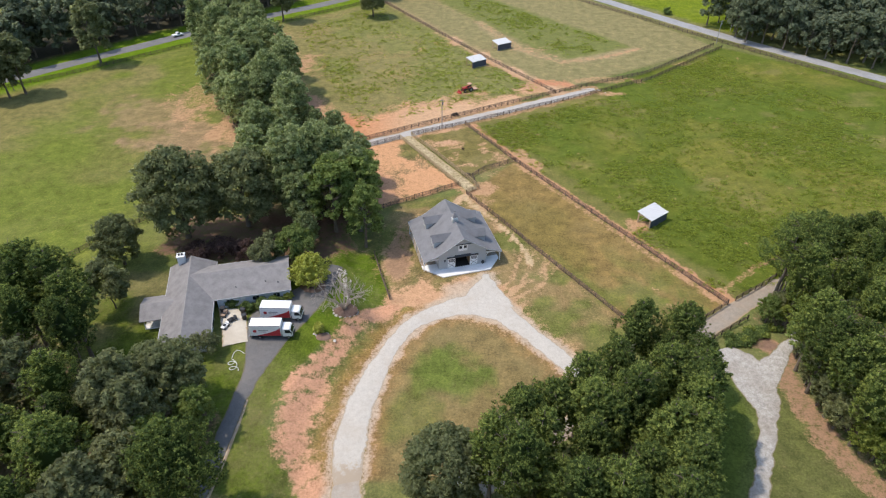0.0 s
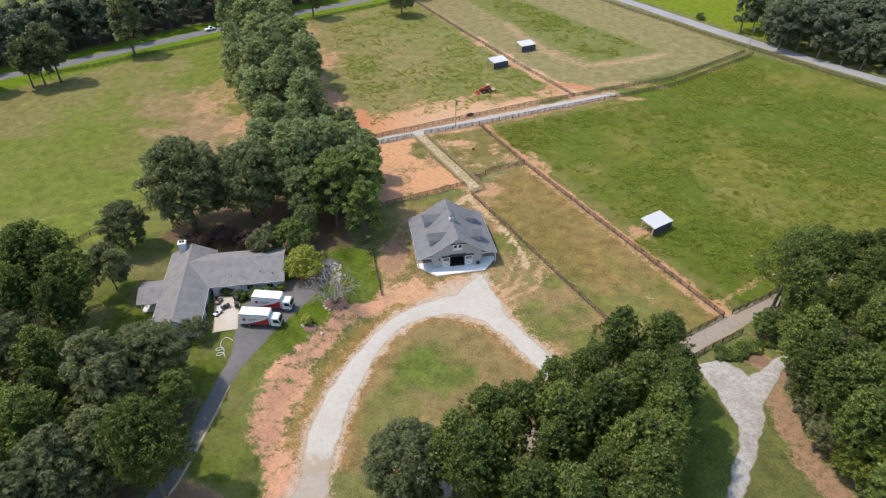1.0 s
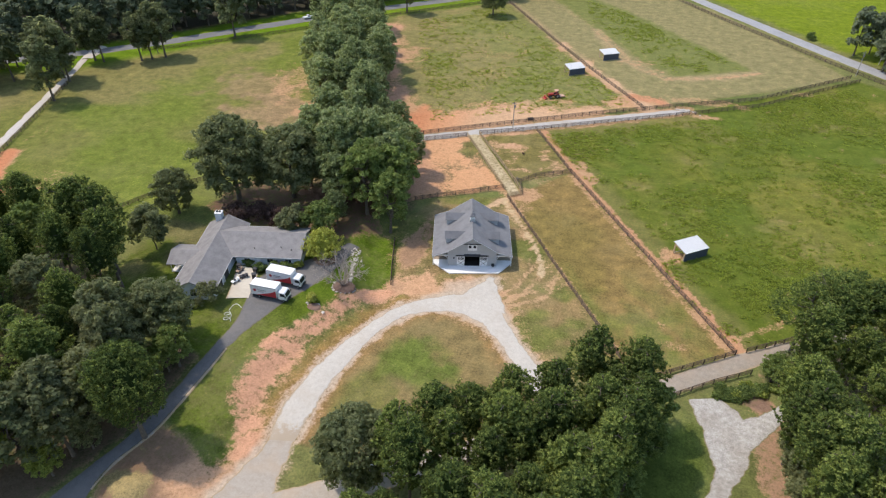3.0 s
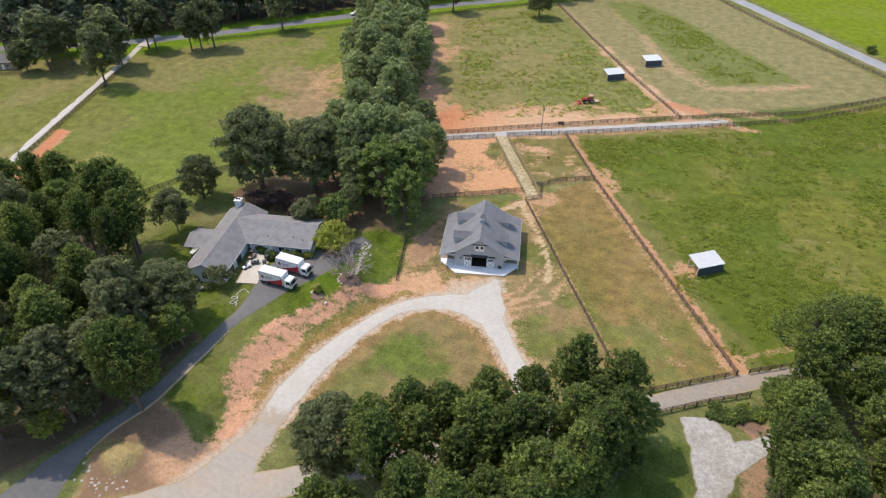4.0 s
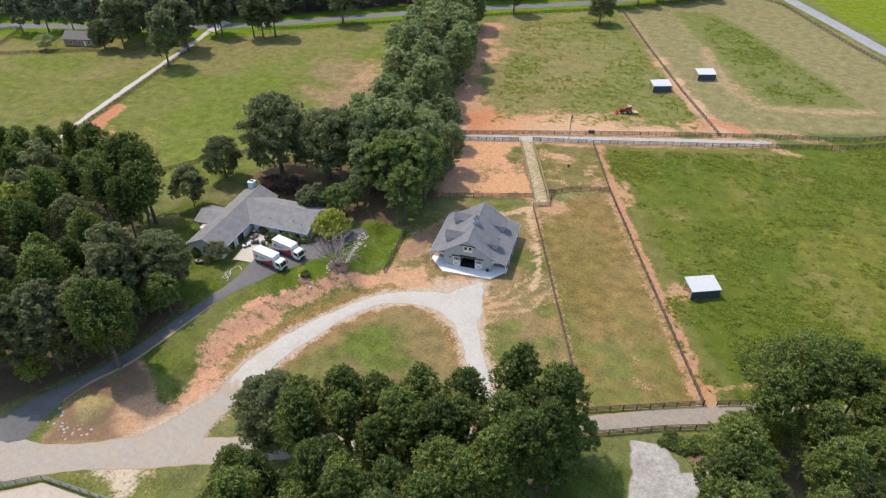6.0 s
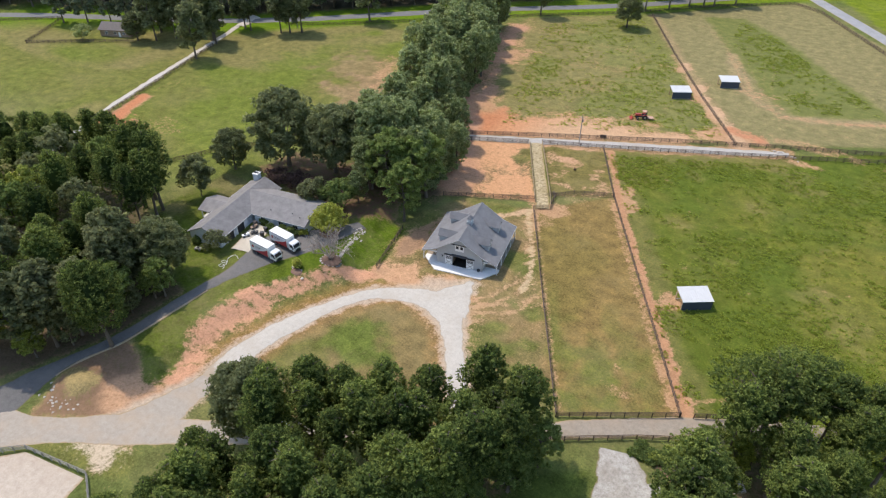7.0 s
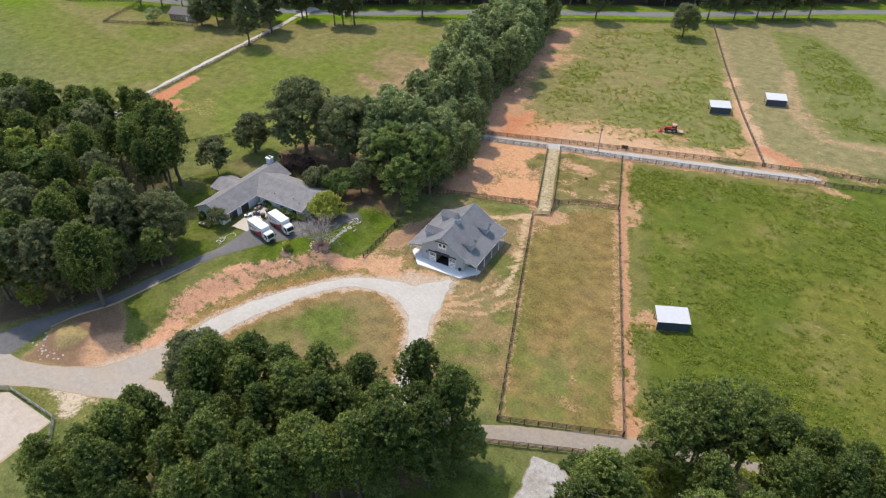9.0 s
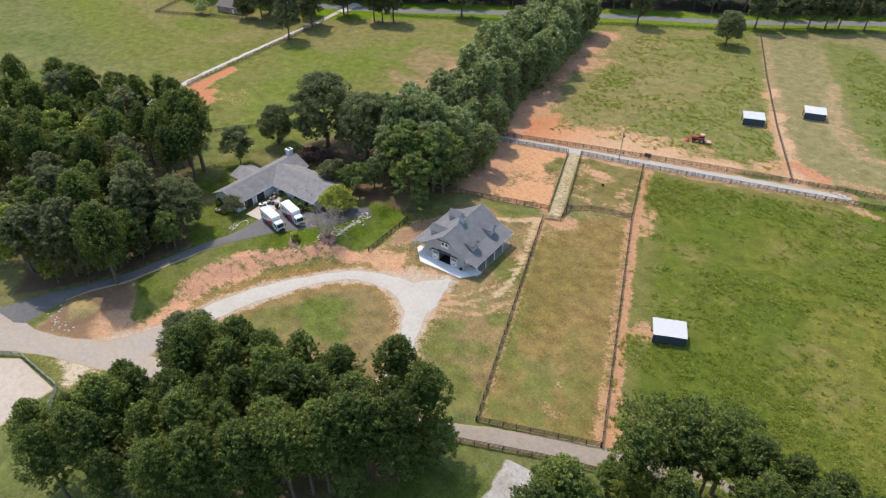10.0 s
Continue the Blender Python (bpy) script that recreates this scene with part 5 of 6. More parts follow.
def build_tractor():
    t = thing("tractor", pose(9.6, 218.6, 0.05, 0, 0, 212) @ Matrix.Diagonal((1.25, 1.25, 1.2, 1)), "orange-red tractor with loader, canopy and mower", "tractor")
    part("bonnet", boxes((0.7, 2.2, -0.4, 0.4, 0.95, 1.55), bevel=0.1), ORANGE, t, "orange bonnet")
    part("chassis", boxes((-0.6, 2.2, -0.3, 0.3, 0.55, 0.95)), BLACK_PLASTIC, t)
    part("fender", boxes((-0.75, 0.35, -0.95, -0.5, 1.25, 1.4), (-0.75, 0.35, 0.5, 0.95, 1.25, 1.4), bevel=0.05), ORANGE, t)
    part("driver_seat", boxes((-0.5, 0.0, -0.25, 0.25, 1.1, 1.3), (-0.6, -0.45, -0.25, 0.25, 1.25, 1.75), bevel=0.04), BLACK_PLASTIC, t)
    part("canopy", boxes((-0.75, 0.45, -0.65, 0.65, 2.2, 2.3), bevel=0.04), CANOPY, t, "faded tan sun canopy")
    part("roll_bar", boxes((-0.65, -0.55, -0.6, -0.5, 1.0, 2.45), (-0.65, -0.55, 0.5, 0.6, 1.0, 2.45)), BLACK_PLASTIC, t)
    bm = bmesh.new()
    for s in (-1, 1):
        tube(bm, (0.6, s * 0.55, 1.2), (2.2, s * 0.55, 1.3), 0.08, 0.08, 5)
        tube(bm, (2.2, s * 0.55, 1.3), (3.1, s * 0.55, 0.35), 0.08, 0.08, 5)
    part("loader_arm", bm, ORANGE, t)
    part("bucket", prism(bmesh.new(), [(3.0, 0.1), (3.7, 0.1), (3.75, 0.2), (3.2, 0.25), (3.1, 0.75), (3.0, 0.75)], -0.85, 0.85), ORANGE, t, "orange loader bucket")
    part("mower_deck", boxes((-2.6, -1.0, -0.85, 0.85, 0.25, 0.5), (-1.4, -0.6, -0.1, 0.1, 0.45, 0.6), bevel=0.04), CANOPY, t, "faded tan towed mower deck")
    for y in (-0.8, 0.8):
        wheel(t, -0.2, y, 0.68, 0.4)
        wheel(t, 1.75, y * 0.9, 0.42, 0.28)


build_tractor()


def small_car(name, m, paint, label, category="car", pickup=False):
    t = thing(name, m, label, category)
    low = prism(bmesh.new(), [(-2.3, 0.35), (2.3, 0.35), (2.35, 0.75), (1.2, 0.95), (-2.35, 1.0)], -0.88, 0.88)
    bmesh.ops.bevel(low, geom=low.edges[:], offset=0.06, segments=1, affect="EDGES")
    part("body", low, paint, t)
    roof = [(-0.4, 0.95), (1.1, 0.95), (0.55, 1.65), (-0.3, 1.65)] if pickup else [(-1.9, 0.98), (1.1, 0.95), (0.45, 1.45), (-1.2, 1.45)]
    cab = part("cabin", prism(bmesh.new(), roof, -0.76, 0.76), paint, t)
    part("side_glass", prism(bmesh.new(), [(x * 0.9, 1.02 + (z - 0.95) * 0.75) for x, z in roof], -0.775, 0.775), GLASS, cab)
    for x in (-1.45, 1.45):
        for y in (-0.82, 0.82):
            wheel(t, x, y, 0.33, 0.2)
    return t


small_car("parked_car", pose(3.8, 60.4, 0.15, 0, 0, 35), WHITE, "white car parked on the dirt road under pines")
small_car("pickup", pose(-114.2, 276.7, 0.2, 0, 0, 46), WHITE, "white pickup on the country road", "pickup", True)


# ---- utility pole ----
def utility_pole(x, y, high, label):
    p = thing("utility_pole", pose(x, y, up(x, y)), label, "utility pole")
    part("pole", tube(bmesh.new(), (0, 0, -0.5), (0, 0, high), 0.16, 0.11, 9), GREY_WOOD, p)
    part("crossarm", boxes((-0.7, 0.7, -0.05, 0.05, high - 0.7, high - 0.58)), GREY_WOOD, p)
    part("transformer", tube(bmesh.new(), (0.28, 0.0, high - 2.0), (0.28, 0.0, high - 1.1), 0.2, 0.2, 10), STEEL, p, "grey transformer can")
    for sx in (-0.6, 0.6):
        part("insulator", tube(bmesh.new(), (sx, 0, high - 0.58), (sx, 0, high - 0.4), 0.04, 0.03, 6), WHITE, p)


utility_pole(0.0, 189.4, 9.6, "grey wooden utility pole beside the gravel lane")
utility_pole(-176.5, 209, 9.5, "grey wooden utility pole by the country road")
utility_pole(-153, 217.5, 9.5, "grey wooden utility pole by the country road")


utility_pole(116.5, 270.6, 9.6, "grey wooden utility pole where the fences meet")
utility_pole(127.7, 285.7, 9.0, "grey wooden utility pole at the edge of a wood")


def power_wire(a, b, sag, label):
    """A wire hanging between two supports."""
    bm = bmesh.new()
    pts = [Vector(a).lerp(Vector(b), k / 10) - Vector((0, 0, sag * 4 * (k / 10) * (1 - k / 10))) for k in range(11)]
    for p, q in zip(pts, pts[1:]):
        tube(bm, p, q, 0.03, 0.03, 4)
    ob = part("power_wire", bm, STEEL, None, label)
    tagged(ob, label, "wire")


power_wire((116.5, 270.6, 9.1), (127.7, 285.7, 8.5), 0.3, "thin grey wire between two utility poles")
power_wire((127.7, 285.7, 8.5), (176, 236, 8.8), 1.2, "thin grey wire along the side road")


# ---- small things in the paddocks ----
def feed_trough(x, y, turn, label):
    t = thing("feed_trough", pose(x, y, up(x, y), 0, 0, turn), label, "trough")
    part("tub", boxes((-0.95, 0.95, -0.4, -0.34, 0.1, 0.75), (-0.95, 0.95, 0.34, 0.4, 0.1, 0.75), (-0.95, -0.89, -0.34, 0.34, 0.1, 0.75), (0.89, 0.95, -0.34, 0.34, 0.1, 0.75), (-0.89, 0.89, -0.34, 0.34, 0.1, 0.16)), BLACK_PLASTIC, t)
    part("rim", boxes((-1.0, 1.0, -0.45, -0.4, 0.68, 0.78), (-1.0, 1.0, 0.4, 0.45, 0.68, 0.78)), BLACK_PLASTIC, t)
    for sx in (-0.8, 0.8):
        part("foot", boxes((sx - 0.06, sx + 0.06, -0.36, 0.36, -0.05, 0.1)), BLACK_PLASTIC, t)


feed_trough(4.3, 198.0, 29.5, "black feed trough against a board fence")


def brush_heap(x, y, r, seed, label):
    """Cut branches thrown on a low heap."""
    rng = random.Random(seed)
    bm = bmesh.new()
    for _ in range(70):
        a, d, t = rng.uniform(0, 6.28), rng.uniform(0, r), rng.uniform(0, 6.28)
        z = 0.7 * (1 - d / r) * rng.uniform(0.2, 1)
        p = Vector((math.cos(a) * d, math.sin(a) * d, z))
        q = p + Vector((math.cos(t), math.sin(t), rng.uniform(-0.1, 0.25))) * rng.uniform(0.5, 1.3)
        tube(bm, p, q, 0.06, 0.02, 5)
    ob = part("brush_heap", bm, BARK, None)
    ob.matrix_basis = pose(x, y, up(x, y))
    tagged(ob, label, "brush heap")


brush_heap(7.4, 158.2, 1.5, 3, "dark heap of cut branches by a fence corner")


# ---- clutter round the house ----
def utility_cart(x, y, turn, paint, label):
    c = thing("utility_cart", pose(x, y, up(x, y) + 0.18, 0, 0, turn), label, "cart")
    part("body", boxes((-0.9, 0.9, -0.45, 0.45, 0.35, 0.6), (0.45, 0.95, -0.4, 0.4, 0.6, 0.85), bevel=0.06), paint, c)
    part("seat", boxes((-0.35, 0.15, -0.28, 0.28, 0.6, 0.85), bevel=0.06), BLACK_PLASTIC, c)
    bm = tube(bmesh.new(), (0.45, 0, 0.7), (0.3, 0, 1.15), 0.03, 0.03, 5)
    tube(bm, (0.3, -0.3, 1.15), (0.3, 0.3, 1.15), 0.03, 0.03, 5)
    part("handlebar", bm, STEEL, c)
    for wx in (-0.6, 0.6):
        for wy in (-0.45, 0.45):
            wheel(c, wx, wy, 0.28, 0.2)


utility_cart(37.6, 84.0, 35, BLUE, "blue quad bike parked on the dirt track")
utility_cart(-43.2, 93.4, 65, WHITE, "white ride-on cart on the concrete pad")
utility_cart(-42.3, 95.4, 40, BLACK_PLASTIC, "black ride-on mower on the concrete pad")
utility_cart(-48.0, 83.2, 15, STEEL, "small silver cart parked beside the house")
utility_cart(-44.3, 97.0, 80, BRICK, "dark red ride-on mower near the garage")


def waste_bin(x, y, turn, label):
    b = thing("waste_bin", pose(x, y, up(x, y) + 0.12, 0, 0, turn), label, "waste bin")
    bm = bmesh.new()
    bmesh.ops.create_cone(bm, cap_ends=True, segments=4, radius1=0.48, radius2=0.62, depth=1.1, matrix=pose(0, 0, 0.62, 0, 0, 45))
    part("bin_body", bm, BLACK_PLASTIC, b)
    part("lid", boxes((-0.46, 0.5, -0.46, 0.46, 1.17, 1.25), bevel=0.03), BLACK_PLASTIC, b)
    for y2 in (-0.3, 0.3):
        wheel(b, -0.4, y2, 0.13, 0.08)


waste_bin(-44.9, 98.0, 10, "black wheeled bin by the garage")
waste_bin(-40.7, 97.8, 0, "black wheeled bin beside a truck")
waste_bin(-40.0, 95.9, 30, "black wheeled bin beside a truck")


def garden_hose():
    """A pale hose lying in loose loops on the lawn."""
    cu = bpy.data.curves.new("hose", "CURVE")
    cu.dimensions, cu.bevel_depth, cu.bevel_resolution = "3D", 0.05, 1
    pts = []
    for k in range(60):
        u = k / 59
        if u < 0.55:
            a = u / 0.55 * 4 * math.pi
            x, y = -38.4 - 1.2 * u / 0.55 + 0.75 * math.cos(a), 81.8 + 2.6 * u / 0.55 + 0.75 * math.sin(a)
        else:
            v = (u - 0.55) / 0.45
            x, y = -39.6 - 1.2 * v + 3.2 * v * v, 84.6 + 2.4 * math.sin(v * 2.4)
        pts.append((x, y, up(x, y) + 0.2))
    sp = cu.splines.new("POLY")
    sp.points.add(len(pts) - 1)
    for p, q in zip(sp.points, pts):
        p.co = (*q, 1)
    cu.materials.append(WHITE)
    tmp = bpy.data.objects.new("hose_curve", cu)
    me = bpy.data.meshes.new_from_object(tmp)
    bpy.data.objects.remove(tmp)
    tagged(new("garden_hose", me), "pale garden hose lying in loops on the lawn", "hose")


garden_hose()


def boulder_mesh(seed):
    bm = bmesh.new()
    bmesh.ops.create_icosphere(bm, subdivisions=2, radius=1)
    for v in bm.verts:
        v.co *= 1 + 0.5 * noise.noise(v.co * 1.4 + Vector((seed * 7.3, 0, 0)))
        v.co.z *= 0.45
    me = bpy.data.meshes.new("boulder")
    bm.to_mesh(me)
    bm.free()
    me.materials.append(ROCK)
    return me


BOULDERS = [boulder_mesh(k) for k in range(5)]


def boulder(x, y, r, label, k):
    ob = new("boulder", BOULDERS[k % 5])
    ob.matrix_basis = pose(x, y, up(x, y) + r * 0.15, 0, 0, random.uniform(0, 360)) @ Matrix.Diagonal((r * random.uniform(0.8, 1.4), r, r, 1))
    tagged(ob, label, "boulder", "garden boulders")


for k in range(16):
    boulder(53.5 + random.gauss(0, 2.0), 219.4 + random.gauss(0, 0.8), random.uniform(0.25, 0.55), "pale rubble block at the end of a gravel lane", k)
# a strewn strip of rocks down the lawn edge, a few in the bed and on the dirt island
STRIP = resample([(-19.2, 100.8), (-20.0, 103.4), (-20.8, 106), (-21.6, 108.5), (-22.2, 110.5), (-22.2, 113)], 0.11)
for k, (x, y) in enumerate(STRIP):
    spread = 0.14 + 0.75 * math.exp(-((y - 110.5) / 2.2) ** 2)
    boulder(x + random.gauss(0, spread), y + random.gauss(0, 0.3), random.uniform(0.1, 0.3), "small pale rock in a strip across the lawn", k)
for k in range(16):
    a = k * 0.4
    boulder(-19.9 + 2.5 * math.cos(a), 98.7 + 2.1 * math.sin(a), random.uniform(0.14, 0.3), "pale rock edging a mulch bed", k)
for k in range(9):
    boulder(-23.3 + random.gauss(0, 0.8), 91.0 + random.gauss(0, 0.6), random.uniform(0.2, 0.45), "pale rock in a small mulch bed", k)
for k in range(26):
    u = k / 25
    boulder(-38.6 + 9 * u + random.gauss(0, 0.7), 41.5 - 2.5 * math.sin(u * 3.1) + random.gauss(0, 0.7), random.uniform(0.1, 0.3), "pale rock on the dirt island", k)


def planting_bed(x, y, rx, ry, label):
    n = 40
    vs = [(0, 0, 0.32)] + [(0.7 * rx * math.cos(k * 2 * math.pi / n), 0.7 * ry * math.sin(k * 2 * math.pi / n), 0.27) for k in range(n)] + [(rx * (1 + 0.06 * math.sin(5 * k)) * math.cos(k * 2 * math.pi / n), ry * (1 + 0.05 * math.cos(7 * k)) * math.sin(k * 2 * math.pi / n), -0.05) for k in range(n)]
    fs = [(0, 1 + k, 1 + (k + 1) % n) for k in range(n)] + [(1 + k, 1 + n + k, 1 + n + (k + 1) % n, 1 + (k + 1) % n) for k in range(n)]
    ob = new("planting_bed", mesh_of("planting_bed", vs, fs, MULCH, True))
    ob.matrix_basis = pose(x, y, up(x, y))
    tagged(ob, label, "planting bed")


planting_bed(-19.9, 98.7, 2.6, 2.2, "round brown mulch bed on the lawn")
planting_bed(-23.3, 91.0, 1.5, 1.2, "small mulch bed with rocks")
planting_bed(-27.7, 106.5, 3.4, 3.0, "brown mulch bed under a small tree")
planting_bed(-36.5, 101.2, 5.0, 1.5, "mulch bed along the house wall")


# ---- far house and its outbuilding ----
def far_house():
    h = thing("far_house", pose(-211, 166.5, 0, 0, 0, 27), "distant grey house with dark roof under trees", "house")
    part("wall", boxes((-7, 7, -4, 4, 0, 3.0)), BRICK, h)
    for s in (-1, 1):
        bm = bmesh.new()
        slab_on(bm, [(-7.6, 0, 5.2), (-7.6, s * 4.6, 2.9), (7.6, s * 4.6, 2.9), (7.6, 0, 5.2)], 0.15)
        part("roof", bm, FAR_ROOF, h)
    for x in (-4, 0, 4):
        window(h, "window", x, -4.0, 1.0, 1.3, 1.2, -1, "y")
    part("door", boxes((1.6, 2.5, -4.06, -4.0, 0.1, 2.1)), WHITE, h)


far_house()


# ---- trees: each an Empty with a trunk and a leaf crown; a few kinds, copied at many sizes ----
def leaf_tris(points, normals, sizes, rng, tilt=0.55):
    """Small pointed leaf clumps at the points, facing roughly along the normals."""
    n = len(points)
    nr = normals + rng.normal(0, tilt, (n, 3)) + np.array([0, 0, 0.6])
    nr /= np.linalg.norm(nr, axis=1)[:, None] + 1e-9
    u = np.cross(nr, rng.normal(0, 1, (n, 3)))
    u /= np.linalg.norm(u, axis=1)[:, None] + 1e-9
    v = np.cross(nr, u)
    a, b = sizes[:, None], sizes[:, None] * rng.uniform(0.5, 0.95, (n, 1))
    tri = np.stack([points + u * a, points - u * a * 0.7 + v * b, points - u * a * 0.7 - v * b], 1)
    return tri.reshape(-1, 3), np.arange(3 * n).reshape(-1, 3)


def ball_points(rng, n):
    d = rng.normal(0, 1, (n, 3))
    return d / np.linalg.norm(d, axis=1)[:, None]


def raw_mesh(name, verts, faces, material):
    me = bpy.data.meshes.new(name)
    k = faces.shape[1]
    me.vertices.add(len(verts))
    me.vertices.foreach_set("co", np.ascontiguousarray(verts, dtype=np.float32).ravel())
    me.loops.add(faces.size)
    me.loops.foreach_set("vertex_index", faces.astype(np.int32).ravel())
    me.polygons.add(len(faces))
    me.polygons.foreach_set("loop_start", np.arange(0, faces.size, k, dtype=np.int32))
    me.update(calc_edges=True)
    me.materials.append(material)
    return me


def trunk_mesh(rng, height, radius, limbs, reach, low=0.35, material=BARK, bend=0.3):
    """A tapered, slightly bent trunk with limbs that fork once."""
    bm = bmesh.new()
    pts = [Vector((0, 0, -0.4))]
    steps = 6
    for k in range(1, steps + 1):
        pts.append(Vector((rng.normal(0, bend * k / steps), rng.normal(0, bend * k / steps), height * k / steps)))
    for k in range(steps):
        tube(bm, pts[k], pts[k + 1], radius * (1 - 0.75 * k / steps) * (1.25 if k == 0 else 1), radius * (1 - 0.75 * (k + 1) / steps), 8)
    for _ in range(limbs):
        f = rng.uniform(low, 0.92)
        k = min(steps - 1, int(f * steps))
        a = pts[k].lerp(pts[k + 1], f * steps - k)
        turn, r = rng.uniform(0, 2 * math.pi), reach * rng.uniform(0.5, 0.95) * (1.1 - 0.5 * f)
        mid = a + Vector((math.cos(turn) * r * 0.5, math.sin(turn) * r * 0.5, r * 0.28))
        tip = a + Vector((math.cos(turn + 0.2) * r, math.sin(turn + 0.2) * r, r * rng.uniform(0.3, 0.7)))
        tube(bm, a, mid, radius * 0.34, radius * 0.22, 5)
        tube(bm, mid, tip, radius * 0.22, radius * 0.07, 5)
        side = mid + Vector((math.cos(turn - 0.9) * r * 0.5, math.sin(turn - 0.9) * r * 0.5, r * 0.3))
        tube(bm, mid, side, radius * 0.16, radius * 0.05, 4)
    me = bpy.data.meshes.new("trunk")
    bm.to_mesh(me)
    bm.free()
    me.materials.append(material)
    return me


def lobes(rng, count, radius, low, high, squash=0.85, size=(0.17, 0.33)):
    """Leaf masses of a broad crown: centres and radii spread over a rough dome."""
    out = []
    mid = (low + high) / 2
    for _ in range(count):
        d = ball_points(rng, 1)[0]
        d[2] = d[2] if d[2] > -0.75 else -d[2]
        s = rng.uniform(0.35, 0.9) ** 0.6
        r = radius * rng.uniform(*size)
        c = np.array([d[0] * radius * s, d[1] * radius * s, mid + d[2] * (high - low) / 2 * s])
        out.append((c, r * np.array([1, 1, squash])))
    return out


def broad_crown(seed, radius, low, high, material, count=26, leaves=4600, leaf=0.42, name="crown", squash=0.8, size=(0.17, 0.33)):
    """A crown of many leaf clumps set on overlapping leaf masses, open in places."""
    rng = np.random.default_rng(seed)
    balls = lobes(rng, count, radius, low, high, squash, size)
    weights = np.array([b[1][0] ** 2 for b in balls])
    pick = rng.choice(len(balls), leaves, p=weights / weights.sum())
    d = ball_points(rng, leaves)
    d[:, 2] = np.where(d[:, 2] < -0.45, -d[:, 2], d[:, 2])
    c = np.array([b[0] for b in balls])[pick]
    r = np.array([b[1] for b in balls])[pick]
    shell = rng.uniform(0.7, 1.0, (leaves, 1)) + rng.uniform(0, 1, (leaves, 1)) ** 4 * 0.45
    p = c + d * r * shell + rng.normal(0, 0.12, (leaves, 3))
    q, f = leaf_tris(p, d, leaf * rng.uniform(0.55, 1.4, leaves), rng)
    # dense inner masses, so that the crown closes from above
    core_v, core_f = [], []
    bm = bmesh.new()
    for c0, r0 in balls[::3]:
        bmesh.ops.create_icosphere(bm, subdivisions=1, radius=1, matrix=Matrix.Translation(c0) @ Matrix.Diagonal((*(r0 * 0.74), 1)))
    bm.verts.ensure_lookup_table()
    core_v = np.array([tuple(v.co) for v in bm.verts]) + rng.normal(0, 0.14, (len(bm.verts), 3)) * radius * 0.12
    core_f = np.array([[v.index for v in fc.verts] for fc in bm.faces])
    bm.free()
    me = bpy.data.meshes.new(name)
    verts = np.concatenate([q, core_v])
    loops = np.concatenate([f.ravel(), (core_f + len(q)).ravel()]).astype(np.int32)
    starts = np.concatenate([np.arange(0, f.size, 3), f.size + np.arange(0, core_f.size, 3)]).astype(np.int32)
    me.vertices.add(len(verts))
    me.vertices.foreach_set("co", verts.astype(np.float32).ravel())
    me.loops.add(len(loops))
    me.loops.foreach_set("vertex_index", loops)
    me.polygons.add(len(starts))
    me.polygons.foreach_set("loop_start", starts)
    me.update(calc_edges=True)
    me.materials.append(material)
    return me


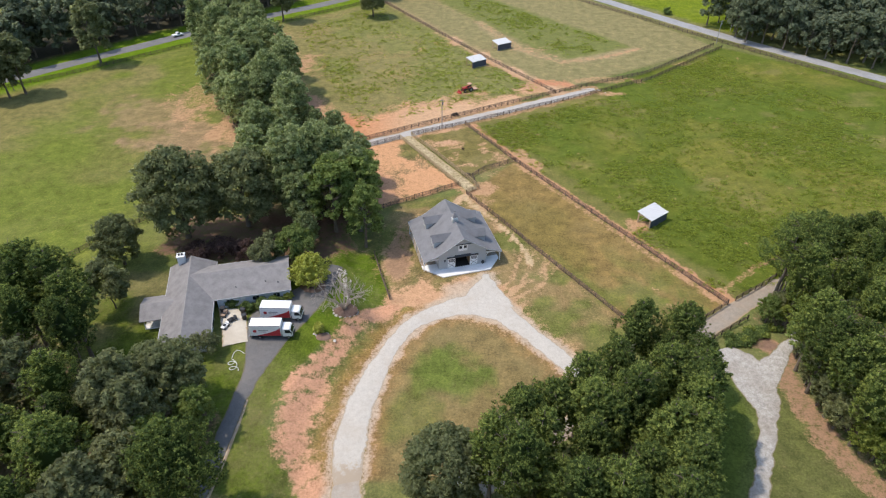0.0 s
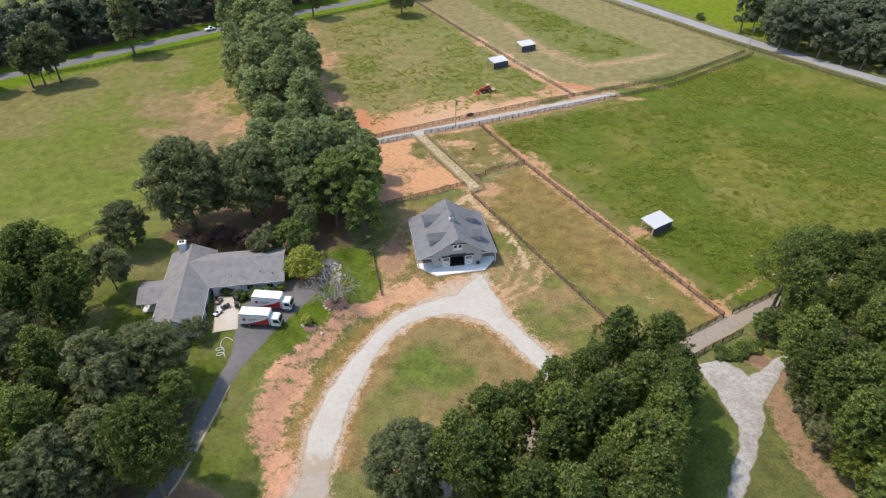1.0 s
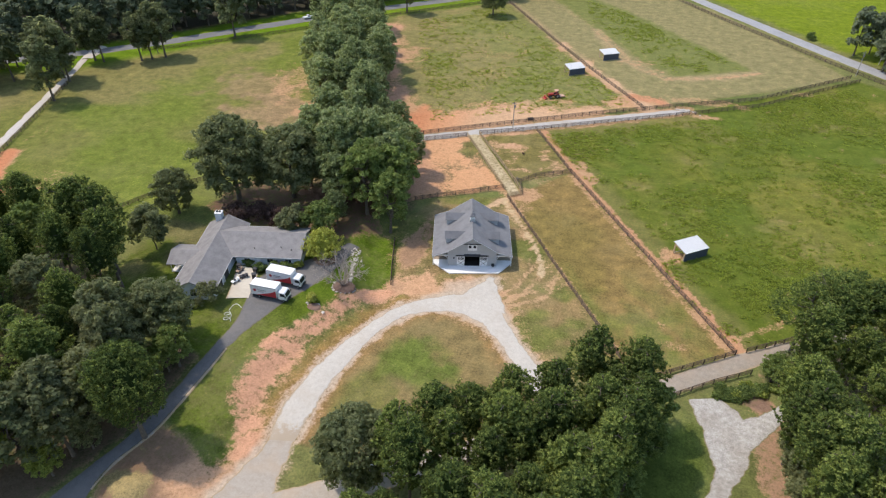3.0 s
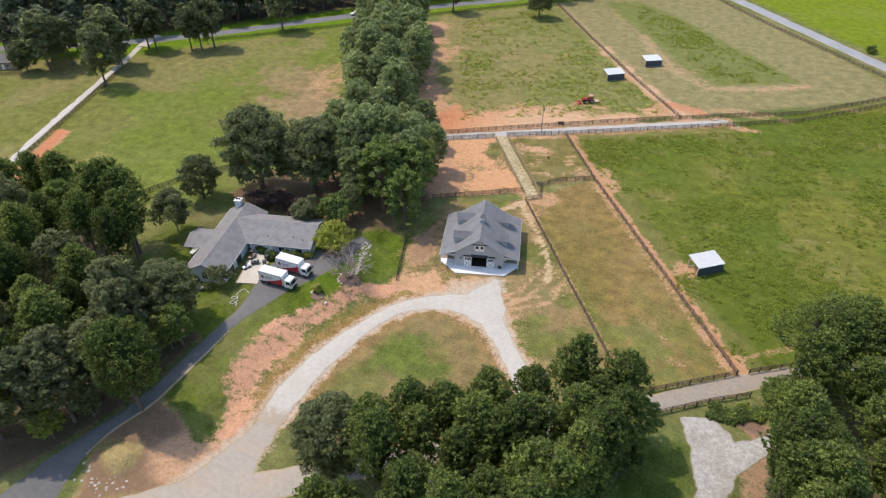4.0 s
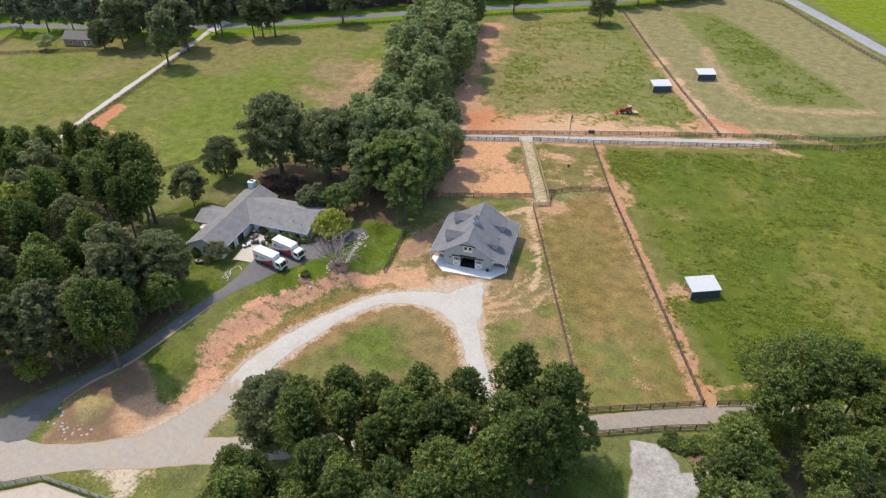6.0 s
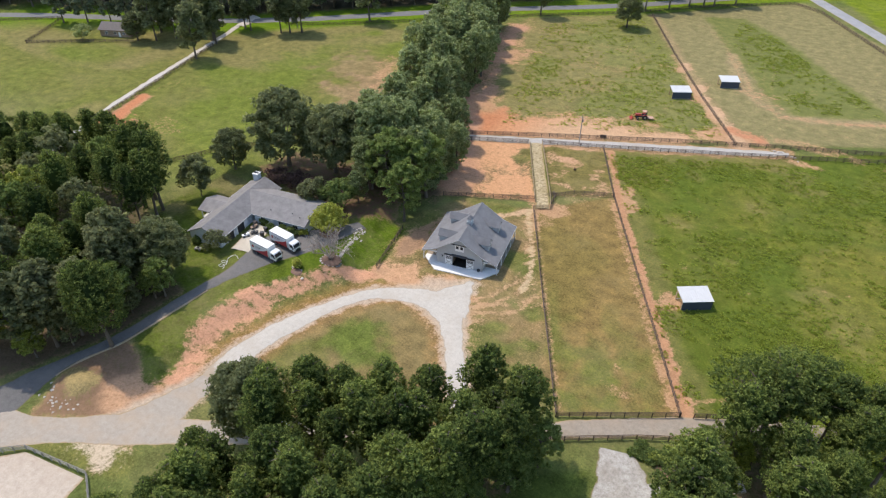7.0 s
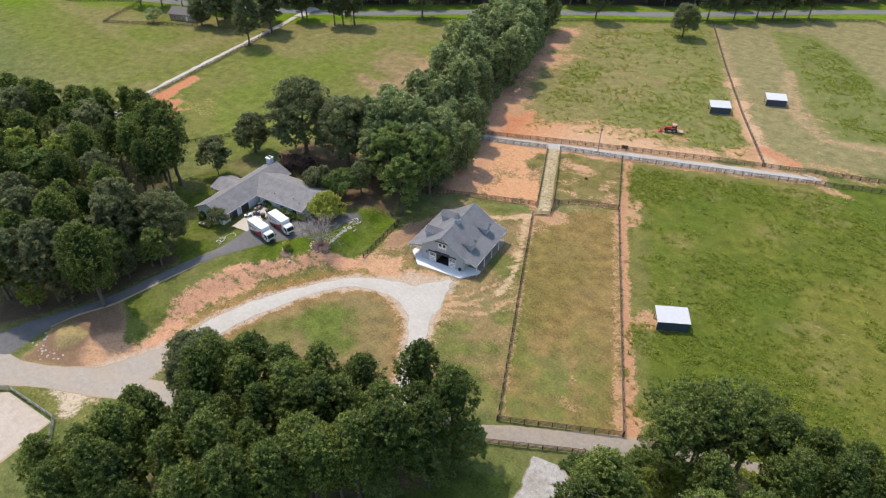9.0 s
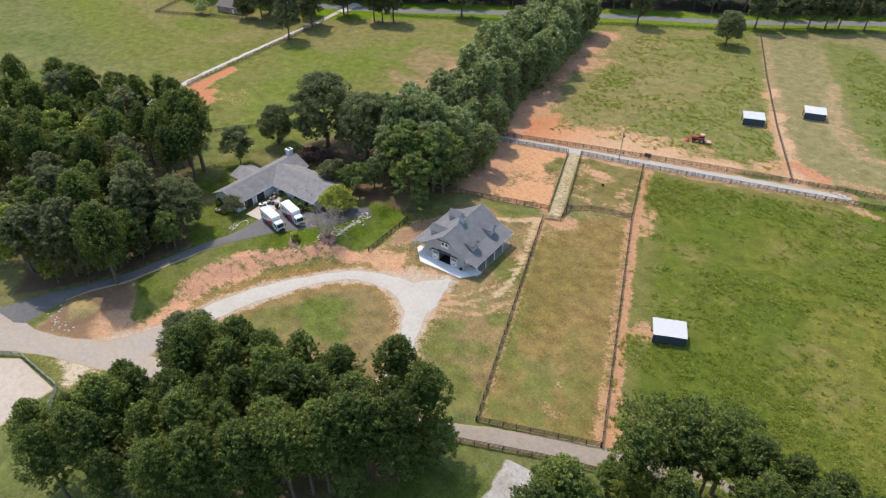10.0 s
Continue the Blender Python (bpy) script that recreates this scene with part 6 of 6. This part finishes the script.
def pine_crown(seed, height, radius, material, plumes=400, per=13, low=0.4, dense=True):
    """Loblolly pine: a rounded, lumpy top of upswept needle plumes round a dense middle, opening downwards."""
    rng = np.random.default_rng(seed)
    lump = [(v, rng.uniform(0.18, 0.4)) for v in ball_points(rng, 22)]

    def reach_at(u, turn):
        """How far the crown reaches at a share of its height and a bearing."""
        d = np.stack([np.cos(turn), np.sin(turn), (u - 0.45) * 2.2], -1)
        d /= np.linalg.norm(d, axis=-1)[..., None]
        bulge = sum(np.exp((d @ v - 1) / (w * w * 0.5)) for v, w in lump)
        return radius * np.minimum(1.0, 0.5 + 1.1 * u) * np.maximum(0.0, 1 - u ** 2.5) ** 0.56 * (0.72 + 0.3 * np.minimum(bulge, 1.3))

    u = rng.uniform(0, 1, plumes) ** 0.75
    turn = rng.uniform(0, 2 * math.pi, plumes)
    depth = np.where(rng.uniform(0, 1, plumes) < 0.78, rng.uniform(0.84, 1.04, plumes), rng.uniform(0.4, 0.85, plumes))
    r = reach_at(u, turn) * depth
    spots = np.stack([np.cos(turn) * r, np.sin(turn) * r, height * (low + (0.97 - low) * u) - 0.35 + rng.normal(0, 0.2, plumes)], -1)
    ways = np.stack([np.cos(turn) * r * 0.8, np.sin(turn) * r * 0.8, np.full(plumes, 0.55 * radius)], -1) + rng.normal(0, 0.18 * radius, (plumes, 3))
    ways /= np.linalg.norm(ways, axis=1)[:, None]
    long = rng.uniform(0.7, 1.3, plumes) * radius * 0.115
    pick = np.repeat(np.arange(plumes), per)
    n = len(pick)
    axis, reach = ways[pick], long[pick][:, None]
    s = rng.uniform(0, 1, (n, 1)) ** 1.1
    off = np.cross(axis, ball_points(rng, n))
    off /= np.linalg.norm(off, axis=1)[:, None] + 1e-9
    at = spots[pick] + axis * reach * (s * 1.9 - 0.6) + off * reach * 0.72 * np.sqrt(1.05 - s) * rng.uniform(0.5, 1.05, (n, 1))
    pads, _ = leaf_tris(at, axis * (0.2 + s) + off * 0.9, rng.uniform(0.13, 0.26, n), rng, 0.55)
    # needles that stand out of the tufts
    way = axis * 0.9 + off * 0.7 + rng.normal(0, 0.35, (n, 3))
    way /= np.linalg.norm(way, axis=1)[:, None]
    side = np.cross(way, rng.normal(0, 1, (n, 3)))
    side *= 0.07 / (np.linalg.norm(side, axis=1)[:, None] + 1e-9)
    spikes = np.stack([at - side, at + way * rng.uniform(0.25, 0.45, (n, 1)), at + side], 1)[::3].reshape(-1, 3)
    v = np.concatenate([pads, spikes])
    if not dense:
        return raw_mesh("crown", v, np.arange(len(v)).reshape(-1, 3), material)
    # the dense middle: rings of shaded foliage under the plumes
    rings, sides = 7, 12
    uu, tt = np.meshgrid(np.linspace(0.3, 0.97, rings), np.arange(sides) * 2 * math.pi / sides, indexing="ij")
    rr = reach_at(uu, tt) * rng.uniform(0.42, 0.62, uu.shape)
    core_v = np.stack([np.cos(tt) * rr, np.sin(tt) * rr, height * (low + (0.95 - low) * uu) - 0.5 + rng.normal(0, 0.15, uu.shape)], -1).reshape(-1, 3)
    k = np.arange((rings - 1) * sides)
    nxt = k - k % sides + (k % sides + 1) % sides
    core_f = np.concatenate([np.stack([k, nxt, k + sides], -1), np.stack([nxt, nxt + sides, k + sides], -1)])
    faces = np.concatenate([np.arange(len(v)).reshape(-1, 3), core_f + len(v)])
    return raw_mesh("crown", np.concatenate([v, core_v]), faces, material)


def tree(name, trunk, crown, label, category="tree"):
    root = thing(name, pose(0, 0, 0), label, category)
    for key, me in (("trunk", trunk), ("crown", crown)):
        o = new(key, me)
        o.parent = root
    return root


def bare_tree(seed, height, radius, name, label):
    rng = np.random.default_rng(seed)
    bm = bmesh.new()

    def grow(a, way, long, r, depth):
        b = a + way * long
        tube(bm, a, b, r, r * 0.6, 5)
        if depth:
            for _ in range(3):
                w = (way + Vector(rng.normal(0, 0.55, 3))).normalized()
                grow(a.lerp(b, rng.uniform(0.5, 1.0)), w, long * rng.uniform(0.55, 0.8), r * 0.55, depth - 1)

    for k in range(8):
        t = k * 0.79
        grow(Vector((0, 0, 0)), Vector((math.cos(t) * 0.6, math.sin(t) * 0.6, 1)).normalized(), height * 0.42, radius, 4)
    root = thing(name, pose(0, 0, 0), label, "tree")
    part("crown", bm, DEAD_BARK, root)
    return root


RNG = np.random.default_rng(7)


def stock(kind):
    """The kinds of tree, each in a few builds, at the origin until placed."""
    made = []
    if kind == "row":
        for k in range(4):
            made.append(tree("broadleaf_tree", trunk_mesh(np.random.default_rng(k + 10), 15, 0.38, 9, 5.0), broad_crown(k + 20, 5.9, 1.5, 22.0, LEAF_ROW, 290, 7800, 0.34, size=(0.07, 0.15)), "tall broadleaf tree in a dense green row"))
    elif kind == "oak":
        for k in range(2):
            made.append(tree("oak_tree", trunk_mesh(np.random.default_rng(k + 30), 14, 0.55, 12, 7.5, 0.25), broad_crown(k + 40, 8.8, 1.6, 20.5, LEAF_OAK, 330, 17000, 0.34, size=(0.08, 0.17)), "broad dark green oak with a round crown"))
    elif kind == "wood":
        for k, leaf_kind in enumerate((LEAF_WOOD, LEAF_OAK, LEAF_WOOD, LEAF_LIGHT, LEAF_AIRY)):
            made.append(tree("woodland_tree", trunk_mesh(np.random.default_rng(k + 50), 15, 0.34, 8, 4.5), broad_crown(k + 60, 5.2, 2.5, 20.0, leaf_kind, 190, 5400, 0.35, size=(0.07, 0.17)), "broadleaf woodland tree with uneven crown"))
    elif kind == "light":
        made.append(tree("broadleaf_tree", trunk_mesh(np.random.default_rng(58), 15, 0.4, 10, 5.0), pine_crown(68, 20, 6.4, LEAF_PINE, 700, 18, 0.3), "spreading light green pine"))
    elif kind == "pine":
        for k in range(6):
            made.append(tree("pine_tree", trunk_mesh(np.random.default_rng(k + 70), 20.5, 0.3, 16, 4.0, 0.45), pine_crown(k + 80, 21, 4.4, LEAF_PINE, low=(0.34, 0.44, 0.38, 0.3, 0.46, 0.36)[k]), "tall pine with tufted green crown"))
    elif kind == "open":
        for k in range(2):
            made.append(tree("pine_tree", trunk_mesh(np.random.default_rng(k + 130), 19, 0.36, 20, 7.0, 0.4), pine_crown(k + 140, 20.5, 6.2, LEAF_PINE, 220, 15, 0.6, False), "spreading open pine with bare forking limbs"))
    elif kind == "airy":
        for k in range(2):
            made.append(tree("broadleaf_tree", trunk_mesh(np.random.default_rng(k + 150), 16, 0.4, 14, 5.5, 0.2, bend=0.5), broad_crown(k + 160, 5.6, 2.5, 21.5, LEAF_AIRY, 120, 6200, 0.33, size=(0.08, 0.17)), "tall fresh green tree with an open layered crown"))
    elif kind == "far":
        for k in range(3):
            made.append(tree("distant_tree", trunk_mesh(np.random.default_rng(k + 90), 14, 0.36, 6, 4.5), broad_crown(k + 95, 5.8, 0.3, 21.0, LEAF_FAR, 45, 1150, 0.8, size=(0.12, 0.28)), "tall dark tree beyond the country road"))
    elif kind == "lone":
        for k in range(2):
            made.append(tree("field_tree", trunk_mesh(np.random.default_rng(k + 110), 15, 0.36, 8, 4.5, 0.3), broad_crown(k + 115, 5.2, 1.6, 20.0, LEAF_OAK, 80, 5200, 0.5, size=(0.12, 0.3)), "slender shade tree beside the field fence"))
    return made


def skirt_bush(x, y, seed, size):
    """Low leafy growth at the foot of the row."""
    shrub(x, y, 3.2 * size, 5.2 * size, LEAF_ROW, "low leafy growth at the foot of a tree row", seed, leaf=0.34, leaves=1500)


USED = {}


def plant(kind, x, y, size=1.0, wide_by=1.0, label=""):
    """Sets a tree of a kind on the ground, turned at random; the first of each build is the original itself."""
    if kind not in USED:
        USED[kind] = [stock(kind), set(), 0]
    made, placed, n = USED[kind]
    k = n % len(made)
    USED[kind][2] += 1
    m = pose(x, y, up(x, y), 0, 0, float(RNG.uniform(0, 360))) @ Matrix.Diagonal((size * wide_by, size * wide_by, size, 1))
    if k not in placed:
        placed.add(k)
        ob = made[k]
        ob.matrix_basis = m
    else:
        src = made[k]
        keep = src.matrix_basis.copy()
        src.matrix_basis = Matrix.Identity(4)
        ob = copy_thing(src, m)
        src.matrix_basis = keep
    return tagged(ob, label) if label else ob


def scatter(outline, gap, seed, tries=4000):
    """Spots over an outline, at least a gap apart."""
    rng = np.random.default_rng(seed)
    p = rng.uniform(np.min(outline, axis=0), np.max(outline, axis=0), (tries, 2))
    p = p[within(p[:, 0], p[:, 1], outline) > 0]
    spots = p[:1]
    for q in p[1:]:
        if np.min(np.hypot(*(spots - q).T)) > gap:
            spots = np.vstack([spots, q])
    return [tuple(map(float, q)) for q in spots]


for x, y in scatter(ROW_WOODS, 7.3, 1):
    plant("row", x, y, RNG.uniform(0.8, 1.12) * (0.76 if x > -40 and 154 < y < 190 else 1))
for x, y, s in ((-60.5, 124.5, 1.15), (-47.5, 130, 1.0), (-71.5, 114, 0.62)):
    plant("oak", x, y, s)
for x, y, s in ((-31, 121, 0.45), (-33, 129, 0.8)):
    plant("row", x, y, s, 1.15)
for x, y, s in ((-25.6, 127.4, 1.0), (-20.2, 130.5, 0.98), (-20.3, 136.5, 0.95), (-18.2, 124.0, 0.82)):
    plant("airy", x, y, s, 1.1)
for x, y, s in ((70.2, 102.6, 1.0), (74.5, 106, 1.02), (79, 110, 0.95)):
    plant("open", x, y, s, 1.25)
plant("oak", 0.5, 57, 0.76, label="round dark broadleaf tree at the end of the drive")
plant("light", -37.4, 53.6, 1.08, 1.0, label="spreading light green pine over the driveway")
for x, y, s in ((-46.2, 73.2, 0.74), (-53, 67.5, 0.72)):
    plant("oak", x, y, s, label="dark round broadleaf tree at the lawn's edge")
plant("airy", -40.4, 68.6, 0.5, 1.15, label="young light green tree beside the driveway")
plant("wood", -47, 63, 0.95)
for x, y, s in ((-70, 89, 1.1), (-76, 91, 1.1), (-66, 85, 1.0)):
    plant("pine", x, y, s, 1.25)
for x, y in scatter(LEFT_WOODS, 7.0, 2):
    if RNG.uniform() < 0.66:
        plant("pine", x, y, RNG.uniform(0.85, 1.15), RNG.uniform(1.0, 1.3))
    else:
        plant("wood", x, y, RNG.uniform(0.8, 1.15))
for x, y in scatter(PINE_WOODS, 5.2, 3):
    plant("pine", x, y, RNG.uniform(0.76, 1.14), RNG.uniform(0.9, 1.12))
for x, y, s in ((73, 105.5, 0.85), (78, 108, 0.9), (83, 110.2, 0.88), (88, 112, 0.85), (92, 108, 0.95), (87, 105, 0.9), (93, 114.5, 0.82), (97, 112, 0.9)):
    plant("pine", x, y, s, 1.05)
for x, y, s in ((43, 77.5, 0.46), (45, 74, 0.42), (-44.6, 49.5, 0.38), (-42.6, 55, 0.4), (-42, 61.5, 0.42), (-47.6, 43.5, 0.42), (-41.6, 67, 0.4)):
    plant("wood", x, y, s, 1.3)
for x, y, s in ((-47, 47.5, 0.9), (-51, 43, 1.0), (-45.5, 52, 0.8), (-56, 40, 0.95), (-44, 60, 0.75)):
    plant("wood", x, y, s, 1.1)
for x, y in scatter(EAST_PINES, 6.4, 4):
    plant("pine", x, y, RNG.uniform(0.68, 1.16), RNG.uniform(0.95, 1.15))
for x, y, s in ((34.2, 80.2, 1.03), (41.8, 80, 1.02), (38.2, 76, 0.86), (6, 30, 0.9), (9.5, 35, 0.92), (13, 29.5, 0.95), (10.5, 40, 0.95), (6.2, 44, 0.85), (17, 36, 1.0), (7.5, 57.5, 0.98), (12, 62, 1.0), (17, 64.5, 0.95), (22.5, 68.5, 1.0), (28.5, 72.5, 0.96), (30.5, 66.5, 1.0), (36.2, 70, 1.04), (39.5, 66.5, 1.06), (25.5, 62, 0.98), (33, 58, 1.06)):
    plant("pine", x, y, s, 1.1)
for x, y in scatter(PINE_WOODS, 9.0, 12):
    plant("wood", x + 1.5, y + 1.5, RNG.uniform(0.42, 0.58), 1.1)
for x, y, s in ((42.5, 73.5, 0.95), (40.6, 68.5, 1.05), (38.2, 62.5, 1.1), (36.4, 57, 1.08), (34, 51.5, 1.1), (31.5, 46.5, 1.1), (28.5, 41.5, 1.05)):
    plant("pine", x, y, s, 1.05)
for x, y, s in ((43.8, 72.4, 0.6), (41.4, 64.5, 0.5), (45.6, 79.5, 0.55)):
    plant("airy", x, y, s, 1.15, label="airy light green tree at the edge of the pines")
for x, y in ((69.5, 88), (69.6, 82.5), (70, 76.5), (70.5, 70.5), (71.5, 64.5), (73, 58.5), (75, 52.5), (74, 80), (75, 72), (77, 63)):
    plant("wood", x, y, RNG.uniform(0.55, 0.8), 1.15)
for x, y in ((67.5, 98), (69.8, 99.2), (72.2, 100.4), (74.6, 101.5), (71.6, 97.4), (76.5, 104)):
    plant("wood", x, y, RNG.uniform(0.28, 0.42), 1.5)
for x, y in ((67.8, 84.5), (67.4, 79), (68, 73.5), (69.5, 67.5)):
    plant("pine", x, y, RNG.uniform(0.9, 1.05), 1.15)
for x, y, s in ((-158.5, 166.5, 1.12), (-166, 182.5, 1.1), (-170, 184.5, 1.15), (-167.5, 203, 1.0), (-172, 203.5, 1.05), (-154, 208.5, 0.95), (-151, 211, 0.95), (-147.2, 214.5, 1.12), (-133.5, 244.5, 1.2), (-73, 299, 1.1), (-190, 170, 1.1), (-186, 177, 1.0), (-198, 178, 1.0), (-183, 190, 1.0),
                (-35, 335, 1.1), (-26.7, 345, 1.0), (-20, 355, 1.0), (-14, 358.5, 1.05), (-10.5, 364, 1.0), (-2, 371, 1.0)):
    plant("lone", x, y, s)
plant("oak", -196.5, 165.5, 0.6, label="round broadleaf tree beside a distant house")
plant("oak", -32.3, 305.5, 0.72, label="round dark shade tree alone in a field")
for x, y in ((-246, 160), (-238, 167), (-229, 173), (-221, 176.5), (-212, 182), (-204, 184.5), (-196, 189)):
    plant("far", x, y, RNG.uniform(0.7, 1.0))
FAR_EDGE = [(x, y) for x, y in FAR_WOODS[:8]]
FAR_STRIP = FAR_EDGE + [(x - 15, y + 18) for x, y in FAR_EDGE[::-1]]
for x, y in scatter(FAR_STRIP, 6.6, 5, 12000):
    plant("far", x, y, RNG.uniform(0.85, 1.25))
for x, y in scatter([(128, 272), (120, 296), (150, 320), (190, 285), (200, 240), (170, 238)], 6.8, 6):
    plant("far", x, y, RNG.uniform(0.75, 1.1))
for x, y, s in ((68.2, 81, 0.42), (67.8, 76, 0.4), (68.3, 71, 0.45), (70.3, 66, 0.42), (72.2, 61, 0.45), (74.2, 56.5, 0.42), (70, 86, 0.5)):
    plant("wood", x, y, s, 1.25)


# ---- shrubs and small trees near the house ----
def shrub(x, y, radius, high, material, label, seed, name="shrub", leaf=0.24, leaves=1800):
    root = thing(name, pose(x, y, up(x, y)), label, "shrub")
    rng = np.random.default_rng(seed)
    bm = bmesh.new()
    for _ in range(6):
        a = rng.uniform(0, 6.28)
        tube(bm, (0, 0, -0.1), (math.cos(a) * radius * 0.5, math.sin(a) * radius * 0.5, high * 0.6), 0.05, 0.02, 5)
    part("stem", bm, BARK, root)
    o = new("foliage", broad_crown(seed, radius, 0.1, high, material, 26, leaves, leaf, "foliage"))
    o.parent = root
    return root


def small_tree(x, y, radius, low, high, material, label, seed, leaves=5000, leaf=0.3, name="small_tree"):
    ob = tree(name, trunk_mesh(np.random.default_rng(seed), high * 0.75, 0.16, 9, radius * 0.9, 0.25), broad_crown(seed, radius, low, high, material, 40, leaves, leaf), label)
    ob.matrix_basis = pose(x, y, up(x, y))
    return ob


small_tree(-67.5, 99.2, 4.7, 2.4, 11.0, LEAF_OAK, "slim shade tree on the lawn beside the house", 201)
spiky = tree("small_tree", trunk_mesh(np.random.default_rng(202), 5.4, 0.16, 9, 4.0, 0.25), pine_crown(202, 7.3, 4.9, LEAF_YELLOW, 420, 15, 0.12), "spiky yellow-green ornamental tree beside the house wall")
spiky.matrix_basis = pose(-28.3, 107.6, up(-28.3, 107.6))
small_tree(-38.5, 112.5, 3.4, 1.5, 8.5, LEAF_WOOD, "young light green tree behind the house", 203)
small_tree(-33.0, 116.0, 4.4, 1.2, 8.5, LEAF_SHRUB, "young light green tree behind the house", 204)
for x, y, r, h, mt, lb in ((-45.4, 86.6, 3.5, 4.4, LEAF_WOOD, "large round olive shrub at the garage corner"), (-51.0, 85.4, 1.3, 1.6, LEAF_SHRUB, "low green shrub at the house gable"), (-43.6, 100.4, 1.4, 1.8, LEAF_SHRUB, "low green shrub at the house corner"),
                          (-40.2, 98.9, 1.3, 1.5, LEAF_SHRUB, "green foundation shrub along the house wall"), (-37.4, 99.7, 1.7, 1.9, LEAF_SHRUB, "green foundation shrub along the house wall"), (-34.6, 100.4, 1.7, 1.9, LEAF_SHRUB, "green foundation shrub along the house wall"),
                          (-32.4, 102.2, 1.0, 1.4, LEAF_YELLOW, "yellowing small shrub at the house corner"), (-24.2, 92.2, 1.0, 2.2, LEAF_YELLOW, "small yellow-green sapling in a mulch bed"),
                          (-55.5, 115.5, 3.4, 4.6, LEAF_PLUM, "dark plum-leaved bush behind the house"), (-50.0, 117.5, 3.2, 4.4, LEAF_PLUM, "dark plum-leaved bush behind the house"), (-44.5, 117.0, 3.0, 4.2, LEAF_PLUM, "dark plum-leaved bush behind the house"),
                          (-217, 152.5, 4.2, 6.5, LEAF_ROW, "pale green bush in a far garden"), (107, 311, 2.2, 3.0, LEAF_SHRUB, "lone bush in a far field")):
    shrub(x, y, r, h, mt, lb, int(abs(x * 7 + y)))
for k in range(22):
    u = k / 21
    x, y = 57.5 + 9.5 * u + random.gauss(0, 0.9), 91.6 + 3.6 * u + random.gauss(0, 1.0)
    shrub(x, y, random.uniform(0.5, 1.35), random.uniform(0.3, 0.8) + u * 0.5, (LEAF_SHRUB, LEAF_SHRUB, LEAF_LIGHT)[k % 3], "straggling green roadside weeds by the fence", 400 + k, leaf=0.2, leaves=700)
shrub(6.3, 173.6, 0.3, 0.6, LEAF_PLUM, "tiny dark sapling in the small paddock", 390, leaf=0.1, leaves=160)
dead = bare_tree(9, 8.8, 0.19, "bare_tree", "leafless grey small tree in a mulch bed")
dead.matrix_basis = pose(-20.1, 99.0, up(-20.1, 99.0))


for k, (x, y) in enumerate(resample([(-18.5, 140), (-22.5, 152), (-29.5, 166), (-46.5, 189), (-52, 209), (-66.5, 244), (-80, 272)], 5.6)):
    skirt_bush(float(x) - 1.2 + random.gauss(0, 0.8), float(y) + random.gauss(0, 0.6), 500 + k, random.uniform(0.7, 1.2))


# ---- weed clumps in the pastures ----
def weed_patch(name, outline, count, seed, label, blades=24):
    """Many low leafy mounds over a field, thick where the growth is rank, in one sheet of small blades."""
    rng = np.random.default_rng(seed)
    lo, hi = np.min(outline, axis=0), np.max(outline, axis=0)
    p = rng.uniform(lo, hi, (count * 8, 2))
    dense = rough_noise(p[:, 0], p[:, 1], 0.05, seed) * 0.6 + rough_noise(p[:, 0], p[:, 1], 0.2, seed + 1) * 0.4
    keep = (within(p[:, 0], p[:, 1], outline) > 1.5) & (dense + rng.uniform(-0.14, 0.14, len(p)) > 0.53)
    p = p[keep][:count]
    n = len(p)
    base = np.stack([p[:, 0], p[:, 1], rise(p[:, 0], p[:, 1])], -1)
    size = rng.uniform(0.3, 0.85, n) * (0.6 + 0.8 * rough_noise(p[:, 0], p[:, 1], 0.12, seed + 2))
    squeeze = rng.uniform(0.5, 1.0, n)
    verts = []
    for _ in range(blades):
        d = rng.normal(0, 0.55, (n, 2))
        lift = np.exp(-(d ** 2).sum(1))
        off = np.stack([d[:, 0] * size, d[:, 1] * size * squeeze, lift * size * 0.42], -1)
        long = rng.uniform(0.18, 0.4, (n, 1))
        way = np.concatenate([d * 0.7 + rng.normal(0, 0.5, (n, 2)), rng.uniform(0.0, 0.6, (n, 1))], 1)
        way *= long / (np.linalg.norm(way, axis=1)[:, None] + 1e-9)
        side = np.cross(way, np.array([0, 0, 1.0]) + rng.normal(0, 0.35, (n, 3)))
        side *= 0.12 / (np.linalg.norm(side, axis=1)[:, None] + 1e-9)
        verts.append(np.stack([base + off - side, base + off + way, base + off + side], 1))
    v = np.stack(verts, 1).reshape(-1, 3)
    tagged(new(name, raw_mesh(name, v, np.arange(len(v)).reshape(-1, 3), WEED)), label, "weeds", kind="stuff")


weed_patch("pasture_weeds", [(9, 189), (59, 105), (72, 108), (100, 112), (140, 130), (150, 200), (112, 258), (54, 213)], 9000, 301, "rank green weeds in the east pasture", 20)
weed_patch("pasture_weeds", [(-28, 186), (38, 220), (20, 245), (-4, 282), (-32, 325), (-66, 290), (-45, 230)], 1700, 302, "rank green weeds in the north field")
weed_patch("pasture_weeds", [(11, 312), (31, 278), (40, 263), (50.6, 253), (62.4, 257.5), (77, 266), (69, 279), (50, 301), (28, 330), (6, 348)], 1100, 303, "rank green weeds in the mown field")
